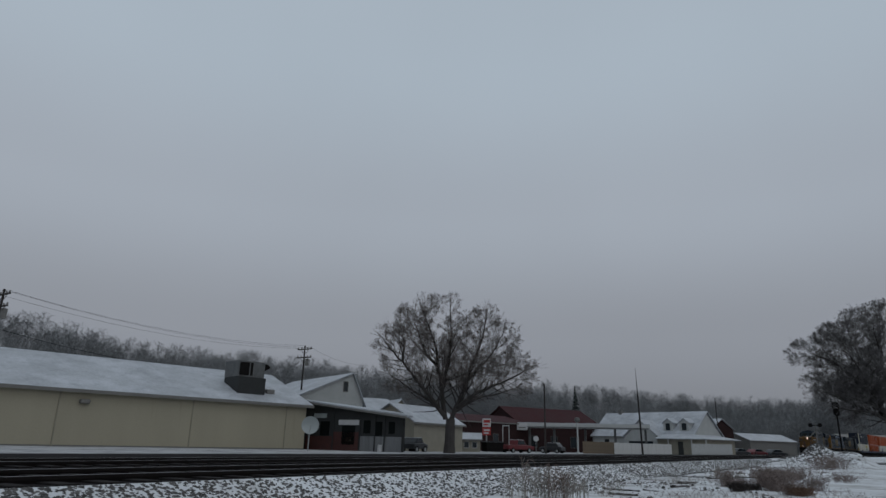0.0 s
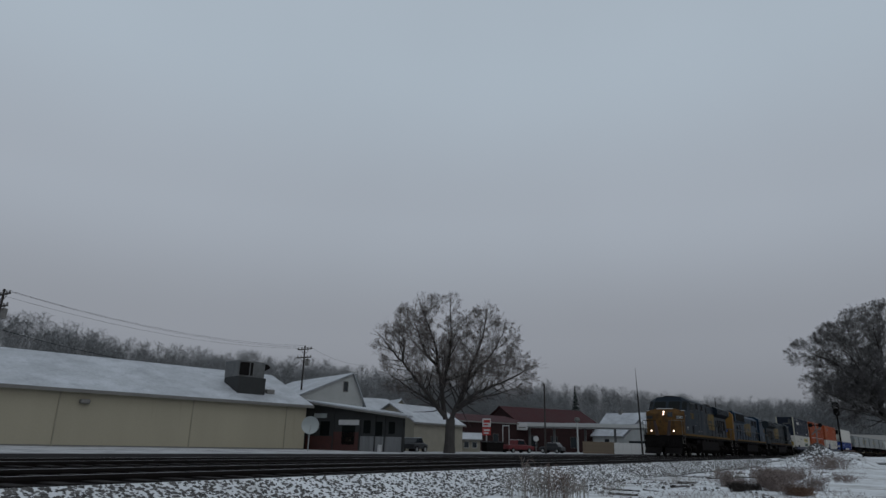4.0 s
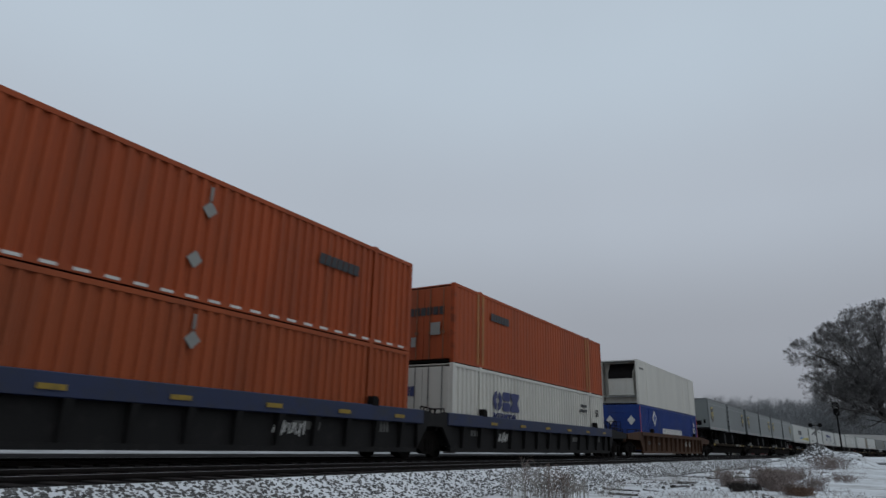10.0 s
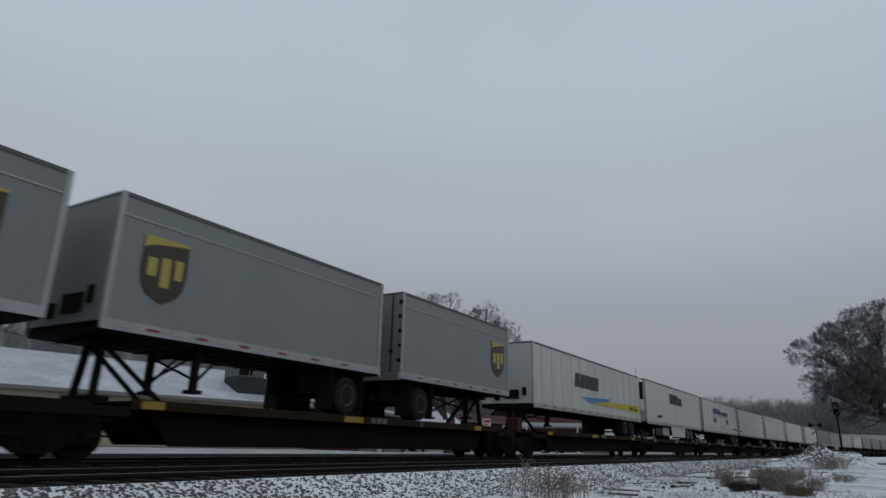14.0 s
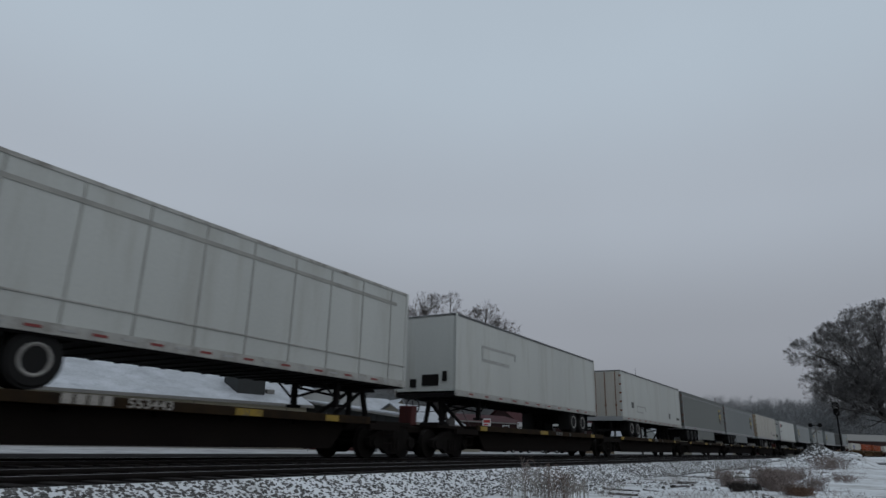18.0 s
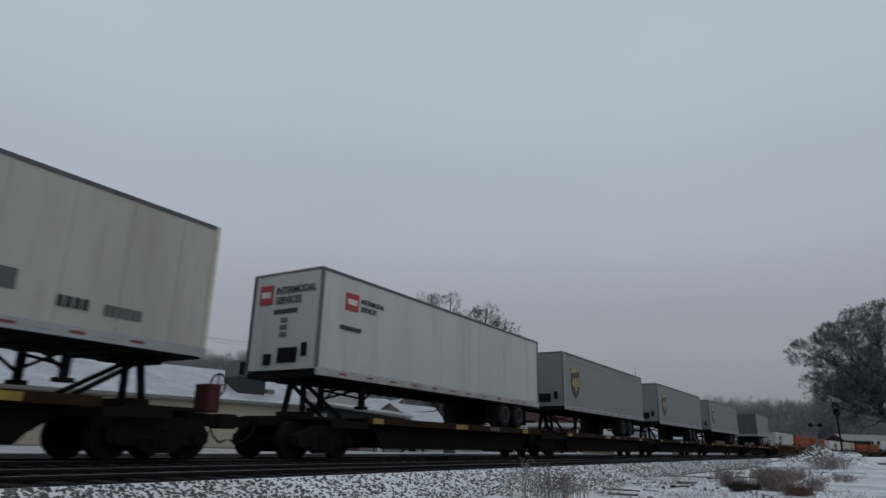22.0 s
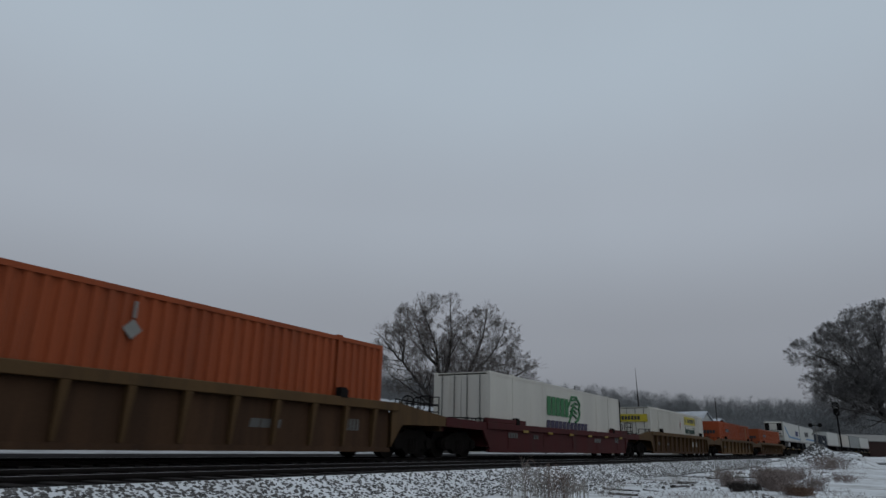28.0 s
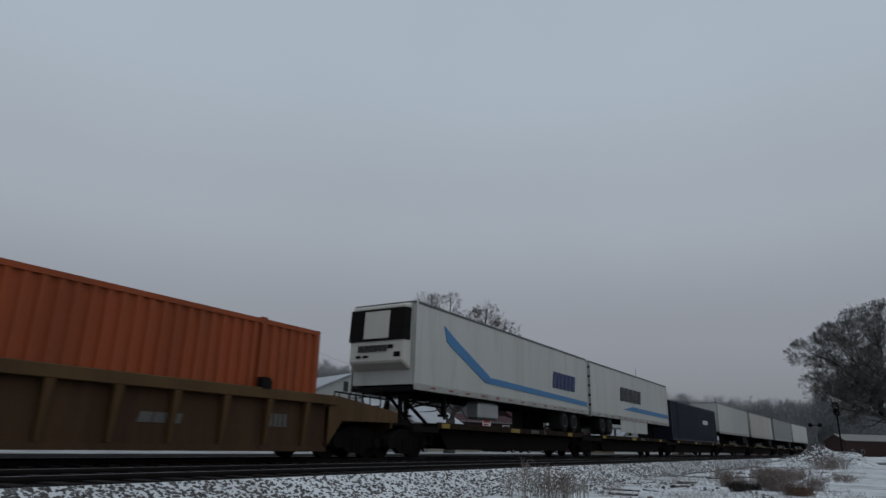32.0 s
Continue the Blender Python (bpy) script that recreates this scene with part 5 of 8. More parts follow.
def rolling(ob, u, half=8.0):
    """Put a thing on the train, u metres behind the train's mark."""
    MOVERS.append((ob, u, 0.0, half))
    return ob


def wheel_mesh():
    bm = bmesh.new()
    cyl(bm, (0, 0, 0), "y", 0.46, 0.12, 20)
    cyl(bm, (0, 0.075, 0), "y", 0.49, 0.03, 20)
    cyl(bm, (0, -0.08, 0), "y", 0.14, 0.08, 10)
    return mesh_of("wheel", bm, M_WHEEL)


def truck_mesh():
    bm = bmesh.new()
    for y in (-1.02, 1.02):
        prism_y(bm, [(-1.15, 0.36), (-0.95, 0.26), (-0.55, 0.30), (-0.3, 0.14), (0.3, 0.14), (0.55, 0.30), (0.95, 0.26), (1.15, 0.36), (1.15, 0.58), (0.9, 0.66),
                     (0.35, 0.86), (-0.35, 0.86), (-0.9, 0.66), (-1.15, 0.58)], y - 0.09, y + 0.09)
        for x in (-0.89, 0.89):
            cyl(bm, (x, y, 0.46), "y", 0.17, 0.32, 12)
        for x in (-0.16, 0.0, 0.16):
            cyl(bm, (x, y * 1.09, 0.42), "z", 0.065, 0.36, 8)
    bx(bm, -0.22, 0.22, -1.1, 1.1, 0.48, 0.78)
    bx(bm, -0.5, 0.5, -0.4, 0.4, 0.7, 0.95)
    for x in (-0.89, 0.89):
        cyl(bm, (x, 0, 0.46), "y", 0.08, 1.5, 8)
    return mesh_of("truck", bm, M_TRUCK)


ME_WHEEL, ME_TRUCK = wheel_mesh(), truck_mesh()


def add_truck(parent, x):
    t = share("truck", ME_TRUCK, parent, pose(x, 0, 0))
    for dx in (-0.89, 0.89):
        for y, turn in ((-0.75, 0), (0.75, 180)):
            share("wheel", ME_WHEEL, t, pose(dx, y, 0.46, 0, 0, turn))
    return t


def coupler(parent, x, way):
    bm = bmesh.new()
    bx(bm, min(x, x + way * 0.7), max(x, x + way * 0.7), -0.1, 0.1, 0.72, 0.98)
    bx(bm, min(x + way * 0.5, x + way * 0.85), max(x + way * 0.5, x + way * 0.85), -0.17, 0.17, 0.68, 1.02)
    part("coupler", bm, M_STEEL, parent)
    bm = bmesh.new()
    bent(bm, [(x, -0.35, 0.85), (x + way * 0.2, -0.36, 0.5), (x + way * 0.45, -0.3, 0.36), (x + way * 0.7, -0.22, 0.42)], 0.025)
    part("air_hose", bm, M_STEEL, parent)


# ---- train: well cars ----


def rib_mesh(name, material, z0, z1):
    bm = bmesh.new()
    loft(bm, [[(-0.035, -0.09, z0), (0.035, -0.09, z0), (0.03, 0.0, z0), (-0.03, 0.0, z0)], [(-0.085, -0.19, z1), (0.085, -0.19, z1), (0.07, 0.0, z1), (-0.07, 0.0, z1)]])
    return mesh_of(name, bm, material)


def well_car(u, length, paint, chord, label, front="link", rear="link", top=1.55, ribs=13, graffiti=None, sheet="ribbed", marks=M_YEL, group="well cars of the train", raised=0.0, named=False):
    """A well for one 16 m container pit. u: the front of the container; front, rear: 'link' shares the truck with the next unit, 'end' has its own truck and coupler."""
    c = thing("well_car", label, "well car", group)
    L = length
    y, ys = 1.43, 1.335 if sheet == "ribbed" else 1.43
    for sgn in (-1, 1):
        bm = bmesh.new()
        bx(bm, -0.35, L + 0.35, sgn * ys - 0.015, sgn * ys + 0.015, 0.24, top - 0.2)
        bx(bm, -0.35, L + 0.35, sgn * 1.38 - 0.07, sgn * 1.38 + 0.07, 0.2, 0.32)
        part("side_sheet", bm, (M_TANSHEET if ribs > 9 else M_OCHRE) if paint is M_WELLTAN else paint, c, ("rust-browned side sheet" if ribs > 9 else "rust-stained ochre side sheet") if paint is M_WELLTAN else "")
        bm = bmesh.new()
        bx(bm, -0.6, L + 0.6, sgn * y - 0.1, sgn * y + 0.1, top - 0.24 if chord is paint else top - 0.42, top)
        part("top_chord", bm, chord, c, "" if chord is paint else "blue top chord with yellow patches", bevel=0.015)
    bm = bmesh.new()
    for x in np.linspace(0.4, L - 0.4, 9):
        bx(bm, x - 0.12, x + 0.12, -1.4, 1.4, 0.22, 0.3)
    pieces("floor_beam", bm, M_STEEL, c)
    if sheet == "ribbed":
        me = rib_mesh("rib", paint, 0.34, top - (0.24 if chord is paint else 0.42))
        for x in np.linspace(0.5, L - 0.5, ribs):
            share("rib", me, c, pose(x, -ys - 0.014, 0))
            share("rib", me, c, pose(x, ys + 0.014, 0, 0, 0, 180))
    else:
        bm = bmesh.new()
        for x in np.linspace(1.2, L - 1.2, 5):
            bx(bm, x - 0.02, x + 0.02, -y - 0.04, -y - 0.028, 0.36, top - 0.26)
        part("weld_seam", bm, paint, c)
    # end platforms over the trucks
    for way, x0, kind in ((-1, -0.35, front), (1, L + 0.35, rear)):
        reach = 1.5 if kind == "link" else 3.1
        xe = x0 + way * reach
        bm = bmesh.new()
        for sgn in (-1, 1):
            prism_y(bm, [(x0, 0.34), (x0 + way * 0.55, 0.98), (xe, 1.02), (xe, 1.32), (x0 + way * 0.4, top), (x0, top)], sgn * y - 0.05, sgn * y + 0.05)
        bx(bm, min(x0, xe), max(x0, xe), -y, y, 1.08, 1.2)
        bx(bm, min(x0, x0 + way * 0.12), max(x0, x0 + way * 0.12), -y, y, 0.4, 1.3)
        bx(bm, min(xe - way * 0.14, xe), max(xe - way * 0.14, xe), -1.3, 1.3, 0.86, 1.34)
        bx(bm, min(x0, xe), max(x0, xe), -0.3, 0.3, 0.8, 1.1)
        part("end_platform", bm, paint, c)
        bm = bmesh.new()
        for sgn in (-1, 1):
            bent(bm, [(x0 + way * 0.3, sgn * 1.36, top), (x0 + way * 0.3, sgn * 1.36, top + 0.12), (x0 + way * (reach - 0.3), sgn * 1.36, top + 0.06), (x0 + way * (reach - 0.3), sgn * 1.36, 1.2)], 0.022)
        for dx in (0.5, 0.9, 1.2):
            tube(bm, (x0 + way * dx, -1.36, 1.2), (x0 + way * dx, -1.36, top + 0.08), 0.02)
        part("grab_rail", bm, M_STEEL, c)
        if kind == "end":
            add_truck(c, x0 + way * 1.65)
            coupler(c, xe, way)
            bm = bmesh.new()
            for yy in (-1.0, -0.6):
                tube(bm, (xe - way * 0.25, yy, 1.2), (xe - way * 0.25, yy, 2.0), 0.02)
            for zz in (1.5, 1.75, 2.0):
                tube(bm, (xe - way * 0.25, -1.0, zz), (xe - way * 0.25, -0.6, zz), 0.018)
            part("end_ladder", bm, M_STEEL, c)
            bm = bmesh.new()
            hoop(bm, (xe - way * 0.3, -0.1, 1.75), 0.27)
            part("brake_wheel", bm, M_STEEL, c)
            bm = bmesh.new()
            tube(bm, (xe - way * 0.3, -0.1, 1.2), (xe - way * 0.3, -0.1, 1.7), 0.05)
            part("brake_stand", bm, M_STEEL, c)
    if rear == "link":
        add_truck(c, L + 0.35 + 1.2)
    # corner guides that steer the container
    if raised:
        for x0, x1 in ((-0.6, raised), (L - raised + 0.6, L + 0.6)):
            for sgn in (-1, 1):
                bm = bmesh.new()
                bx(bm, x0, x1, sgn * y - 0.09, sgn * y + 0.09, top + 0.002, top + 0.17)
                part("raised_chord", bm, chord, c, bevel=0.015)
    for x in (1.95, L - 1.95):
        bm = bmesh.new()
        prism_y(bm, [(x - 0.14, top - 0.02), (x + 0.14, top - 0.02), (x + 0.14, top + 0.16), (x + 0.05, top + 0.24), (x - 0.14, top + 0.24)], -y - 0.12, -y + 0.08)
        part("corner_guide", bm, M_STEEL, c)
    if marks:
        boxes("reflective_patch", marks, c, [(x, x + 0.5, -y - 0.128, -y - 0.118, top - 0.30, top - 0.2) for x in np.linspace(2.4, L - 1.0, 6)], "faded yellow reflective patch")
    for i, (x, w, h) in enumerate(((1.2, 0.9, 0.2), (3.6, 0.5, 0.16), (L - 1.6, 0.6, 0.3))):
        bars("stencil", c, x, 0.75, w, h, M_DUST, 4, 0.3, -ys - 0.02 if sheet == "ribbed" else -y - 0.035)
    bars("stencil", c, L - 5.0, 0.72, 1.9 if named else 1.0, 0.36 if named else 0.2, M_WORN if named else M_DUST, 3, 0.12, -ys - 0.02 if sheet == "ribbed" else -y - 0.035, "worn white name bars", 0.05)
    if graffiti:
        bm = bmesh.new()
        random.seed(int(u * 7) % 997)
        for k in range(9):
            x = graffiti + k * 0.13
            tube(bm, (x, -ys - 0.03, 0.55 + random.random() * 0.1), (x + random.uniform(-0.1, 0.12), -ys - 0.03, 0.85 + random.random() * 0.12), 0.018, n=4)
            if k % 2:
                tube(bm, (x - 0.08, -ys - 0.03, 0.62), (x + 0.1, -ys - 0.03, 0.86), 0.016, n=4)
        part("graffiti", bm, M_WMARK, c, "scrawled white spray paint")
    return rolling(c, u)


# ---- train: containers ----


def container(u, z, paint, label, length=16.15, height=2.9, ribbed=True, post=None, doors=False, bars_at=None, frame_paint=None, name="container", reefer=False, group="containers on the train", fold=0.06):
    c = thing(name, label, "container", group)
    L, Hc, y = length, height, 1.295
    fp = frame_paint or paint
    # walls: folded sheet between the posts
    bm = bmesh.new()
    if ribbed:
        pitch, depth = 0.30, fold
        xs = []
        x = 0.16
        n = int((L - 0.32) / pitch)
        pitch = (L - 0.32) / n
        for i in range(n):
            xs += [(x, 0), (x + pitch * 0.34, 0), (x + pitch * 0.46, depth), (x + pitch * 0.88, depth)]
            x += pitch
        xs.append((L - 0.16, 0))
    else:
        xs = [(0.16, 0.0), (L - 0.16, 0.0)]
    for sgn in (-1, 1):
        low = [bm.verts.new((a, sgn * (y - 0.012 - d), 0.14)) for a, d in xs]
        high = [bm.verts.new((a, sgn * (y - 0.012 - d), Hc - 0.1)) for a, d in xs]
        for i in range(len(xs) - 1):
            bm.faces.new((low[i], low[i + 1], high[i + 1], high[i]))
    part("side_wall", bm, paint, c)
    bm = bmesh.new()
    bx(bm, 0.05, L - 0.05, -y + 0.06, y - 0.06, Hc - 0.06, Hc - 0.02)
    part("roof", bm, paint, c)
    bm = bmesh.new()
    bx(bm, 0.05, L - 0.05, -y + 0.06, y - 0.06, 0.05, 0.12)
    part("floor_pan", bm, M_STEEL, c)
    for x in (0.0, L - 0.16):
        for sgn in (-1, 1):
            bm = bmesh.new()
            bx(bm, x, x + 0.16, sgn * y - (0.16 if sgn > 0 else 0), sgn * y + (0.16 if sgn < 0 else 0), 0.0, Hc)
            part("corner_post", bm, post or fp, c, bevel=0.012)
    for sgn in (-1, 1):
        for z0, z1, nm in ((0.02, 0.15, "bottom_rail"), (Hc - 0.12, Hc - 0.01, "top_rail")):
            bm = bmesh.new()
            bx(bm, 0.16, L - 0.16, sgn * y - (0.06 if sgn > 0 else 0), sgn * y + (0.06 if sgn < 0 else 0), z0, z1)
            part(nm, bm, fp, c)
    if L > 14:
        for x in (1.95, L - 2.05):
            bm = bmesh.new()
            bx(bm, x, x + 0.1, -y - 0.004, -y + 0.05, 0.1, Hc - 0.05)
            bx(bm, x - 0.04, x + 0.14, -y - 0.01, -y + 0.12, Hc - 0.06, Hc + 0.03)
            part("lift_post", bm, fp, c)
    for x, nm in ((0.03, "front_wall"), (L - 0.06, "rear_wall")):
        bm = bmesh.new()
        bx(bm, x, x + 0.03, -y + 0.14, y - 0.14, 0.1, Hc - 0.08)
        if not (doors and nm == "front_wall") and not (reefer and nm == "front_wall"):
            fw = part(nm, bm, paint, c)
            if fold > 0.03:
                boxes("end_rib", paint, fw, [(x - 0.025, x + 0.055, -y + 0.16, y - 0.16, 0.25 + i * (Hc - 0.4) / 7, 0.41 + i * (Hc - 0.4) / 7) for i in range(7)])
            boxes("header", paint, fw, [(x - 0.02, x + 0.05, -y + 0.1, y - 0.1, Hc - 0.16, Hc - 0.01)])
            boxes("end_sill", paint, fw, [(x - 0.02, x + 0.05, -y + 0.1, y - 0.1, 0.0, 0.14)])
        else:
            bm.free()
    if doors:
        for y0, y1 in ((-y + 0.15, -0.01), (0.01, y - 0.15)):
            bm = bmesh.new()
            bx(bm, -0.01, 0.05, y0, y1, 0.14, Hc - 0.13)
            d = part("door", bm, paint, c, bevel=0.01)
            bm = bmesh.new()
            for yy in (y0 + 0.28, y1 - 0.28):
                tube(bm, (-0.05, yy, 0.12), (-0.05, yy, Hc - 0.12), 0.02)
                bx(bm, -0.07, -0.01, yy - 0.06, yy + 0.06, 1.05, 1.15)
            part("lock_rod", bm, M_DUST if paint is not M_ORANGE else M_RUSTY, d)
    if reefer:
        bm = bmesh.new()
        bx(bm, 0.9, 1.0, -y + 0.05, y - 0.05, 0.05, Hc - 0.05)
        part("bulkhead", bm, M_WHITE, c)
        bm = bmesh.new()
        for sgn in (-1, 1):
            tube(bm, (0.04, sgn * 1.2, 0.05), (0.04, sgn * 1.2, Hc - 0.05), 0.035)
            tube(bm, (0.04, sgn * 1.2, 0.1), (0.9, sgn * 1.2, 0.5), 0.025)
            tube(bm, (0.04, sgn * 1.2, Hc - 0.1), (0.9, sgn * 1.2, Hc - 0.9), 0.025)
        for zz in (0.1, 0.5, Hc - 0.08):
            tube(bm, (0.04, -1.2, zz), (0.04, 1.2, zz), 0.03)
        part("tubular_frame", bm, M_ALU, c)
        bm = bmesh.new()
        loft(bm, [[(0.9, -1.0, 0.55), (0.9, 0.95, 0.55), (0.9, 0.95, 2.7), (0.9, -1.0, 2.7)], [(0.38, -0.9, 0.6), (0.38, 0.85, 0.6), (0.3, 0.85, 2.0), (0.3, -0.9, 2.0)]])
        k = part("cooling_unit", bm, M_WHITE, c, "white cooling unit with dark grille", bevel=0.03)
        bm = bmesh.new()
        prism_y(bm, [(0.3, 1.7), (0.84, 2.7), (0.88, 2.74), (0.29, 2.05)], -0.85, 0.8)
        part("grille", bm, M_STEEL, k)
    MOVERS.append((c, u, z, length / 2))
    return c


M_RUSTEDGE = mat("rust_edged_orange_paint", (0.30, 0.055, 0.016), 0.7, spec=0.2, vary=0.35, scale=1.5, dirt=(0.06, 0.025, 0.015), dirt_amount=0.45)
M_PLACARD = mat("pale_grey_placard", (0.22, 0.22, 0.205), 0.6, vary=0.2)
M_RUSTY = mat("rusty_rod", (0.16, 0.06, 0.025), 0.7, vary=0.3)


def diamond(parent, x, z, r, material, y=-1.31, label="small placard holder"):
    bm = bmesh.new()
    prism_y(bm, [(x - r, z), (x, z - r), (x + r, z), (x, z + r)], y - 0.006, y + 0.01)
    return part("placard", bm, material, parent, label)


def orange_marks(c, L=16.15, front=True, mid=True, side=True):
    """The dark brown name blocks and placards of the orange boxes."""
    if side:
        bars("name_block", c, 2.8, 1.95, 1.6, 0.3, M_BLKMARK, 7, 0.12, -1.318, "dark brown lettering blocks", 0.04)
    bm = bmesh.new()
    for i in range(7):
        bx(bm, -0.03, -0.01, 0.95 - i * 0.27 - 0.22, 0.95 - i * 0.27, 1.75, 2.05)
    part("name_block", bm, M_BLKMARK, c, "dark brown lettering blocks")
    if mid:
        diamond(c, 8.0, 2.1, 0.2, M_PLACARD, -1.316)
        bm = bmesh.new()
        bx(bm, 7.98, 8.04, -1.316, -1.29, 2.32, 2.65)
        part("placard_bar", bm, M_PLACARD, c)


# ---- train: spine cars ----
M_BRAKEBOX = mat("dull_red_housing_paint", (0.06, 0.017, 0.016), 0.7, spec=0.2, vary=0.3)
M_WORN = mat("worn_white_stencil", (0.32, 0.30, 0.27), 0.7, vary=0.35, scale=6)



def spine_unit(u, u2, paint, label, front="link", rear="link", deck=1.14, marks="", mx=8.0, yellow=True, group="spine cars of the train"):
    """A low flatcar unit that runs from truck to truck and carries trailers on wheel pans."""
    c = thing("spine_car", label, "flatcar", group)
    L = u2 - u
    bm = bmesh.new()
    f0 = -0.2 if front == "link" else -1.7
    r0 = L + 0.2 if rear == "link" else L + 1.7
    prism_y(bm, [(f0, 0.78), (1.7, 0.78), (2.6, 0.30), (L - 2.6, 0.30), (L - 1.7, 0.78), (r0, 0.78), (r0, 1.0), (f0, 1.0)], -0.42, 0.42)
    part("centre_beam", bm, M_SPINE, c, bevel=0.02)
    for sgn in (-1, 1):
        bm = bmesh.new()
        yy = sgn * 1.3
        prism_y(bm, [(1.5, deck - 0.2), (L - 1.5, deck - 0.2), (L - 1.5, deck), (1.5, deck)], yy - 0.05, yy + 0.05)
        part("side_sill", bm, paint, c, bevel=0.01)
        bm = bmesh.new()
        prism_y(bm, [(2.7, 0.27), (L - 2.7, 0.27), (L - 2.1, deck - 0.21), (2.1, deck - 0.21)], sgn * 0.95 - 0.03, sgn * 0.95 + 0.03)
        part("lower_side_beam", bm, M_SPINE, c)
    bm = bmesh.new()
    bx(bm, 1.5, L - 1.5, -1.25, 1.25, deck - 0.12, deck - 0.04)
    for x in (0.0, L):
        bx(bm, x - 0.9, x + 0.9, -1.1, 1.1, 0.98, 1.06)
    part("deck_plate", bm, M_SPINE, c)
    bm = bmesh.new()
    for x in np.linspace(2.2, L - 2.2, 7):
        prism_x(bm, [(-1.3, deck - 0.14), (-0.4, 0.5), (0.4, 0.5), (1.3, deck - 0.14)], x - 0.05, x + 0.05)
    pieces("cross_bearer", bm, M_SPINE, c)
    bm = bmesh.new()
    for sgn in (-1, 1):
        for x in (0.75, L - 0.75):
            bx(bm, x - 0.75, x + 0.75, sgn * 1.3 - 0.06, sgn * 1.3 + 0.06, deck - 0.34, deck - 0.16)
            tube(bm, (x, sgn * 1.28, deck - 0.3), (x, sgn * 1.28, 0.42), 0.02)
            tube(bm, (x + 0.45, sgn * 1.28, deck - 0.3), (x + 0.45, sgn * 1.28, 0.42), 0.02)
            tube(bm, (x, sgn * 1.28, 0.44), (x + 0.45, sgn * 1.28, 0.44), 0.02)
            tube(bm, (x, sgn * 1.28, 0.72), (x + 0.45, sgn * 1.28, 0.72), 0.02)
    pieces("end_step", bm, M_SPINE, c)
    if yellow:
        bm = bmesh.new()
        for i, x in enumerate((1.7, L * 0.42 if not marks else min(mx + 2.6, L - 5.0), L - 3.4)):
            bx(bm, x, x + (0.8 if i % 2 else 0.5), -1.362, -1.346, deck - 0.18, deck - 0.03)
        part("reflective_patch", bm, M_YEL, c, "grimy yellow reflective patches")
    if marks:
        lettering("stencil", marks, 0.25, M_WORN, c, on_side(mx, deck - 0.17, -1.358), 0.004, 1.35)
        bars("stencil", c, mx - 1.25, deck - 0.17, 1.0, 0.18, M_WORN, 4, 0.22, -1.358)
    else:
        bars("stencil", c, 8.9, deck - 0.17, 0.8, 0.14, M_DUST, 3, 0.25, -1.358, "worn white stencil bars")
    lettering("stencil", "53", 0.2, M_DUST, c, on_side(L * 0.62, deck - 0.18, -1.358), 0.004)
    if front == "end":
        add_truck(c, 0.0)
        coupler(c, f0, -1)
    if rear == "end":
        coupler(c, r0, 1)
        bm = bmesh.new()
        hoop(bm, (r0 - 0.12, -0.7, 1.62), 0.26)
        part("brake_wheel", bm, M_STEEL, c)
        bm = bmesh.new()
        bx(bm, r0 - 0.55, r0 - 0.2, -0.95, -0.45, 1.0, 1.62)
        part("brake_stand", bm, M_BRAKEBOX, c, "dull red brake housing", bevel=0.03)
    add_truck(c, L)
    return rolling(c, u, L / 2)


def hitch(parent, x, way, top):
    """The folding stand under a trailer's kingpin."""
    bm = bmesh.new()
    prism_x(bm, [(-0.42, top - 0.16), (0.42, top - 0.16), (0.42, top - 0.09), (0.3, top - 0.04), (-0.3, top - 0.04), (-0.42, top - 0.09)], x - 0.4, x + 0.4)
    h = part("hitch", bm, M_STEEL, parent, "black folding hitch stand")
    for sgn in (-0.35, 0.35):
        bm = bmesh.new()
        tube(bm, (x - way * 0.1, sgn, 1.1), (x, sgn * 0.7, top - 0.1), 0.085, n=4)
        part("upright", bm, M_STEEL, h)
        bm = bmesh.new()
        tube(bm, (x + way * 1.5, sgn, 1.1), (x + way * 0.05, sgn * 0.7, top - 0.15), 0.06, n=4)
        part("strut", bm, M_STEEL, h)
    bm = bmesh.new()
    bx(bm, x - 0.25, x + 0.2, -0.5, 0.5, 1.05, 1.2)
    part("foot", bm, M_STEEL, h, bevel=0.02)
    return h


# ---- train: highway trailers ----
M_TAPER = mat("dull_red_tape", (0.20, 0.028, 0.024), 0.6, vary=0.2)
M_TAPEW = mat("dull_white_tape", (0.33, 0.33, 0.32), 0.6, vary=0.2)


def road_wheel_meshes(rim):
    bm = bmesh.new()
    cyl(bm, (0, 0.05, 0), "y", 0.5, 0.24, 22)
    cyl(bm, (0, -0.085, 0), "y", 0.44, 0.04, 22, 0.47)
    tyre = mesh_of("tyre", bm, M_TYRE)
    bm = bmesh.new()
    # a flanged ring round a dished centre with a hub and bolts
    loft(bm, [[(rr * math.cos(a), yy, rr * math.sin(a)) for a in np.linspace(0, 2 * math.pi, 20, endpoint=False)] for rr, yy in ((0.29, -0.06), (0.295, -0.115), (0.27, -0.125), (0.225, -0.1), (0.19, 0.03), (0.06, 0.05))])
    cyl(bm, (0, -0.02, 0), "y", 0.095, 0.1, 12)
    for i in range(8):
        a = i * math.pi / 4
        cyl(bm, (0.15 * math.cos(a), 0.015, 0.15 * math.sin(a)), "y", 0.02, 0.06, 6)
    return tyre, mesh_of("rim", bm, rim)


TYRE_L, RIM_L = road_wheel_meshes(M_RIM)
_, RIM_D = road_wheel_meshes(M_RIMDK)


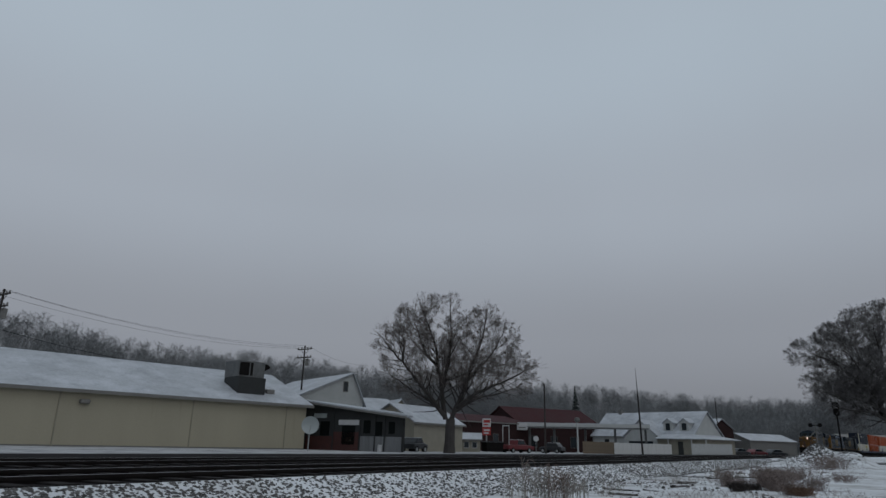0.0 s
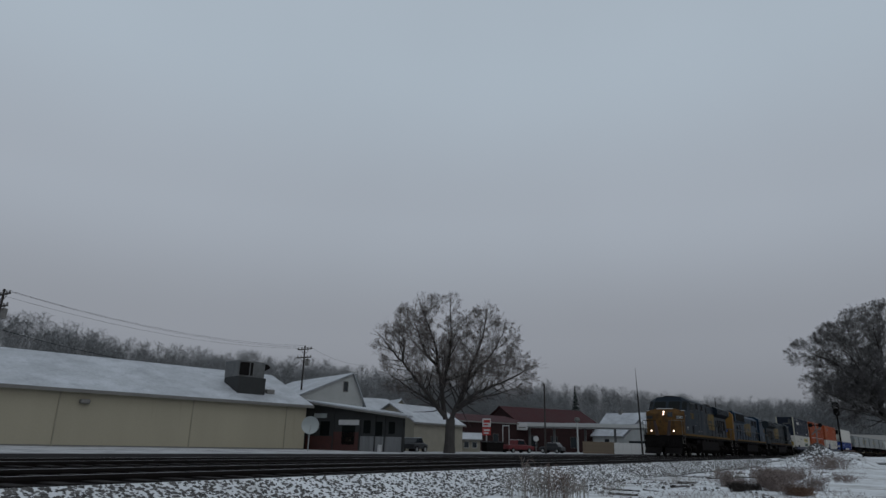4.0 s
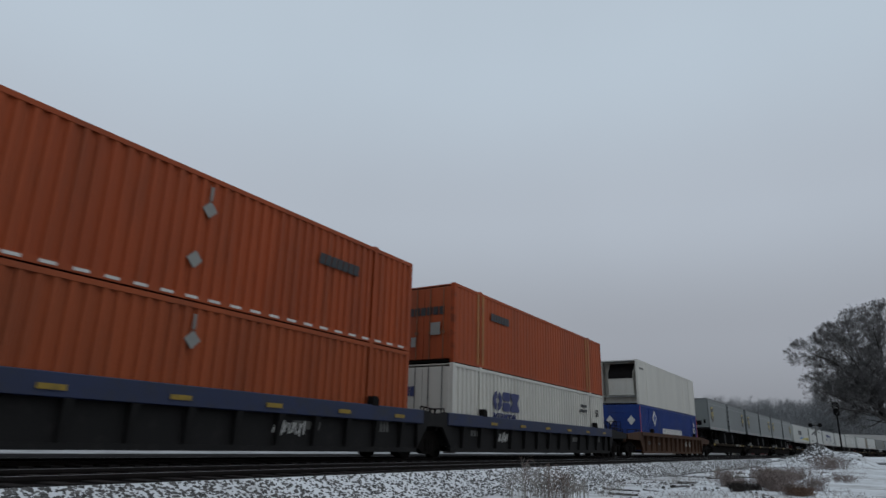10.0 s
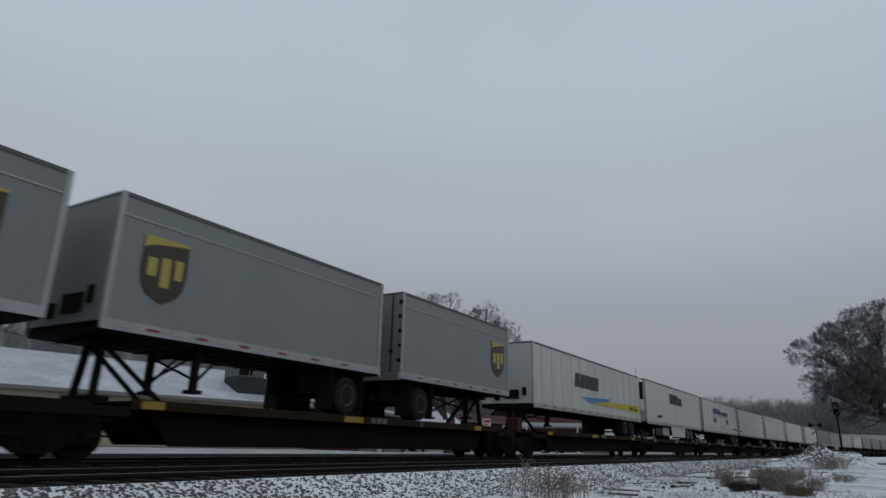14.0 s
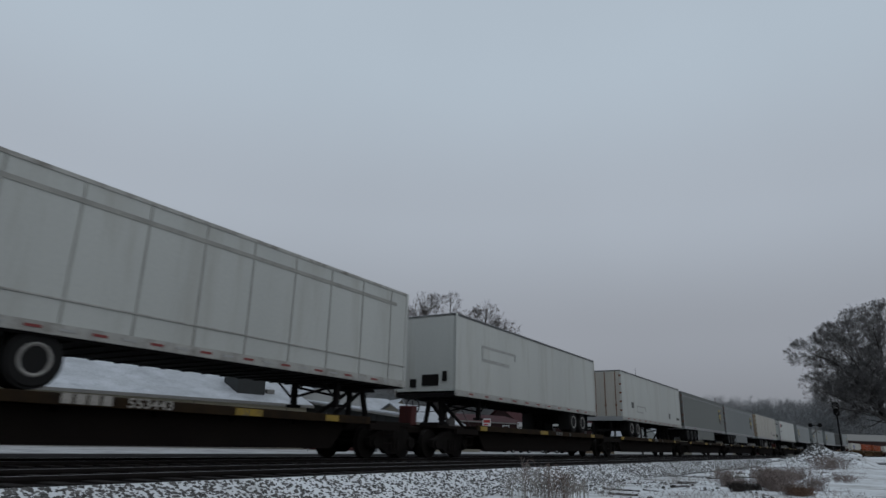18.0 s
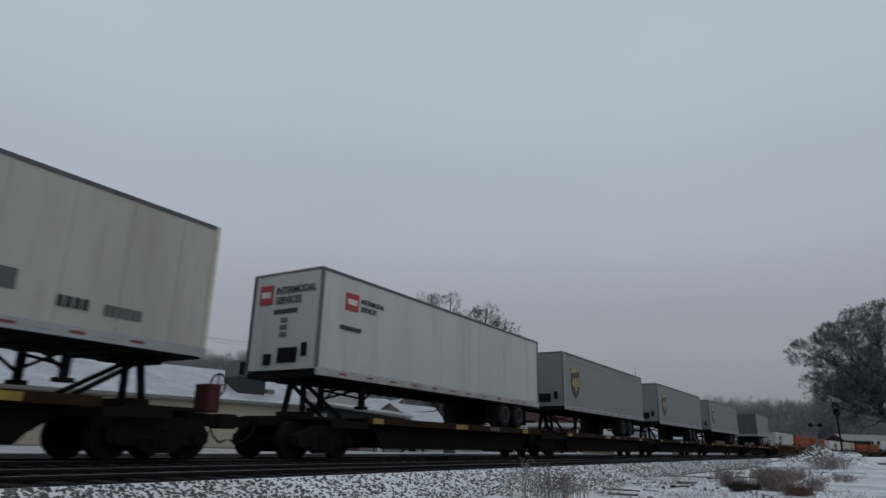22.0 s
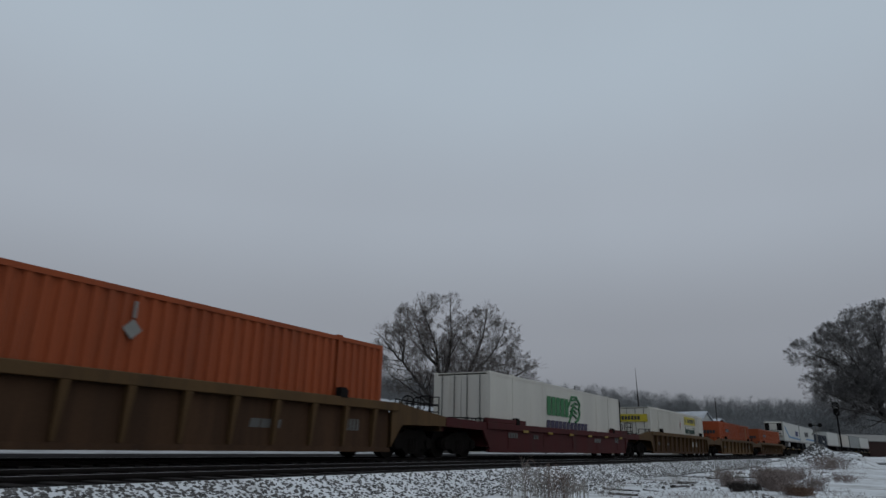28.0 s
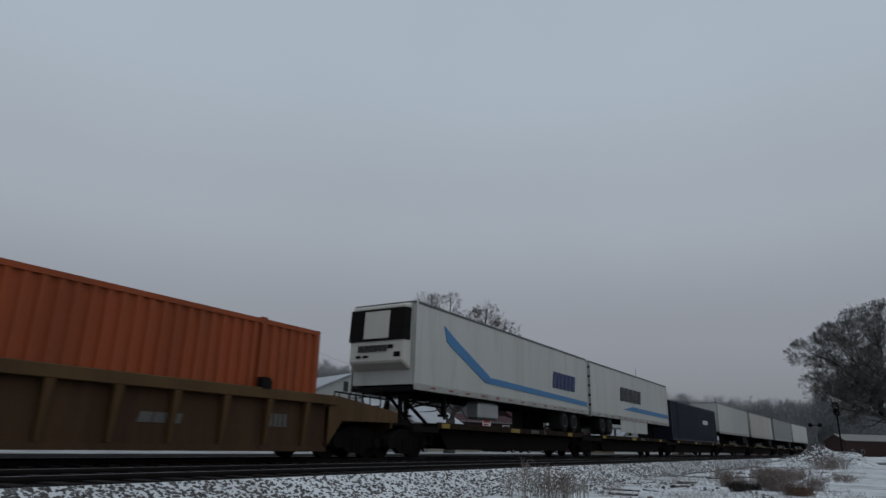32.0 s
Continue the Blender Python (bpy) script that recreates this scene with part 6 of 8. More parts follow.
def tape_mesh(material):
    bm = bmesh.new()
    bx(bm, 0, 0.29, -0.006, 0.006, 0, 0.05)
    return mesh_of("reflective_tape", bm, material)


ME_TAPE = [tape_mesh(M_TAPEW), tape_mesh(M_TAPER)]


def trailer(u, length, skin, label, nose=True, top=5.04, low=2.1, axles=2, rim="dark", skirt=None, ribs=0, rib_mat=None, band=None, reefer=False, rail=None, dots=True, rear_mat=None, gear=True, group="road trailers on the train", tank=False, tandem=1.9, rods=True, post_mat=None, ledge=None):
    """A van trailer; its nose or its doors lead. Local x runs back from the leading end."""
    c = thing("semi_trailer", label, "trailer", group)
    L, y = length, 1.3
    rail = rail or M_RAILTR
    bm = bmesh.new()
    r = 0.10 if nose else 0.03
    loft(bm, [[(r, -y + 0.01, low + 0.16), (L - 0.03, -y + 0.01, low + 0.16), (L - 0.03, y - 0.01, low + 0.16), (r, y - 0.01, low + 0.16), (0.0, y - r, low + 0.16), (0.0, -y + r, low + 0.16)],
              [(r, -y + 0.01, top - 0.06), (L - 0.03, -y + 0.01, top - 0.06), (L - 0.03, y - 0.01, top - 0.06), (r, y - 0.01, top - 0.06), (0.0, y - r, top - 0.06), (0.0, -y + r, top - 0.06)]])
    body = part("body", bm, skin, c)
    bm = bmesh.new()
    loft(bm, [[(0.0, -y - 0.008, top - 0.11), (L, -y - 0.008, top - 0.11), (L, y + 0.008, top - 0.11), (0.0, y + 0.008, top - 0.11)],
              [(0.0, -y - 0.008, top - 0.03), (L, -y - 0.008, top - 0.03), (L, y + 0.008, top - 0.03), (0.0, y + 0.008, top - 0.03)],
              [(0.06, -y + 0.06, top), (L - 0.06, -y + 0.06, top), (L - 0.06, y - 0.06, top), (0.06, y - 0.06, top)]])
    part("roof_cap", bm, rail, c)
    for sgn in (-1, 1):
        bm = bmesh.new()
        bx(bm, 0.0, L, sgn * y - 0.02, sgn * y + 0.02, low, low + 0.2)
        part("bottom_rail", bm, M_ALU if skin is not M_TRWHITE else M_TRLOW, c)
    bm = bmesh.new()
    bx(bm, 0.05, L - 0.05, -y + 0.03, y - 0.03, low - 0.04, low + 0.1)
    part("underframe", bm, M_STEEL, c)
    bm = bmesh.new(); bx(bm, 0, 0.06, -y + 0.05, y - 0.05, low - 0.07, low - 0.03)
    me = mesh_of("crossmember", bm, M_STEEL)
    for x in np.arange(0.6, L - 0.4, 0.6):
        share("crossmember", me, c, pose(x, 0, 0))
    # corner posts
    boxes("corner_post", post_mat or M_ALU if post_mat or skin in (M_GREYVAN, M_GREYVAN_OLD, M_TRDIRTY) else skin, c, [(x0, x1, sgn * y - 0.015 if sgn > 0 else -y - 0.012, y + 0.012 if sgn > 0 else -y + 0.015, low + 0.05, top - 0.04)
                                                                                   for x0, x1 in ((-0.012, 0.10), (L - 0.10, L + 0.012)) for sgn in (-1, 1)])
    if ribs:
        bm = bmesh.new()
        for x in np.linspace(0.9, L - 0.9, ribs):
            bx(bm, x - 0.018, x + 0.018, -y - 0.005, -y + 0.012, low + 0.2, top - 0.12)
        pieces("side_seam", bm, rib_mat or skin, c)
    if band is not None:
        for z0, z1 in band:
            bm = bmesh.new()
            bx(bm, 0.1, L - 0.1, -y - 0.007, -y + 0.012, z0, z1)
            part("side_band", bm, M_ALU, c)
    if ledge:
        bm = bmesh.new()
        bx(bm, 0.05, L - 0.05, -y - 0.012, -y + 0.012, low + ledge, low + ledge + 0.03)
        part("side_ledge", bm, M_TRLOW, c)
    if dots:
        n = int(L / 0.62)
        for i in range(n):
            share("reflective_tape", ME_TAPE[i % 2], c, pose(0.35 + i * (L - 0.9) / n, -y - 0.025, low + 0.08))
    # ends
    dx, bxx = (L, 1) if nose else (0.0, -1)
    bm = bmesh.new()
    for y0, y1 in ((-y + 0.1, -0.01), (0.01, y - 0.1)):
        bx(bm, min(dx, dx + bxx * 0.03), max(dx, dx + bxx * 0.03), y0, y1, low + 0.22, top - 0.12)
    doors = part("door", bm, rear_mat or skin, c, bevel=0.008)
    bm = bmesh.new()
    for yy in (-0.95, -0.3, 0.3, 0.95):
        tube(bm, (dx + bxx * 0.06, yy, low + 0.15), (dx + bxx * 0.06, yy, top - 0.1), 0.02)
        bx(bm, min(dx + bxx * 0.02, dx + bxx * 0.09), max(dx + bxx * 0.02, dx + bxx * 0.09), yy - 0.05, yy + 0.05, low + 0.8, low + 0.9)
    for yy in (-1.24, 1.24):
        for zz in np.linspace(low + 0.5, top - 0.4, 5):
            bx(bm, min(dx, dx + bxx * 0.05), max(dx, dx + bxx * 0.05), yy - 0.06, yy + 0.06, zz, zz + 0.1)
    if rods:
        part("lock_rod", bm, M_STEEL if rear_mat is None else M_RUSTY, doors)
    else:
        bm.free()
        boxes("door_slat", M_DUST, doors, [(min(dx, dx + bxx * 0.045), max(dx, dx + bxx * 0.045), -1.1, 1.1, z, z + 0.2) for z in np.arange(low + 0.3, top - 0.4, 0.215)])
    bm = bmesh.new()
    bx(bm, min(dx, dx + bxx * 0.08), max(dx, dx + bxx * 0.08), -y, y, low - 0.05, low + 0.2)
    part("rear_sill", bm, M_ALU, c)
    # rear impact guard
    bm = bmesh.new()
    for yy in (-0.55, 0.55):
        bx(bm, dx - 0.05 if bxx > 0 else dx, dx + 0.0 if bxx > 0 else dx + 0.05, yy - 0.05, yy + 0.05, low - 0.6, low - 0.02)
    bx(bm, dx - 0.06 if bxx > 0 else dx - 0.01, dx + 0.01 if bxx > 0 else dx + 0.06, -1.15, 1.15, low - 0.66, low - 0.56)
    part("impact_guard", bm, M_STEEL, c)
    # running gear
    deck = 1.16
    first = tandem if axles == 2 else 1.3
    ax = [L - first - i * 1.26 for i in range(axles)] if nose else [first + i * 1.26 for i in range(axles)]
    rm = RIM_L if rim == "light" else RIM_D
    bm = bmesh.new()
    mid = sum(ax) / len(ax)
    for sgn in (-0.5, 0.5):
        bx(bm, mid - 1.2, mid + 1.2, sgn - 0.06, sgn + 0.06, deck + 0.5, low - 0.02)
    for x in ax:
        cyl(bm, (x, 0, deck + 0.5), "y", 0.07, 2.0, 10)
        bx(bm, x - 0.1, x + 0.1, -0.62, 0.62, deck + 0.45, low - 0.1)
    part("axle_frame", bm, M_STEEL, c)
    for x in ax:
        for yy, turn in ((-1.12, 0), (-0.82, 0), (1.12, 180), (0.82, 180)):
            w = share("tyre", TYRE_L, c, pose(x, yy, deck + 0.5, 0, 0, turn))
            if abs(yy) > 1:
                share("rim", rm, w, pose(0, 0, 0))
    bm = bmesh.new()
    for x in (ax[0] + 0.66, ax[-1] - 0.66):
        for sgn in (-0.97, 0.97):
            bx(bm, x - 0.01, x + 0.01, sgn - 0.28, sgn + 0.28, deck + 0.12, low - 0.05)
    pieces("mud_flap", bm, M_TYRE, c)
    # landing legs
    if gear:
        gx = 2.6 if nose else L - 2.6
        for sgn in (-0.8, 0.8):
            bm = bmesh.new()
            bx(bm, gx - 0.07, gx + 0.07, sgn - 0.07, sgn + 0.07, deck + 0.28, low)
            leg = part("landing_leg", bm, M_STEEL, c)
            bm = bmesh.new()
            bx(bm, gx - 0.15, gx + 0.15, sgn - 0.14, sgn + 0.14, deck + 0.2, deck + 0.28)
            part("foot", bm, M_STEEL, leg)
            for a, b in (((gx, sgn, deck + 0.4), (gx + 0.7 * (1 if nose else -1), sgn, low - 0.05)), ((gx, sgn, low - 0.2), (gx + 0.5 * (1 if nose else -1), -sgn * 0.2, low - 0.05)), ((gx, sgn, deck + 0.5), (gx, -sgn, low - 0.15))):
                bm = bmesh.new()
                tube(bm, a, b, 0.033)
                part("brace", bm, M_STEEL, leg)
    hitch(c, 0.75 if nose else L - 0.75, 1 if nose else -1, low)
    if tank:
        bm = bmesh.new()
        bx(bm, 4.6, 6.2, -1.15, -0.55, low - 0.72, low - 0.08)
        part("fuel_tank", bm, M_ALU, c, bevel=0.08)
    if skirt:
        x0, x1 = skirt
        bm = bmesh.new()
        s = -1 if nose else 1
        prism_y(bm, [(x0 + (0.0 if nose else 0.0), low), (x1, low), (x1 - (0.25 if nose else 0.0), low - 0.72), (x0 + (0.25 if nose else 0.0), low - 0.72)], -y + 0.02, -y + 0.05)
        part("side_skirt", bm, skin, c, bevel=0.006)
        bm = bmesh.new()
        prism_y(bm, [(x0, low), (x1, low), (x1, low - 0.72), (x0, low - 0.72)], y - 0.05, y - 0.02)
        part("side_skirt", bm, skin, c)
    if nose and not reefer:
        bm = bmesh.new()
        bx(bm, -0.03, 0.01, -0.6, 0.1, low + 0.35, low + 0.75)
        bx(bm, -0.05, 0.01, -0.95, -0.78, low + 0.5, low + 0.85)
        bx(bm, -0.06, 0.01, 0.35, 0.6, low + 0.3, low + 0.6)
        pieces("connection_box", bm, M_STEEL, c)
    if reefer:
        bm = bmesh.new()
        loft(bm, [[(0.0, -1.16, low + 0.6), (0.0, 1.16, low + 0.6), (0.0, 1.16, top - 0.08), (0.0, -1.16, top - 0.08)],
                  [(-0.42, -1.1, low + 0.85), (-0.42, 1.1, low + 0.85), (-0.36, 1.1, top - 0.16), (-0.36, -1.1, top - 0.16)]])
        k = part("cooling_unit", bm, M_WHITE, c, "white cooling unit with black side grilles", bevel=0.05)
        bm = bmesh.new()
        loft(bm, [[(-0.445, -1.12, low + 1.55), (-0.445, 1.12, low + 1.55), (-0.385, 1.12, top - 0.28), (-0.385, -1.12, top - 0.28)],
                  [(-0.12, -1.17, low + 1.55), (-0.12, 1.17, low + 1.55), (-0.1, 1.17, top - 0.28), (-0.1, -1.17, top - 0.28)]])
        part("grille", bm, M_STEEL, k, "black wrap-round grille")
        bm = bmesh.new()
        loft(bm, [[(-0.46, -0.52, low + 1.62), (-0.46, 0.5, low + 1.62), (-0.405, 0.5, top - 0.36), (-0.405, -0.52, top - 0.36)],
                  [(-0.44, -0.52, low + 1.62), (-0.44, 0.5, low + 1.62), (-0.385, 0.5, top - 0.36), (-0.385, -0.52, top - 0.36)]])
        part("centre_panel", bm, M_WHITE, k)
        for y0, y1, z0, z1 in ((-1.0, -0.75, low + 1.0, low + 1.16), (-0.7, -0.5, low + 1.28, low + 1.4), (0.3, 0.5, low + 1.0, low + 1.08), (0.6, 0.8, low + 1.0, low + 1.08)):
            bm = bmesh.new()
            bx(bm, -0.435, -0.40, y0, y1, z0, z1)
            part("vent", bm, M_STEEL, k)
    MOVERS.append((c, u, 0.0, L / 2))
    return c


def shield(parent, x, z, w=1.05):
    """A brown shield with a gold top and gold bars."""
    y = -1.316

    def outline(k, zt):
        a = [(-0.5, zt), (-0.5, -0.12), (-0.46, -0.38), (-0.33, -0.56), (0.0, -0.72), (0.33, -0.56), (0.46, -0.38), (0.5, -0.12), (0.5, zt)]
        return [(x + px * w * k, z + pz * w * k) for px, pz in a]

    bm = bmesh.new()
    prism_y(bm, outline(1.0, 0.56), y - 0.004, y + 0.02)
    part("emblem", bm, M_SHIELD, parent, "brown shield emblem with gold top")
    bm = bmesh.new()
    top = [(-0.5, 0.30)] + [(-0.5 + i / 10, 0.30 + 0.21 * (i / 10) ** 0.55) for i in range(1, 11)] + [(0.5, 0.56), (-0.5, 0.56)]
    prism_y(bm, [(x + px * w, z + pz * w) for px, pz in top], y - 0.009, y - 0.004)
    part("emblem_top", bm, M_GOLD, parent)
    for x0, x1, z0, z1 in ((-0.38, -0.18, -0.22, 0.14), (-0.08, 0.12, -0.40, 0.18), (0.22, 0.40, -0.20, 0.2)):
        bm = bmesh.new()
        bx(bm, x + x0 * w, x + x1 * w, y - 0.009, y - 0.003, z + z0 * w, z + z1 * w)
        part("emblem_bar", bm, M_GOLD, parent)
# ---- train: locomotives ----


def loco_wheel_mesh():
    bm = bmesh.new()
    cyl(bm, (0, 0, 0), "y", 0.53, 0.13, 24)
    cyl(bm, (0, 0.08, 0), "y", 0.56, 0.03, 24)
    cyl(bm, (0, -0.08, 0), "y", 0.18, 0.1, 12)
    return mesh_of("wheel", bm, M_WHEEL)


def loco_truck_mesh():
    bm = bmesh.new()
    for s in (-1, 1):
        y = s * 1.12
        prism_y(bm, [(-2.6, 0.52), (-2.35, 0.36), (-1.4, 0.36), (-1.2, 0.62), (-0.65, 0.62), (-0.45, 0.36), (0.45, 0.36), (0.65, 0.62), (1.2, 0.62), (1.4, 0.36), (2.35, 0.36), (2.6, 0.52),
                     (2.6, 0.86), (1.0, 0.98), (-1.0, 0.98), (-2.6, 0.86)], y - 0.1, y + 0.1)
        for x in (-1.87, 0.0, 1.87):
            bx(bm, x - 0.24, x + 0.24, y - 0.18, y + 0.18, 0.3, 0.78)
            cyl(bm, (x, y * 1.14, 0.53), "y", 0.16, 0.2, 12)
            for dx in (-0.33, 0.33):
                cyl(bm, (x + dx, y * 1.08, 0.74), "z", 0.09, 0.34, 8)
        for x in (-0.95, 0.95):
            cyl(bm, (x, y * 1.12, 0.72), "x", 0.11, 0.55, 10)
            tube(bm, (x - 0.3, y * 1.16, 0.86), (x + 0.35, y * 1.16, 0.4), 0.035)
    bx(bm, -1.0, 1.0, -0.9, 0.9, 0.6, 1.1)
    for x in (-1.87, 0, 1.87):
        cyl(bm, (x, 0, 0.53), "y", 0.1, 1.5, 10)
        cyl(bm, (x + 0.5, 0, 0.6), "y", 0.36, 0.9, 12)
    return mesh_of("truck", bm, M_TRUCK)


ME_LW, ME_LT = loco_wheel_mesh(), loco_truck_mesh()


def locomotive(u, label, paint, kind, flip=False, number="", nose_paint=None, lit=False, xf=1.6):
    c = thing("locomotive", label, "locomotive", "locomotives of the train")
    L = 22.6
    nose_paint = nose_paint or M_NOSEYEL

    def X(x):
        return L - x if flip else x

    def B(bm, x0, x1, y0, y1, z0, z1):
        a, b = X(x0), X(x1)
        bx(bm, min(a, b), max(a, b), y0, y1, z0, z1)

    def P(bm, pts, y0, y1):
        prism_y(bm, [(X(x), z) for x, z in pts], y0, y1)

    def RX(bm, pts, x0, x1):
        prism_x(bm, pts, X(x0), X(x1))

    def T(bm, a, b, r, n=6):
        tube(bm, (X(a[0]), a[1], a[2]), (X(b[0]), b[1], b[2]), r, n=n)

    W2 = 1.5
    # frame, tank, trucks
    bm = bmesh.new()
    B(bm, xf, 21.85, -1.5, 1.5, 1.40, 1.56)
    B(bm, xf + 0.25, 21.6, -0.7, 0.7, 0.95, 1.45)
    part("frame", bm, M_STEEL, c)
    for s in (-1, 1):
        bm = bmesh.new()
        B(bm, 2.5, 20.4, s * 1.5 - 0.03, s * 1.5 + 0.03, 1.56, 1.70)
        part("sill_stripe", bm, M_SILLYEL if number else M_SILLDK, c, "grimy yellow sill stripe" if number else "soot-darkened sill stripe")
    bm = bmesh.new()
    RX(bm, [(-1.45, 0.5), (-1.15, 0.22), (1.15, 0.22), (1.45, 0.5), (1.45, 1.22), (-1.45, 1.22)], 8.3, 15.2)
    part("fuel_tank", bm, M_TANK, c, bevel=0.02)
    for i in range(5):
        bm = bmesh.new()
        B(bm, 8.9 + i * 1.3, 9.5 + i * 1.3, -1.47, -1.3, 1.22, 1.4)
        part("tank_bracket", bm, M_TANK, c)
    if kind == "wide":
        for x, rr, ln in ((7.4, 0.2, 1.2), (16.4, 0.22, 1.6)):
            bm = bmesh.new()
            cyl(bm, (X(x), -1.2, 1.12), "x", rr, ln, 14)
            part("air_reservoir", bm, M_TANK, c)
    for x in (4.5, 18.1):
        t = share("truck", ME_LT, c, pose(X(x), 0, 0))
        for dx in (-1.87, 0, 1.87):
            for y, turn in ((-0.75, 0), (0.75, 180)):
                share("wheel", ME_LW, t, pose(dx, y, 0.53, 0, 0, turn))
    # pilots, steps and plough
    for xe, way in ((xf, 1), (21.85, -1)):
        bm = bmesh.new()
        a, b = xe, xe + way * 0.12
        B(bm, min(a, b), max(a, b), -1.45, 1.45, 0.62, 1.5)
        for s in (-1, 1):
            prism = [(xe, 0.62), (xe - way * 0.35, 0.15), (xe - way * 0.3, 0.15), (xe + way * 0.1, 0.62)]
            P(bm, prism, min(s * 0.1, s * 1.4), max(s * 0.1, s * 1.4))
        part("pilot", bm, M_STEEL, c, bevel=0.02)
        for s in (-1, 1):
            bm = bmesh.new()
            for i in range(5):
                z = 0.35 + i * 0.29
                a, b = xe + way * (0.12 + i * 0.02), xe + way * (0.55 + i * 0.02)
                B(bm, min(a, b), max(a, b), s * 1.38 - 0.14, s * 1.38 + 0.14, z, z + 0.03)
            a, b = xe + way * 0.55, xe + way * 0.6
            B(bm, min(a, b), max(a, b), s * 1.38 - 0.14, s * 1.38 + 0.14, 0.35, 1.5)
            part("step", bm, M_STEEL, c)
            bm = bmesh.new()
            for i in range(5):
                z = 0.35 + i * 0.29
                a, b = xe + way * 0.1, xe + way * 0.6
                B(bm, min(a, b), max(a, b), s * 1.525 - 0.006, s * 1.525 + 0.006, z - 0.005, z + 0.022)
            pieces("step_edge", bm, M_HANDRAIL, c)
            bm = bmesh.new()
            for dx in (0.02, 0.75):
                T(bm, (xe + way * dx, s * 1.49, 0.9), (xe + way * dx, s * 1.49, 2.65), 0.016)
            T(bm, (xe + way * 0.02, s * 1.49, 2.65), (xe + way * 0.02, s * 0.5, 2.65), 0.022)
            T(bm, (xe + way * 0.02, s * 0.5, 2.65), (xe + way * 0.02, s * 0.45, 1.55), 0.03)
            T(bm, (xe + way * 0.75, s * 1.49, 2.65), (xe + way * 0.9, s * 1.2, 2.62), 0.022)
            part("handrail", bm, M_HANDRAIL if s < 0 else M_STEEL, c, "dull end handrail")
            bm = bmesh.new()
            loft(bm, [[(X(xe), s * 0.42 - 0.13, 1.5), (X(xe + way * 0.1), s * 0.42 - 0.13, 1.5), (X(xe + way * 0.1), s * 0.42 + 0.13, 1.5), (X(xe), s * 0.42 + 0.13, 1.5)],
                      [(X(xe - way * 0.02), s * 0.58 - 0.09, 2.62), (X(xe + way * 0.05), s * 0.58 - 0.09, 2.62), (X(xe + way * 0.05), s * 0.58 + 0.09, 2.62), (X(xe - way * 0.02), s * 0.58 + 0.09, 2.62)]])
            part("anticlimber_post", bm, M_POSTBR, c)
        bm = bmesh.new()
        B(bm, min(xe - way * 0.75, xe), max(xe - way * 0.75, xe), -0.12, 0.12, 0.72, 1.0)
        B(bm, min(xe - way * 0.85, xe - way * 0.5), max(xe - way * 0.85, xe - way * 0.5), -0.19, 0.19, 0.68, 1.04)
        part("coupler", bm, M_STEEL, c)
        bm = bmesh.new()
        for s in (-1, 1):
            for k, yy in enumerate((0.42, 0.6, 0.78)):
                pts = [(X(xe - way * 0.02), s * yy, 1.25), (X(xe - way * 0.25), s * (yy + 0.03), 0.95), (X(xe - way * 0.3), s * (yy + 0.1), 0.7), (X(xe - way * 0.1), s * (yy + 0.22), 0.8), (X(xe), s * (yy + 0.25), 1.1)]
                bent(bm, pts, 0.024)
        part("air_hose", bm, M_STEEL, c, "looped black air hoses")
    # nose and cab
    bm = bmesh.new()
    loft(bm, [[(X(2.67), -W2, 1.56), (X(2.62), -W2, 1.56), (X(2.15), -0.8, 1.56), (X(2.15), 0.8, 1.56), (X(2.62), W2, 1.56), (X(2.67), W2, 1.56)],
              [(X(2.67), -W2, 3.2), (X(2.62), -W2, 3.2), (X(2.26), -0.8, 3.2), (X(2.26), 0.8, 3.2), (X(2.62), W2, 3.2), (X(2.67), W2, 3.2)],
              [(X(2.67), -W2, 3.4), (X(2.62), -W2 + 0.04, 3.39), (X(2.42), -0.74, 3.56), (X(2.42), 0.74, 3.56), (X(2.62), W2 - 0.04, 3.39), (X(2.67), W2, 3.4)],
              [(X(3.05), -1.3, 3.43), (X(3.04), -1.25, 3.44), (X(2.95), -0.7, 3.6), (X(2.95), 0.7, 3.6), (X(3.04), 1.25, 3.44), (X(3.05), 1.3, 3.43)]])
    nose = part("nose", bm, nose_paint, c, "snub nose with headlights" if nose_paint is M_NOSEYEL else "grimy snub nose", bevel=0.02)
    bm = bmesh.new()
    P(bm, [(2.1, 1.62), (2.18, 1.62), (2.26, 2.85), (2.18, 2.85)], -0.62, 0.02)
    part("nose_door", bm, nose_paint, nose, bevel=0.03)
    for sg in (-1, 1):
        ends = [(2.25 + 0.37 * k, sg * (0.8 + 0.7 * k)) for k in (0.14, 0.88)]
        ox, oy = -0.03, sg * 0.03
        bm = bmesh.new()
        loft(bm, [[(X(a), b, 2.8) for a, b in ends] + [(X(a), b, 3.04) for a, b in reversed(ends)], [(X(a + ox), b + oy, 2.8) for a, b in ends] + [(X(a + ox), b + oy, 3.04) for a, b in reversed(ends)]])
        part("number_board", bm, M_BLKMARK, nose)
        if number and not flip and sg < 0:
            lettering("number_board_digits", number, 0.25, M_WMARK, nose, pose(X(ends[0][0] - 0.02), ends[0][1] - 0.06, 2.835, 90, 0, -62.0), 0.004, 0.95)
    bm = bmesh.new()
    P(bm, [(2.19, 2.95), (2.27, 2.95), (2.31, 3.3), (2.23, 3.3)], -0.68, -0.3)
    part("nose_window", bm, M_GLASS, nose)
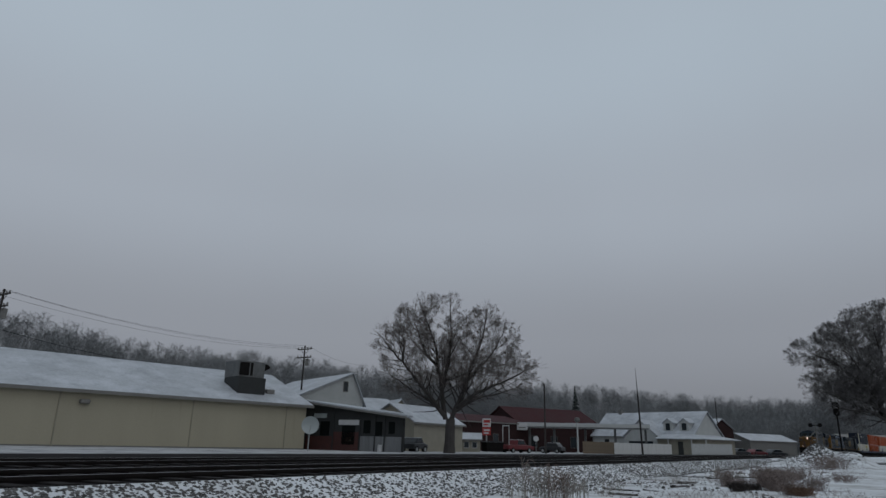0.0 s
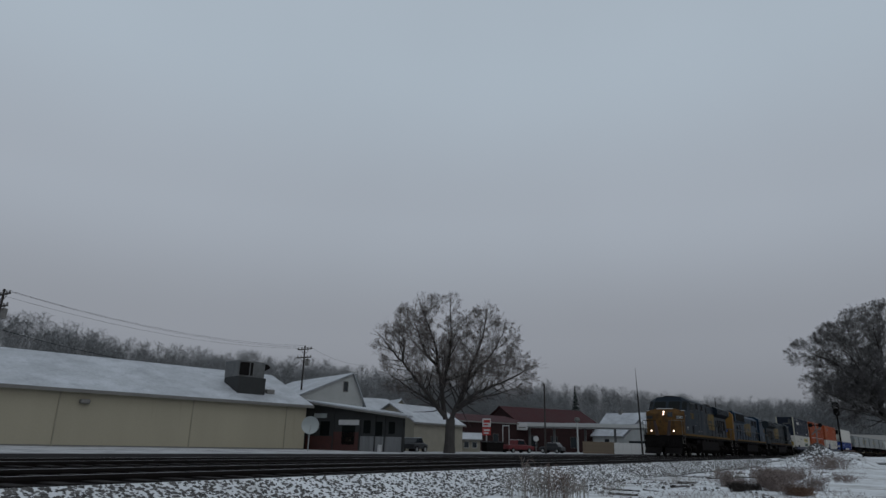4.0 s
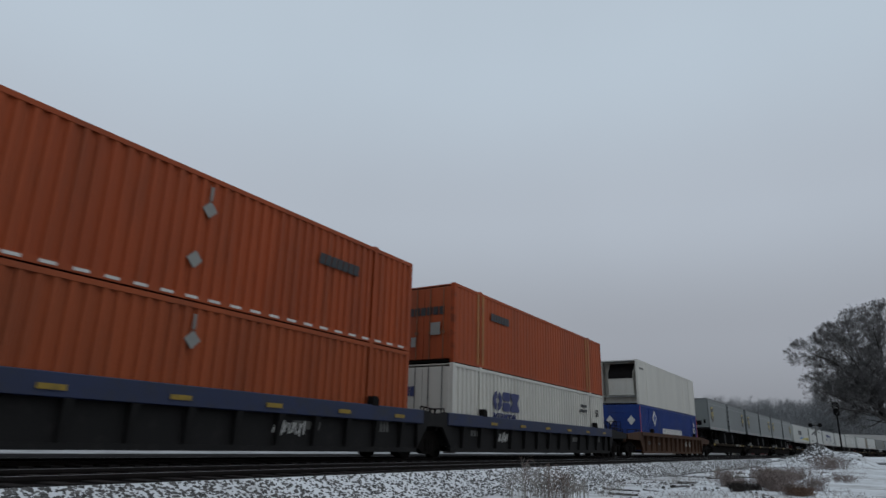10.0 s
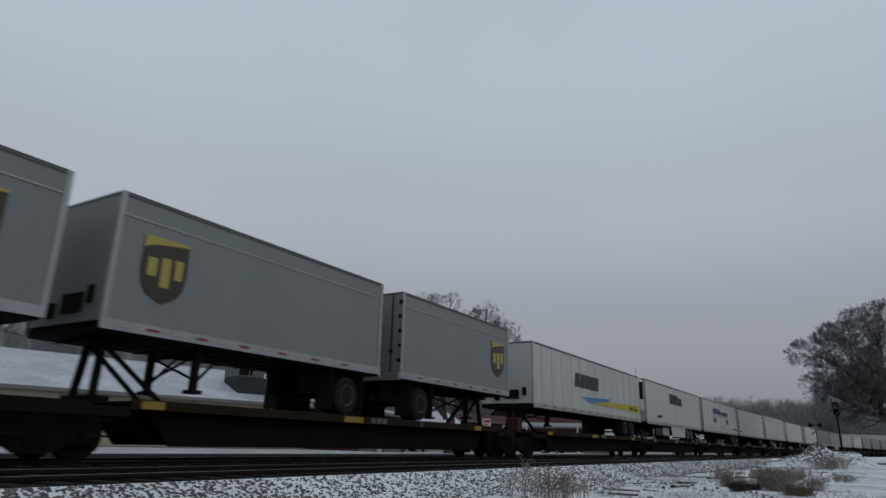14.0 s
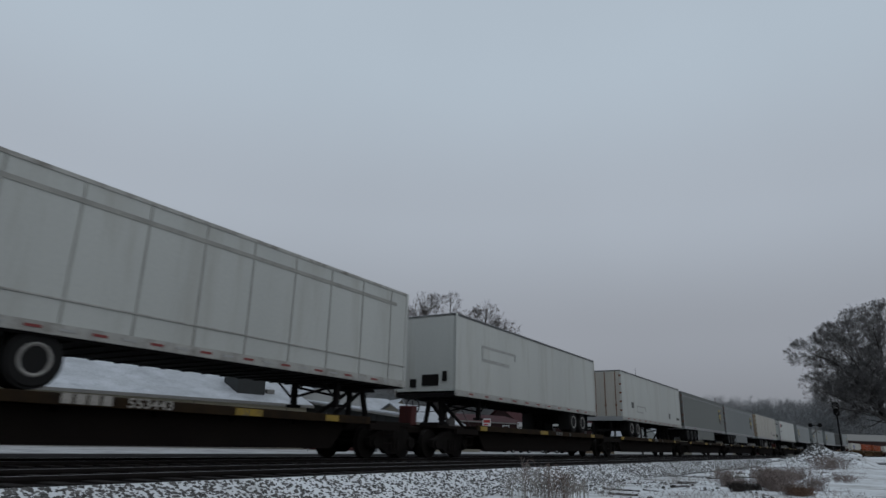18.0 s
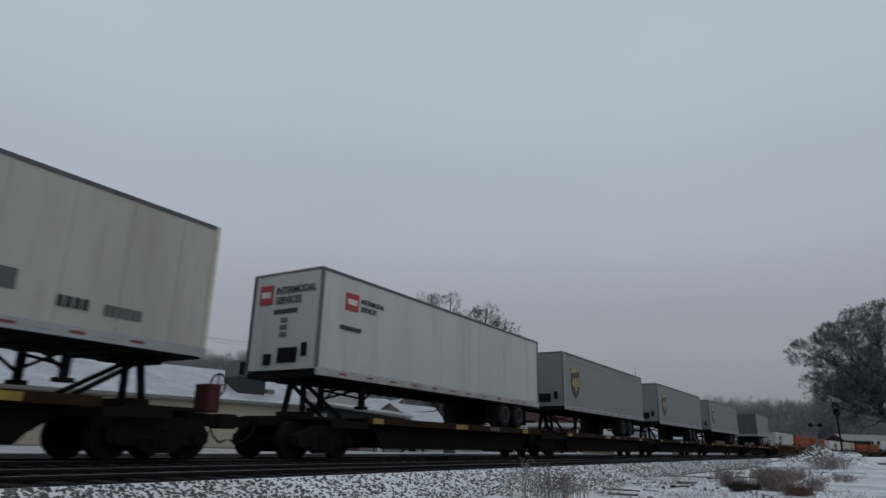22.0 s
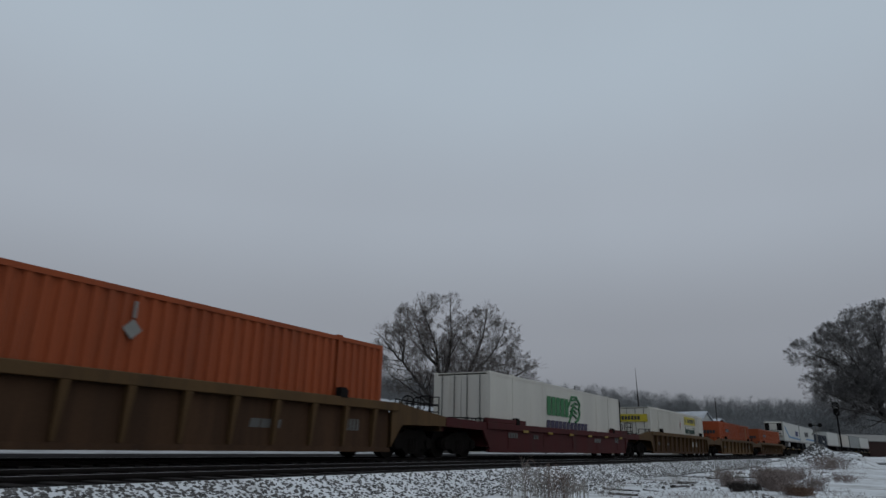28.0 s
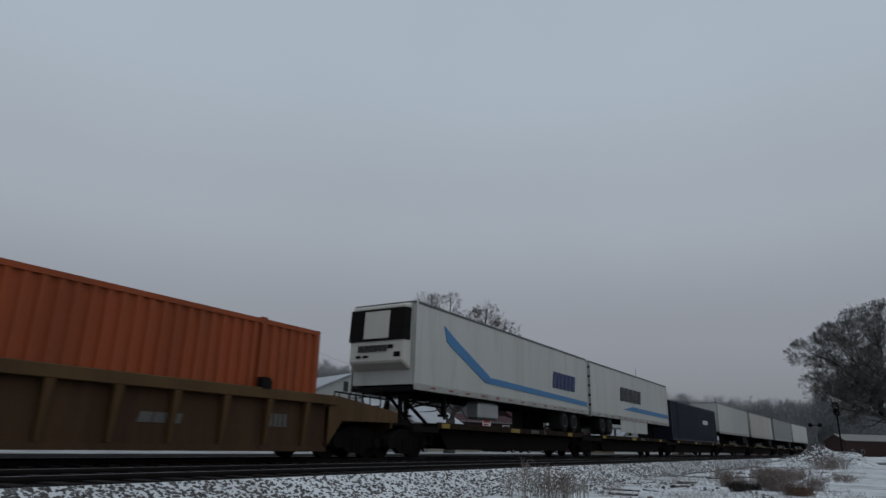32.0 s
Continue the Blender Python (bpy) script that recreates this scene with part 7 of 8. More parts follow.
    for x, yy, z in ((2.22, 0.0, 3.12), (2.3, 0.0, 3.34), (1.66, -0.85, 1.86), (1.66, 0.85, 1.86)):
        bm = bmesh.new()
        cyl(bm, (X(x + 0.02), yy, z), "x", 0.11, 0.14, 14)
        lh = part("lamp_housing", bm, M_STEEL, c)
        bm = bmesh.new()
        cyl(bm, (X(x - 0.06), yy, z), "x", 0.052, 0.03, 14)
        part("headlight", bm, M_LAMP if lit else M_GLASS, lh, "lit white headlight" if lit else "dark headlight")
    bm = bmesh.new()
    RX(bm, [(-W2, 1.56), (W2, 1.56), (W2, 4.3), (1.0, 4.62), (-1.0, 4.62), (-W2, 4.3)], 4.3, 6.2)

    def ring(xs, w, wf, z):
        return [(X(4.3), -w, z), (X(xs[0]), -w, z), (X(xs[1]), -wf, z), (X(xs[1]), wf, z), (X(xs[0]), w, z), (X(4.3), w, z)]
    loft(bm, [ring((2.675, 2.675), W2, 1.1, 1.56), ring((2.675, 2.675), W2, 1.1, 3.41), ring((3.5, 3.1), W2, 1.12, 3.46), ring((4.2, 3.85), W2, 1.08, 4.3), ring((4.28, 4.0), 1.0, 0.9, 4.62)])
    cab = part("cab", bm, paint, c)
    # windscreen on the slope
    bm = bmesh.new()
    for y0, y1 in ((-1.28, -0.12), (0.12, 1.28)):
        y0, y1 = max(y0, -1.0), min(y1, 1.0)
        pts = [(3.2, y0, 3.58), (3.2, y1, 3.58), (3.75, y1, 4.2), (3.75, y0, 4.2)]
        loft(bm, [[(X(x - 0.03), y, z + 0.02) for x, y, z in pts], [(X(x + 0.03), y, z - 0.03) for x, y, z in pts]])
    for s in (-1, 1):
        pts = [(3.28, s * 1.17, 3.58), (3.55, s * 1.47, 3.58), (4.06, s * 1.47, 4.2), (3.83, s * 1.14, 4.2)]
        loft(bm, [[(X(x - 0.025), y + s * 0.012, z + 0.015) for x, y, z in pts], [(X(x + 0.04), y - s * 0.03, z - 0.03) for x, y, z in pts]])
    pieces("windscreen", bm, M_CABGLASS, cab)
    # side windows and doors
    for s in (-1, 1):
        bm = bmesh.new()
        B(bm, 4.66, 5.1, s * 1.505 - 0.006, s * 1.505 + 0.006, 3.58, 4.05)
        B(bm, 5.16, 5.66, s * 1.505 - 0.006, s * 1.505 + 0.006, 3.58, 4.05)
        pieces("side_window", bm, M_CABGLASS, cab)
        bm = bmesh.new()
        for x0, x1, z0, z1 in ((4.62, 5.7, 3.54, 3.58), (4.62, 5.7, 4.05, 4.08), (4.62, 4.66, 3.54, 4.08), (5.1, 5.16, 3.54, 4.08), (5.66, 5.7, 3.54, 4.08)):
            B(bm, x0, x1, s * 1.51 - 0.012, s * 1.51 + 0.012, z0, z1)
        part("window_frame", bm, M_WINTRIM, cab)
        bm = bmesh.new()
        P(bm, [(4.5, 4.14), (6.0, 4.14), (6.0, 4.17), (4.5, 4.17)], min(s * 1.42, s * 1.66), max(s * 1.42, s * 1.66))
        part("sunshade", bm, M_ALU, cab, "snow-dusted sunshade over the window")
        bm = bmesh.new()
        B(bm, 5.0, 5.5, s * 1.505 - 0.004, s * 1.505 + 0.004, 1.8, 2.35)
        part("vent_panel", bm, M_STEEL, cab)
    if number:
        lettering("road_number", number, 0.6, M_EMB, c, on_side(4.6 if not flip else 18.95, 2.93 if kind == "wide" else 2.8, -1.507), 0.004)
    for x, z, w in ((3.35, 2.05, 0.15), (2.95, 3.05, 0.1), (6.2, 2.4, 0.1), (7.3, 1.95, 0.08), (7.9, 1.95, 0.08), (10.2, 2.2, 0.08)):
        bm = bmesh.new()
        B(bm, x, x + w, -1.512, -1.504, z, z + (0.2 if x == 3.35 else 0.07))
        part("decal", bm, M_WMARK, c, "small white safety decal")
    # hood
    hw = 1.12 if kind == "wide" else 1.28
    if kind == "wide":
        bm = bmesh.new()
        flush = -W2 if not flip else -hw
        other = W2 if flip else hw
        RX(bm, [(flush, 1.56), (other, 1.56), (other, 4.3), (0.9, 4.6), (-0.9, 4.6), (flush, 4.3)], 6.2, 10.9)
        part("equipment_cabinet", bm, paint, c)
        bm = bmesh.new()
        RX(bm, [(-hw, 1.56), (hw, 1.56), (hw, 4.3), (0.6, 4.52), (-0.6, 4.52), (-hw, 4.3)], 10.9, 15.6)
        part("hood", bm, paint, c)
        bm = bmesh.new()
        RX(bm, [(-hw, 1.56), (hw, 1.56), (hw, 3.55), (W2, 3.85), (W2, 4.3), (1.2, 4.48), (-1.2, 4.48), (-W2, 4.3), (-W2, 3.85), (-hw, 3.55)], 15.6, 21.3)
        part("radiator_hood", bm, paint, c)
        face = -W2 if not flip else -hw
        for x0, x1, z0, z1 in ((6.55, 7.35, 3.75, 4.18), (8.45, 9.2, 3.75, 4.18), (10.2, 10.7, 3.6, 4.05)):
            bm = bmesh.new()
            B(bm, x0, x1, face - 0.012, face + 0.02, z0, z1)
            gp = part("intake_grille", bm, M_STEEL, c)
            bm = bmesh.new()
            for q0, q1, r0, r1 in ((x0 - 0.05, x0, z0, z1), (x1, x1 + 0.05, z0, z1), (x0 - 0.05, x1 + 0.05, z0 - 0.05, z0)):
                B(bm, q0, q1, face - 0.02, face + 0.02, r0, r1)
            part("grille_frame", bm, M_WINTRIM, gp)
        for x0, x1, z0, z1 in ((17.0, 17.6, 2.1, 3.3), (17.9, 18.4, 2.1, 3.3), (18.7, 19.2, 2.1, 3.3), (19.6, 20.6, 2.4, 3.3), (16.2, 16.6, 2.7, 3.2), (16.0, 21.0, 3.62, 3.66)):
            bm = bmesh.new()
            B(bm, x0, x1, -hw - 0.012, -hw + 0.02, z0, z1)
            part("intake_grille", bm, M_STEEL, c)
        for i in range(18):
            x = 16.0 + i * 0.28
            bm = bmesh.new()
            B(bm, x, x + 0.05, -W2 - 0.008, -W2 + 0.02, 3.9, 4.28)
            part("radiator_slat", bm, M_STEEL, c)
        for x in (7.4, 8.4, 10.4, 12.6, 13.6, 14.6):
            bm = bmesh.new()
            B(bm, x, x + 0.03, (face if x < 10.9 else -hw) - 0.008, (face if x < 10.9 else -hw) + 0.02, 1.75, 3.9)
            part("panel_seam", bm, M_STEEL, c)
        for x, z in ((6.7, 2.6), (7.9, 2.9), (9.4, 2.7), (9.9, 3.3), (10.9, 2.9), (16.7, 2.9), (18.55, 2.6), (19.4, 2.9)):
            bm = bmesh.new()
            B(bm, x, x + 0.06, (face if x < 10.9 else -hw) - 0.03, (face if x < 10.9 else -hw) + 0.01, z, z + 0.16)
            part("latch", bm, M_HANDRAIL, c)
        bm = bmesh.new()
        RX(bm, [(-1.0, 4.4), (1.0, 4.4), (0.8, 4.64), (-0.8, 4.64)], 13.9, 15.62)
        B(bm, 12.4, 13.6, -0.5, 0.5, 4.5, 4.6)
        B(bm, 14.3, 14.9, -0.35, 0.35, 4.5, 4.64)
        for i in range(3):
            cyl(bm, (X(11.9 + i * 0.18), -0.3 + 0.2 * i, 4.56), "x", 0.05, 0.3, 8)
        part("exhaust_stack", bm, M_STEEL, c)
        bar_x = (11.0, 21.5) if not flip else (6.3, 21.5)
        mark_x, mark_z, mark_y = 11.72 if not flip else 11.5, 2.3, -hw
    else:
        bm = bmesh.new()
        RX(bm, [(-hw, 1.56), (hw, 1.56), (hw, 4.12), (0.9, 4.42), (-0.9, 4.42), (-hw, 4.12)], 6.2, 15.05)
        part("hood", bm, paint, c)
        bm = bmesh.new()
        RX(bm, [(-hw, 1.56), (hw, 1.56), (hw, 3.35), (W2 - 0.06, 3.62), (W2 - 0.06, 4.4), (1.2, 4.6), (-1.2, 4.6), (-W2 + 0.06, 4.4), (-W2 + 0.06, 3.62), (-hw, 3.4)], 15.05, 20.6)
        part("radiator_hood", bm, paint, c)
        bm = bmesh.new()
        RX(bm, [(-hw, 1.56), (hw, 1.56), (hw, 4.12), (0.9, 4.42), (-0.9, 4.42), (-hw, 4.12)], 20.6, 20.72)
        part("hood_tail", bm, paint, c)
        for x0 in (15.6, 16.8, 18.0, 19.2):
            bm = bmesh.new()
            B(bm, x0 - 0.3, x0 + 0.87, -W2 + 0.046, -W2 + 0.12, 3.63, 4.39)
            part("radiator_grille", bm, M_STEEL, c)
        for x0, x1, z0, z1 in ((8.6, 10.3, 3.45, 4.02), (7.0, 8.2, 3.3, 4.0), (17.2, 17.75, 2.1, 3.25), (6.9, 7.6, 1.9, 3.0), (18.6, 19.3, 2.6, 3.1)):
            bm = bmesh.new()
            B(bm, x0, x1, -hw - 0.012, -hw + 0.02, z0, z1)
            part("intake_grille", bm, M_STEEL, c)
        for x, z in ((15.5, 2.5), (16.3, 2.2), (16.9, 2.8), (18.1, 2.4), (19.7, 2.7), (20.3, 2.3), (11.2, 3.6), (13.0, 3.8)):
            bm = bmesh.new()
            B(bm, x, x + 0.07, -hw - 0.03, -hw + 0.01, z, z + 0.16)
            part("latch", bm, M_HANDRAIL, c)
        bm = bmesh.new()
        RX(bm, [(-1.3, 1.56), (1.3, 1.56), (1.3, 4.2), (0.95, 4.5), (-0.95, 4.5), (-1.3, 4.2)], 20.72, 21.35)
        part("hood_end", bm, M_LOCOYEL, c, "yellow hood end with dark stripe")
        bm = bmesh.new()
        B(bm, 21.34, 21.37, -0.75, 0.75, 2.4, 2.75)
        part("end_stripe", bm, M_BLUEMK, c)
        for x in list(np.linspace(10.6, 15.0, 6)) + [15.9, 16.6, 18.3, 19.5]:
            bm = bmesh.new()
            B(bm, x, x + 0.03, -hw - 0.008, -hw + 0.02, 1.75, 3.9 if x < 15.02 else 3.3)
            part("panel_seam", bm, M_STEEL, c)
        for x in (12.0, 13.4, 16.4, 18.0, 19.6):
            bm = bmesh.new()
            cyl(bm, (X(x), 0, 4.5 if x < 15 else 4.64), "z", 0.5, 0.14, 16)
            part("roof_fan", bm, M_STEEL, c)
        bar_x = (6.3, 21.3)
        mark_x, mark_z, mark_y = 11.0, 2.15, -hw
    # long emblem: three heavy blocks
    x0 = min(X(mark_x), X(mark_x + 3.85))
    block_emblem(c, x0, mark_z, 3.85, 1.42, mark_y, M_EMB, "large worn yellow block emblem")
    # walkway rails
    for yy in (-1.47, 1.47):
        for x in np.arange(bar_x[0], bar_x[1], 1.55):
            bm = bmesh.new()
            T(bm, (x, yy, 1.6), (x, yy, 2.62), 0.02)
            part("stanchion", bm, M_STEEL, c)
        bm = bmesh.new()
        T(bm, (bar_x[0], yy, 2.62), (bar_x[1], yy, 2.62), 0.02)
        part("handrail", bm, M_HANDRAIL if kind == "narrow" else M_STEEL, c)
    # roof details
    bm = bmesh.new()
    B(bm, 4.2, 5.2, -0.4, 0.4, 4.6, 4.72)
    for i in range(3):
        cyl(bm, (X(5.6 + 0.1 * i), 0.3 - 0.12 * i, 4.72), "x", 0.05, 0.35, 8)
    T(bm, (4.0, 0.5, 4.6), (4.0, 0.5, 4.95), 0.012)
    T(bm, (5.9, -0.5, 4.55), (5.9, -0.5, 4.9), 0.012)
    part("roof_gear", bm, M_STEEL, c, "horns and aerials on the cab roof")
    bm = bmesh.new()
    for i, s in enumerate((-1, 1)):
        B(bm, 2.75, 3.1, s * 1.25 - 0.2, s * 1.25 + 0.2, 3.43, 3.47)
    B(bm, 2.5, 2.95, -0.6, 0.6, 3.57, 3.62)
    part("snow_dusting", bm, M_SNOW, c, "blown snow on the nose and ledges", bevel=0.01)
    return rolling(c, u, 11.3)


M_TANK = mat("sooty_tank_steel", (0.0155, 0.0138, 0.0142), 0.9, 0.0, spec=0.05, vary=0.3, scale=1.5, dirt=(0.02, 0.017, 0.016), dirt_amount=0.2)
M_SILLDK = mat("soot_darkened_sill_paint", (0.075, 0.042, 0.014), 0.8, spec=0.1, vary=0.4, scale=1.5)
M_NOSEYEL = mat("grimy_yellow_nose_paint", (0.12, 0.06, 0.015), 0.65, spec=0.2, vary=0.35, scale=1.3, dirt=(0.035, 0.022, 0.012), dirt_amount=0.4)
M_EMB = mat("worn_yellow_emblem_paint", (0.15, 0.10, 0.026), 0.65, spec=0.2, vary=0.35, scale=2.0, dirt=(0.05, 0.04, 0.02), dirt_amount=0.35)
M_POSTBR = mat("dull_brown_post_paint", (0.05, 0.028, 0.024), 0.7, vary=0.3)
M_GRIMYNOSE = mat("grimy_grey_nose_paint", (0.022, 0.022, 0.021), 0.7, vary=0.3)
locomotive(-66.0, "dark blue and yellow diesel locomotive with lit headlights", M_LOCOBLUE, "wide", False, "5385", lit=True)
locomotive(-43.3, "bright blue diesel locomotive with yellow hood end, running backwards", M_LOCOBLUE2, "narrow", True, "4779")
locomotive(-20.6, "faded dirty blue diesel locomotive, running backwards", M_LOCOBLUE3, "wide", True, "", nose_paint=M_GRIMYNOSE)

# ---- train: the wells and their boxes ----
DKW = "dark grimy well car with blue top chord carrying stacked containers"
M_CHORD = mat("blue_chord_paint", (0.011, 0.02, 0.062), 0.6, vary=0.3, scale=1.2, dirt=(0.02, 0.02, 0.025), dirt_amount=0.3)
well_car(5.55, 16.15, M_WELLDK, M_CHORD, DKW, "end", "link", 1.47)
well_car(24.3, 16.15, M_WELLDK, M_CHORD, DKW, "link", "link", 1.47, graffiti=10.5)
well_car(43.2, 16.15, M_WELLDK, M_CHORD, DKW, "link", "end", 1.47, graffiti=3.0)
well_car(66.55, 16.15, M_WELLBR, M_WELLBR, "dark red-brown ribbed well car carrying stacked containers", "end", "end", 1.5, marks=None, named=True)

LOW = 0.33
HI = LOW + 2.91
c = container(5.55, HI, M_NAVY, "navy container with cream corner posts, stacked on a white one", post=M_CREAMP, fold=0.022)
bars("name_bar", c, 3.1, 1.82, 1.5, 0.32, M_WMARK, 4, 0.2, -1.312, "white brand bars")
bm = bmesh.new()
for k in range(4):
    a = k * math.pi / 2 + math.pi / 4
    cxx, czz = 5.0 + 0.2 * math.cos(a), 2.0 + 0.2 * math.sin(a)
    prism_y(bm, [(cxx - 0.13, czz), (cxx, czz - 0.13), (cxx + 0.13, czz), (cxx, czz + 0.13)], -1.318, -1.3)
part("emblem", bm, M_WMARK, c, "white emblem of four diamonds")
lettering("notice", "TOP LIFT ONLY", 0.2, M_WMARK, c, on_side(2.2, 0.34, -1.302), 0.006, 0.72)
bars("reporting_mark", c, 2.75, 2.45, 1.2, 0.12, M_WMARK, 8, 0.35, -1.312)
bars("reporting_mark", c, 1.42, 2.45, 0.34, 0.14, M_WMARK, 2, 0.3, -1.302)
bars("reporting_mark", c, 12.6, 0.36, 1.0, 0.12, M_WMARK, 7, 0.35, -1.312)
diamond(c, 8.0, 2.1, 0.2, M_PLACARD, -1.316)
bm = bmesh.new()
for i in range(4):
    bx(bm, -0.02, 0.02, -0.9 + i * 0.1, -0.86 + i * 0.1, 1.5 + 0.1 * i, 2.6)
for i in range(6):
    bx(bm, -0.02, 0.02, 0.2 - i * 0.14, 0.3 - i * 0.14, 1.75, 1.95)
pieces("front_mark", bm, M_DUST, c)


def intermodal_panel(c, x, z, s=1.0):
    bm = bmesh.new()
    bx(bm, x, x + 2.85 * s, -1.322, -1.3, z, z + 0.46 * s)
    p = part("name_panel", bm, M_SIGNYEL, c, "bright yellow name panel")
    bm = bmesh.new()
    for i in range(6):
        bx(bm, x + (0.75 + i * 0.27) * s, x + (0.96 + i * 0.27) * s, -1.328, -1.32, z + 0.12 * s, z + 0.34 * s)
    for dx in (0.1, 2.45):
        prism_y(bm, [(x + dx * s, z + 0.34 * s), (x + (dx + 0.15) * s, z + 0.38 * s), (x + (dx + 0.33) * s, z + 0.12 * s), (x + (dx + 0.2) * s, z + 0.09 * s)], -1.328, -1.32)
    pieces("name_bar", bm, M_BLKMARK, p)
    lettering("word", "Intermodal", 0.52 * s, M_DKGREEN, c, on_side(x + 0.1 * s, z - 0.5 * s, -1.312), 0.012, 1.05)


c = container(5.55, LOW, M_WHITE, "white ribbed container with a yellow name panel, under a navy one", post=M_WHITE)
intermodal_panel(c, 9.55, 2.0, 1.26)
bars("reporting_mark", c, 2.2, 1.9, 1.1, 0.14, M_DUST, 8, 0.3, -1.312)
bars("reporting_mark", c, 5.6, 2.3, 1.2, 0.16, M_DUST, 8, 0.3, -1.312)
bm = bmesh.new()
bx(bm, -0.05, -0.02, -0.95, 0.9, 1.3, 1.95)
part("name_panel", bm, M_YEL, c, "faded yellow end panel")

o1 = container(24.3, HI, M_ORANGE, "orange ribbed container stacked on another orange one")
orange_marks(o1, mid=True, side=False)
diamond(o1, 7.78, 0.9, 0.2, M_PLACARD, -1.316)
bars("name_block", o1, 11.65, 1.8, 1.7, 0.3, M_BLKMARK, 7, 0.12, -1.318, "dark brown lettering blocks", 0.04)
boxes("reflective_tape", M_WMARK, o1, [(0.5 + i * 0.6, 0.8 + i * 0.6, -1.302, -1.294, 0.06, 0.12) for i in range(26)])
o2 = container(24.3, LOW, M_ORANGE2, "faded orange ribbed container in a well car")
orange_marks(o2, mid=True, side=False)
bars("name_block", o2, 2.4, 1.5, 1.4, 0.3, M_BLKMARK, 7, 0.12, -1.318, "dark brown lettering blocks", 0.04)
o3 = container(43.2, HI, M_ORANGE, "smooth-sided orange container stacked on a white one", fold=0.022, doors=True, post=M_RUSTEDGE)
orange_marks(o3, mid=False)
boxes("placard", M_PLACARD, o3, [(-0.085, -0.07, -0.75, -0.35, 1.0, 1.45), (-0.085, -0.07, 0.3, 0.5, 0.6, 0.95)], "white paper placard")
bm = bmesh.new()
for x in (1.72, 2.1, 13.62, 13.98):
    bx(bm, x, x + 0.16, -1.304, -1.29, 0.1, 2.8)
part("rust_streak", bm, mat("ochre_repaired_strip", (0.30, 0.12, 0.03), 0.65, vary=0.35, scale=1.5), o3, "paler ochre vertical strips")
c = container(43.2, LOW, M_WHITE, "white ribbed container with dark block emblem", doors=True)
block_emblem(c, 3.0, 1.42, 2.3, 0.74, -1.31, M_NAVYMK, "dark blue block emblem")
lettering("word", "INTERMODAL", 0.36, M_NAVYMK, c, on_side(3.0, 1.08, -1.312), 0.012, 0.92)
boxes("emblem", M_NAVYMK, c, [(-0.03, -0.012, 0.98 - i * 0.24 - 0.2, 0.98 - i * 0.24, 1.75, 2.1) for i in range(3)], "dark blue block emblem")
lettering("length_mark", "53", 0.5, M_BLKMARK, c, on_side(14.8, 1.72, -1.306), 0.01)
bars("reporting_mark", c, 12.6, 2.1, 0.9, 0.14, M_BLKMARK, 6, 0.3, -1.316)
bars("reporting_mark", c, 12.4, 1.85, 1.1, 0.14, M_BLKMARK, 7, 0.3, -1.316)
c = container(66.55, HI, M_WHITE, "white refrigerated container with open end frame, on a blue one", ribbed=False, reefer=True, frame_paint=M_WHITE)
bars("reporting_mark", c, 0.4, 2.3, 0.9, 0.1, M_DUST, 7, 0.3, -1.31)
c = container(66.55, LOW, M_BLUE, "blue ribbed container with white brand bars", doors=False)
bars("name_bar", c, 5.15, 1.0, 5.5, 0.55, M_WMARK, 14, 0.2, -1.318, "white brand bars")
diamond(c, 3.2, 2.15, 0.5, M_WMARK, -1.318, "white diamond emblem")
diamond(c, 3.2, 2.15, 0.3, M_BLUEMK, -1.33, "blue diamond")
lettering("length_mark", "53", 0.42, M_WMARK, c, on_side(14.8, 2.0, -1.306), 0.01)
bm = bmesh.new()
bx(bm, 14.72, 15.34, -1.306, -1.29, 1.48, 1.86)
p = part("height_plate", bm, M_WMARK, c, "white plate with black figures")
lettering("height_mark", "110", 0.32, M_BLKMARK, p, on_side(14.77, 1.56, -1.312), 0.006, 0.9)
bm = bmesh.new()
bx(bm, 16.0, 16.16, -1.3, -1.28, 0.1, 2.8)
bx(bm, -0.01, 0.06, -1.302, -1.28, 0.1, 2.8)
pieces("red_edge", bm, M_RED, c)
for yy in (-0.7, 0.7):
    bm = bmesh.new()
    loft(bm, [[(-0.05, yy - 0.25, 1.9), (-0.05, yy, 1.6), (-0.05, yy + 0.25, 1.9), (-0.05, yy, 2.2)], [(-0.01, yy - 0.25, 1.9), (-0.01, yy, 1.6), (-0.01, yy + 0.25, 1.9), (-0.01, yy, 2.2)]])
    part("emblem", bm, M_WMARK, c, "white diamond emblem")

# second block of wells, near the end of the clip
TAN = "yellow-brown ribbed well car with a single container"
well_car(414.95, 16.15, M_WELLTAN, M_WELLTAN, TAN, "end", "link", 1.6, marks=None)
well_car(434.1, 16.15, M_WELLTAN, M_WELLTAN, TAN, "link", "link", 1.6, ribs=9, marks=None)
well_car(453.15, 16.15, M_WELLTAN, M_WELLTAN, TAN, "link", "end", 1.6, marks=None)
well_car(476.25, 16.15, M_WELLRED, M_WELLRED, "dark red smooth-sided well car with a white container", "end", "end", 1.27, sheet="plain", raised=2.75)
well_car(499.15, 16.15, M_WELLTAN, M_WELLTAN, TAN, "end", "end", 1.6, marks=None, named=True)
well_car(522.3, 16.15, M_WELLTAN, M_WELLTAN, TAN, "end", "end", 1.6, ribs=9, marks=None)
well_car(545.2, 16.15, M_WELLTAN, M_WELLTAN, TAN, "end", "end", 1.6, marks=None)
c = container(414.95, LOW, M_WHITE, "white container with blue block emblem in a tan well car", doors=True)
block_emblem(c, 2.5, 1.75, 2.3, 0.68, -1.31, M_BLUEMK, "blue block emblem")
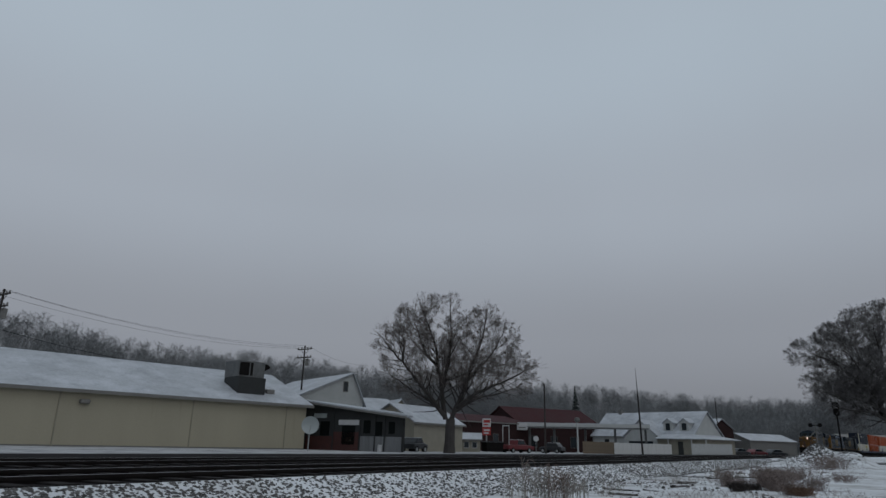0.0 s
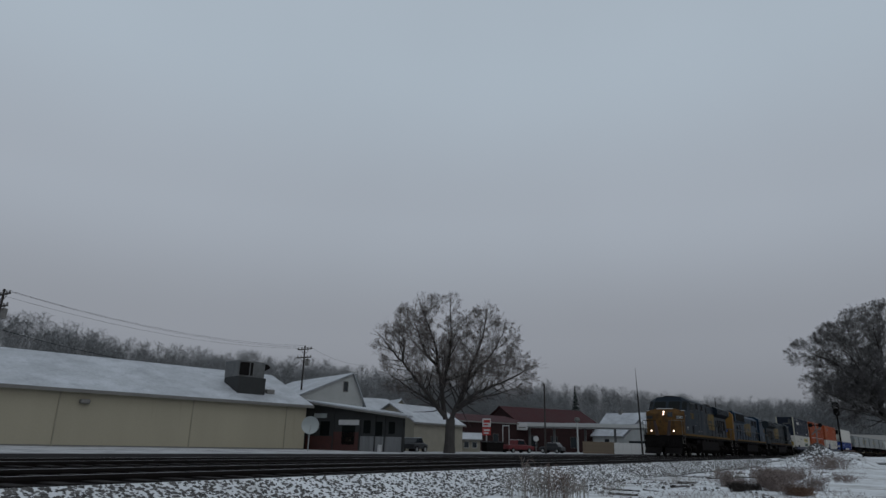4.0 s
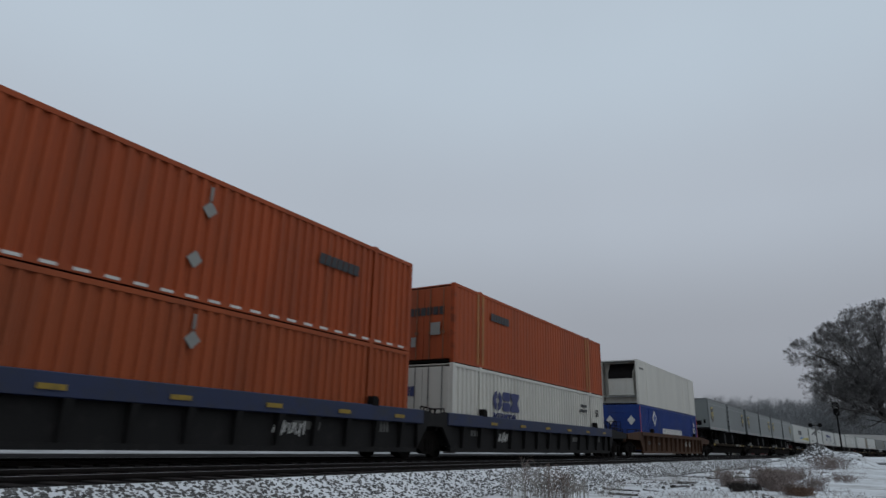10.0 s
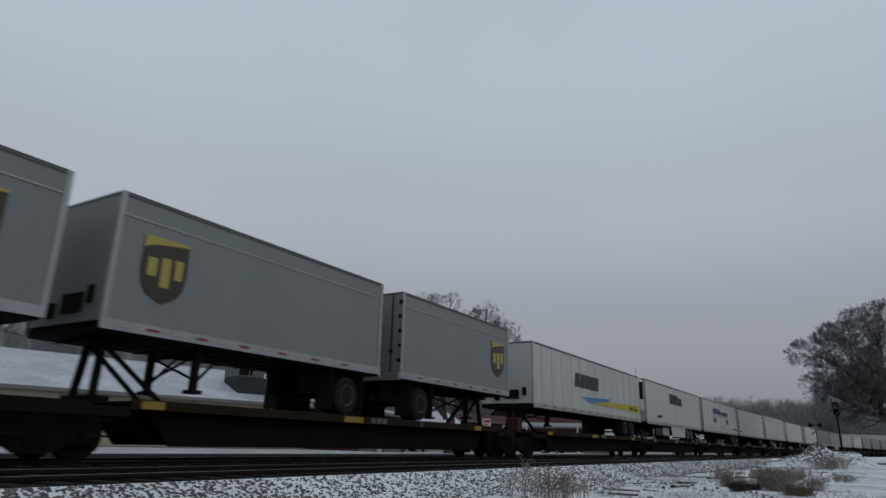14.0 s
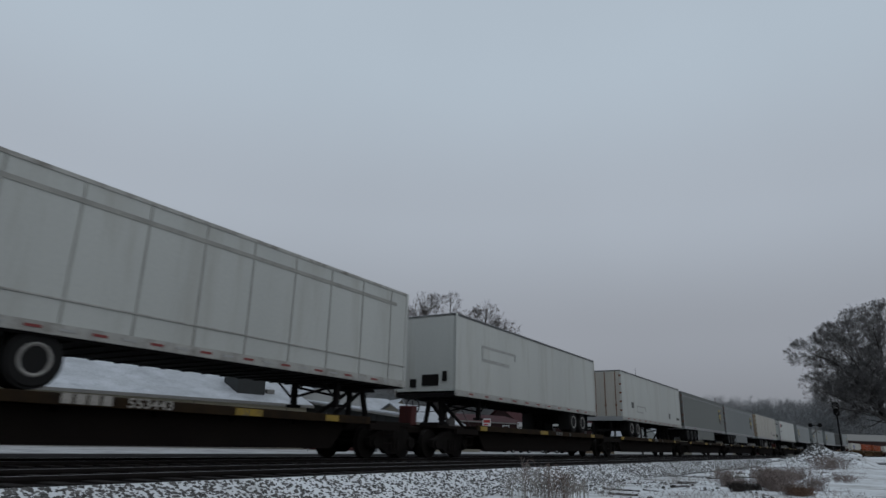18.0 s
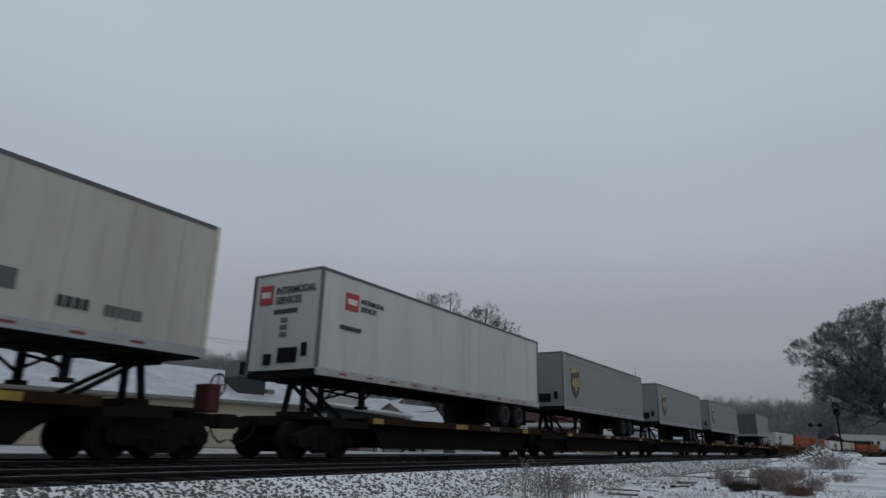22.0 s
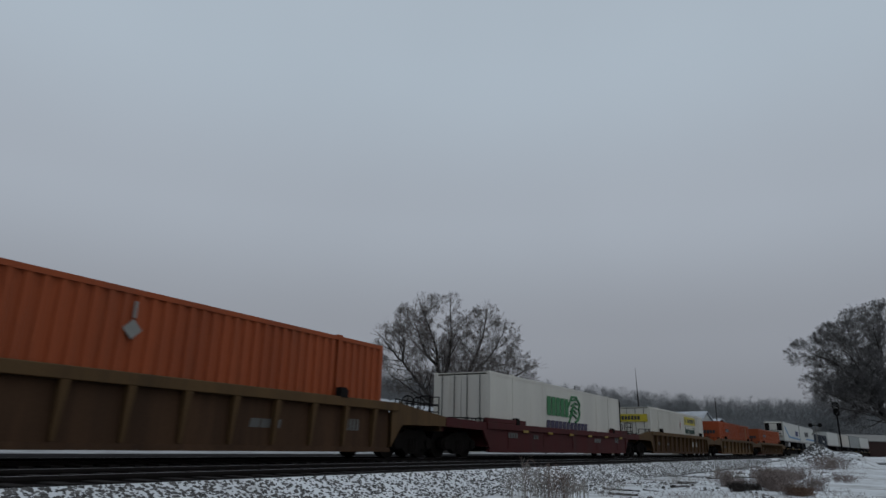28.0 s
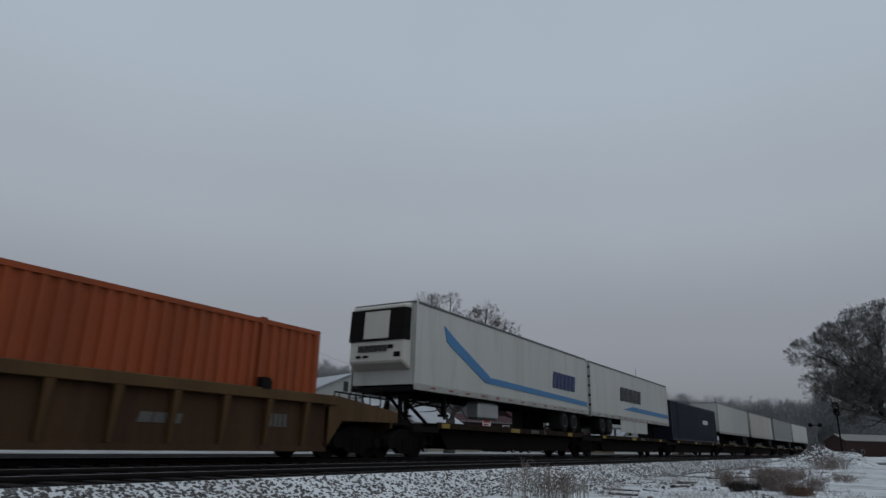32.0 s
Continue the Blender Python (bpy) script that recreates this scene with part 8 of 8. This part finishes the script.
bars("name_bar", c, 2.8, 1.4, 1.9, 0.22, M_BLUEMK, 9, 0.2, -1.318)
c = copy_thing(o1, pose(0, YT, LOW))
MOVERS.append((c, 434.1, LOW, 8.07))
tagged(c, "orange ribbed container alone in a tan well car")
for uu, paint, lab in ((453.15, M_ORANGE2, "orange ribbed container with pale placard in a tan well"), (522.3, M_ORANGE, "orange ribbed container in a tan well car"), (545.2, M_ORANGE2, "bright orange ribbed container in a tan well car")):
    c = container(uu, LOW, paint, lab)
    orange_marks(c, mid=uu == 453.15)
    if uu == 522.3:
        boxes("rust_streak", MATS["ochre_repaired_strip"], c, [(x, x + 0.15, -1.304, -1.29, 0.3, 2.8) for x in (13.66, 14.02)], "paler ochre vertical strip")
c = container(476.25, LOW, M_WHITE, "white refrigerated container with green and purple brand bars", ribbed=False, doors=True)
bars("name_bar", c, 5.45, 1.5, 2.7, 0.85, M_GREEN, 5, 0.18, -1.31, "green brand bars")
bm = bmesh.new()
for k in range(5):
    bent(bm, [(8.05 + 0.12 * k, -1.312, 1.25 + 0.27 * k), (8.55 + 0.12 * k, -1.312, 1.72 + 0.17 * k), (9.1 + 0.06 * k, -1.312, 1.5 + 0.22 * k)], 0.05, 4)
bent(bm, [(8.0, -1.312, 2.0), (8.5, -1.312, 2.5), (9.1, -1.312, 2.52), (9.6, -1.312, 2.2), (9.42, -1.312, 1.95), (9.55, -1.312, 1.72), (9.25, -1.312, 1.4), (8.9, -1.312, 1.3)], 0.06, 4)
part("emblem", bm, M_GREEN, c, "green swirl emblem")
bars("name_bar", c, 5.3, 0.78, 5.3, 0.5, M_PURPLE, 11, 0.2, -1.31, "dark purple brand bars", 0.12)
bm = bmesh.new()
tube(bm, (16.4, -1.25, 0.2), (16.4, -1.25, 2.8), 0.04)
tube(bm, (16.15, -1.25, 2.8), (16.4, -1.25, 2.8), 0.04)
tube(bm, (16.15, -1.25, 1.6), (16.4, -1.25, 2.6), 0.03)
part("tubular_frame", bm, M_STEEL, c)
c = container(499.15, LOW, M_WHITE, "white ribbed container with a yellow name panel in a tan well", doors=True)
intermodal_panel(c, 9.4, 2.06, 1.3)
diamond(c, 8.05, 1.95, 0.2, M_RED, -1.316)
diamond(c, 8.05, 1.95, 0.13, M_WMARK, -1.322)
bm = bmesh.new()
bx(bm, -0.09, -0.06, -1.1, 1.0, 1.9, 2.4)
p = part("name_panel", bm, M_SIGNYEL, c, "bright yellow name panel")
bm = bmesh.new()
for i in range(6):
    bx(bm, -0.098, -0.088, 0.5 - i * 0.22, 0.66 - i * 0.22, 2.03, 2.28)
pieces("name_bar", bm, M_BLKMARK, p)

# ---- train: spine cars ----
SP = "grimy brown articulated spine flatcar with trailers hitched on it"
M_SP2 = mat("grimy_ochre_flatcar_paint", (0.026, 0.0165, 0.0085), 0.85, spec=0.1, vary=0.35, scale=1.0, dirt=(0.012, 0.009, 0.007), dirt_amount=0.45)
M_SP3 = mat("rusty_ochre_flatcar_paint", (0.085, 0.043, 0.016), 0.85, spec=0.1, vary=0.35, scale=1.0, dirt=(0.03, 0.017, 0.01), dirt_amount=0.4)
for a, b, fr, re, mk in ((87.2, 106.5, "end", "link", "22K 157"), (106.5, 124.9, "link", "link", ""), (124.9, 143.3, "link", "end", ""),
                         (145.0, 162.8, "end", "link", ""), (162.8, 180.1, "link", "link", ""), (180.1, 197.2, "link", "link", ""), (197.2, 214.7, "link", "link", ""), (214.7, 231.0, "link", "end", "553443"),
                         (234.4, 251.4, "end", "link", ""), (251.4, 268.8, "link", "link", ""), (268.8, 286.0, "link", "link", ""), (286.0, 303.6, "link", "link", ""), (303.6, 318.9, "link", "end", ""),
                         (323.8, 339.0, "end", "link", ""), (339.0, 356.0, "link", "link", ""), (356.0, 373.2, "link", "link", ""), (373.2, 392.3, "link", "link", ""), (392.3, 409.8, "link", "end", "556697"),
                         (565.8, 582.3, "end", "link", ""), (582.3, 599.0, "link", "link", ""), (599.0, 616.5, "link", "link", ""), (616.5, 634.0, "link", "link", ""), (634.0, 651.5, "link", "link", ""), (651.5, 669.0, "link", "link", ""), (669.0, 686.5, "link", "end", "")):
    spine_unit(a, b, M_SP3 if 373 < a < 400 else M_SP2, SP, fr, re, marks=mk, mx={"22K 157": 13.5, "553443": 7.3, "556697": 9.5}[mk] if mk else 8.0)

# ---- train: trailers ----
M_SEAM = mat("dirt_in_panel_seams", (0.29, 0.285, 0.26), 0.7, vary=0.4, scale=1.5)
M_POSTDK = mat("dark_stained_corner_post", (0.10, 0.095, 0.085), 0.6, vary=0.35, scale=2.0)
M_DOORGREY = mat("road_grimed_grey_door", (0.085, 0.082, 0.076), 0.65, vary=0.35, scale=1.0, dirt=(0.045, 0.04, 0.034), dirt_amount=0.35, streak=True)
GR = "grey van trailer with a brown and gold shield"
BAND = [(4.62, 4.65)]
for uu, ln, nose, sx in ((88.0, 8.1, True, 1.38), (97.3, 8.6, False, 7.45), (107.4, 8.0, True, 1.2), (116.4, 8.1, False, 6.6), (125.5, 8.6, True, 1.15), (135.2, 7.6, False, 6.6)):
    c = trailer(uu, ln, M_GREYVAN, GR + ", short pup", nose, 5.12, 2.36, axles=1, band=BAND, rail=M_RAILTR)
    shield(c, sx, 3.78, 1.05)
SW = trailer(145.3, 16.5, M_TRWHITE, "white van trailer with black brand bars and yellow-blue stripe", True, 5.0, 2.1, ribs=13)
bars("name_bar", SW, 5.0, 3.4, 3.6, 0.7, M_BLKMARK, 5, 0.15, -1.315, "black brand bars", 0.15)
bm = bmesh.new()
prism_y(bm, [(7.2, 2.72), (16.3, 2.62), (16.3, 3.08), (10.2, 2.95)], -1.316, -1.29)
part("yellow_band", bm, M_SIGNYEL, SW, "yellow tapering band")
bm = bmesh.new()
prism_y(bm, [(6.0, 2.95), (7.2, 2.72), (10.2, 2.95), (10.6, 3.12)], -1.316, -1.29)
part("blue_band", bm, M_MIDBLUE, SW, "blue tapering band")
lettering("slogan", "Best in Class", 0.34, M_BLKMARK, SW, on_side(14.1, 2.74, -1.318), 0.004, 0.95)
PR = trailer(163.3, 16.15, M_TRWHITE, "white refrigerated trailer with heavy black brand blocks", True, 5.04, 2.1, reefer=True, skirt=(6.2, 10.6), tank=True, tandem=3.44, rim="light")
bars("name_bar", PR, 6.2, 3.75, 2.4, 0.72, M_BLKMARK, 5, 0.1, -1.315, "black shaded brand blocks", 0.08)
bars("name_bar", PR, 8.75, 3.72, 1.15, 0.6, M_BLKMARK, 3, 0.2, -1.315)
bars("small_mark", PR, 2.64, 2.6, 1.2, 0.18, M_DKGREEN, 4, 0.2, -1.316)
AL = trailer(180.6, 16.15, M_TRWHITE, "white van trailer with navy brand bars and blue discs", True, 5.02, 2.1, ribs=12, ledge=0.42, post_mat=M_POSTDK)
lettering("length_mark", "53'", 0.36, M_DUST, AL, on_side(8.2, 2.62, -1.316), 0.004, 1.0)
bars("web_mark", AL, 13.4, 2.6, 2.3, 0.13, M_NAVYMK, 14, 0.35, -1.316)
bars("name_bar", AL, 4.4, 3.82, 3.2, 0.5, M_NAVYMK, 8, 0.18, -1.315, "navy brand bars", 0.06)
bars("name_bar", AL, 7.75, 3.8, 3.5, 0.34, M_NAVYMK, 12, 0.3, -1.315)
boxes("rule", M_NAVYMK, AL, [(4.4, 11.3, -1.317, -1.3, 3.66, 3.69)])
for x in (4.65, 5.3, 10.45, 11.1):
    bm = bmesh.new()
    cyl(bm, (x, -1.31, 3.25), "y", 0.27, 0.012, 20)
    part("disc_emblem", bm, M_NAVYMK, AL, "navy disc")
NZ = trailer(197.7, 16.15, M_TRWHITE, "plain white van trailer with a dark front edge", True, 5.06, 2.1, rim="dark", ribs=13, rail=M_RAILTR, post_mat=M_POSTDK)
boxes("patch", M_WMARK, NZ, [(0.2, 0.75, -1.312, -1.29, 2.35, 2.8)], "white patch panel")
lettering("length_mark", "53", 0.34, M_BLKMARK, NZ, on_side(0.14, 2.95, -1.314), 0.004, 0.9)
bars("reporting_mark", NZ, 0.5, 2.5, 1.0, 0.16, M_BLKMARK, 9, 0.25, -1.316)
G2 = trailer(215.4, 15.8, M_TRWHITE, "white van trailer with dirty vertical panel seams", False, 5.09, 2.1, ribs=11, rib_mat=M_SEAM, rim="light", tandem=3.6, ledge=0.62, rail=M_TRLOW)
boxes("dirt_line", M_SEAM, G2, [(0.4, 15.2, -1.304, -1.29, 4.56, 4.66)], "smear of road dirt along the side")
M_GHOST = mat("faded_glue_outline", (0.33, 0.33, 0.31), 0.6, vary=0.3, scale=3)
W48 = trailer(234.3, 14.75, M_TRWHITE, "old white van trailer with scuffed side", True, 5.05, 2.1, rim="light", rail=M_RAILTR)
bm = bmesh.new()
for x0, x1, z0, z1 in ((2.0, 4.9, 4.02, 4.12), (1.95, 2.07, 3.55, 4.1), (2.0, 4.3, 3.5, 3.62), (4.8, 4.92, 3.8, 4.1)):
    bx(bm, x0, x1, -1.299, -1.286, z0, z1)
part("ghost_lettering", bm, M_GHOST, W48, "grey ghost of a removed panel")
WD = trailer(253.8, 14.5, M_TRWHITE, "white van trailer with rusty rear doors leading", False, 5.06, 2.1, rim="light", rear_mat=M_TRDIRTY, rail=M_RAILTR)
bm = bmesh.new()
for x0, x1, z0, z1 in ((3.1, 5.0, 3.02, 3.1), (3.0, 3.12, 2.72, 3.08), (3.1, 4.3, 2.66, 2.74), (4.9, 5.02, 2.8, 3.06)):
    bx(bm, x0, x1, -1.299, -1.286, z0, z1)
part("ghost_lettering", bm, M_GHOST, WD, "grey ghost of a removed panel")
boxes("notice", M_DUST, WD, [(1.9, 2.35, -1.302, -1.28, 2.9, 3.25), (10.9, 11.3, -1.302, -1.28, 2.62, 3.0)], "small faded notice")
bars("reporting_mark", WD, 13.1, 2.62, 0.9, 0.16, M_DUST, 6, 0.3, -1.302)
for uu in (269.4, 286.5):
    c = trailer(uu, 16.1, M_GREYVAN_OLD if uu < 280 else M_GREYVAN, GR + " and side skirt", False, 5.0, 2.1, rim="dark", skirt=(4.6, 11.0), band=[(4.66, 4.69), (4.58, 4.6)], axles=3, rear_mat=M_DOORGREY)
    shield(c, 14.35, 3.68, 1.0)
OLD = trailer(304.9, 14.6, M_TRDIRTY, "old rust-streaked cream van trailer, doors leading", False, 5.06, 2.1, ribs=12, rear_mat=M_DOORRUST, rail=M_RAILTR, post_mat=M_CREAMP)
bars("reporting_mark", OLD, 11.35, 2.62, 0.62, 0.2, M_BLKMARK, 4, 0.25, -1.31)
bars("reporting_mark", OLD, 12.25, 2.6, 0.8, 0.2, M_DUST, 6, 0.25, -1.31)
boxes("patch", M_DUST, OLD, [(10.3, 10.65, -1.302, -1.28, 2.75, 3.1)], "grey repair patch")
TP = trailer(323.0, 14.4, M_TRWHITE, "clean white van trailer with red emblem and black lettering", True, 5.03, 2.1, rail=M_RAILTR, post_mat=M_DUST)
bm = bmesh.new()
bx(bm, 1.04, 1.6, -1.312, -1.29, 4.0, 4.5)
part("emblem", bm, M_RED, TP, "red square emblem with a white bar")
boxes("emblem_bar", M_WMARK, TP, [(1.12, 1.52, -1.316, -1.31, 4.17, 4.33)])
lettering("name_words", "INTERMODAL", 0.21, M_BLKMARK, TP, on_side(1.7, 4.28, -1.312), 0.004, 0.85)
lettering("name_words", "SERVICES", 0.21, M_BLKMARK, TP, on_side(1.7, 4.06, -1.312), 0.004, 0.85)
lettering("name_words", "INTERMODAL", 0.28, M_BLKMARK, TP, on_front(0.35, 4.36, -0.03), 0.004, 0.85)
lettering("name_words", "SERVICES", 0.28, M_BLKMARK, TP, on_front(0.35, 4.08, -0.03), 0.004, 0.85)
bm = bmesh.new()
bx(bm, -0.03, 0.01, 0.5, 1.0, 4.1, 4.65)
part("emblem", bm, M_RED, TP, "red square emblem with a white bar")
boxes("emblem_bar", M_WMARK, TP, [(-0.036, -0.028, 0.57, 0.93, 4.29, 4.46)])
boxes("reporting_mark", M_BLKMARK, TP, [(-0.02, 0.01, 0.3 - i * 0.13, 0.4 - i * 0.13, 3.8, 3.93) for i in range(7)])
boxes("reporting_mark", M_DUST, TP, [(-0.02, 0.01, -0.15, 0.1, 3.15 + 0.2 * i, 3.28 + 0.2 * i) for i in range(3)])
bars("reporting_mark", TP, 0.85, 3.42, 0.95, 0.13, M_BLKMARK, 9, 0.3, -1.312)
for uu in (340.5, 358.0, 375.2):
    c = trailer(uu, 13.5, M_GREYVAN, GR + ", nose leading", True, 5.0, 2.2, band=BAND, rail=M_RAILTR, tandem=2.8)
    shield(c, 1.53, 3.62, 1.1)
c = trailer(401.0, 8.35, M_GREYVAN, "short grey van trailer with a brown shield, roll-up door leading", False, 5.04, 2.36, axles=1, rods=False, band=[(4.62, 4.65), (4.56, 4.58)], rear_mat=M_DOORGREY)
shield(c, 6.85, 3.6, 0.95)
MR = trailer(565.85, 16.15, M_TRWHITE, "white refrigerated trailer with a blue sweeping stripe", True, 5.0, 2.1, reefer=True, tank=True)
bm = bmesh.new()
for pts in ([(1.75, 4.4), (2.5, 4.05), (5.1, 3.0), (5.3, 2.8), (4.8, 2.72), (1.95, 3.85)], [(4.8, 2.72), (16.0, 2.5), (16.0, 2.72), (5.3, 2.95)]):
    prism_y(bm, pts, -1.316, -1.29)
part("blue_stripe", bm, M_MIDBLUE, MR, "blue sweeping stripe")
bars("name_bar", MR, 11.4, 3.1, 2.9, 0.75, M_NAVYMK, 6, 0.15, -1.316, "navy brand bars", 0.15)
bm = bmesh.new()
for i in range(6):
    bx(bm, -0.46, -0.40, 0.55 - i * 0.2, 0.7 - i * 0.2, 3.3, 3.5)
pieces("name_bar", bm, M_BLKMARK, MR)
S2 = trailer(582.5, 16.15, M_TRWHITE, "white van trailer with black brand bars and a blue-green stripe", False, 4.98, 2.1, skirt=(5.0, 10.5))
bars("name_bar", S2, 5.0, 3.2, 4.3, 0.8, M_BLKMARK, 5, 0.15, -1.316, "black brand bars", 0.15)
bm = bmesh.new()
prism_y(bm, [(5.5, 2.7), (16.0, 2.6), (16.0, 2.85), (7.5, 2.95)], -1.316, -1.29)
part("stripe", bm, M_MIDBLUE, S2)
c = container(599.6, 1.14, M_NAVY, "dark blue container low on a flatcar", length=16.15, post=M_NAVY)
bars("name_bar", c, 10.5, 1.5, 2.0, 0.35, M_WMARK, 6, 0.2, -1.312, "white brand bars")
for uu, sk, lab in ((617.2, M_TRWHITE, "dull white van trailer far down the train"), (634.6, M_TRDIRTY, "dull cream van trailer far down the train"), (652.0, M_GREYVAN, "plain grey van trailer far down the train"), (669.5, M_TRWHITE, "dull white van trailer far down the train")):
    trailer(uu, 16.0, sk, lab, True, 5.0, 2.1)


# ---- what moves ----
def motions():
    """Every car, box and trailer rolls with the train, along the line and its curve."""
    times = [float(t) for t in range(0, 33)]
    for ob, u, z, half in MOVERS:
        walk(ob, [(t, rolling_pose(u - run(t), z, half)) for t in times])


motions()
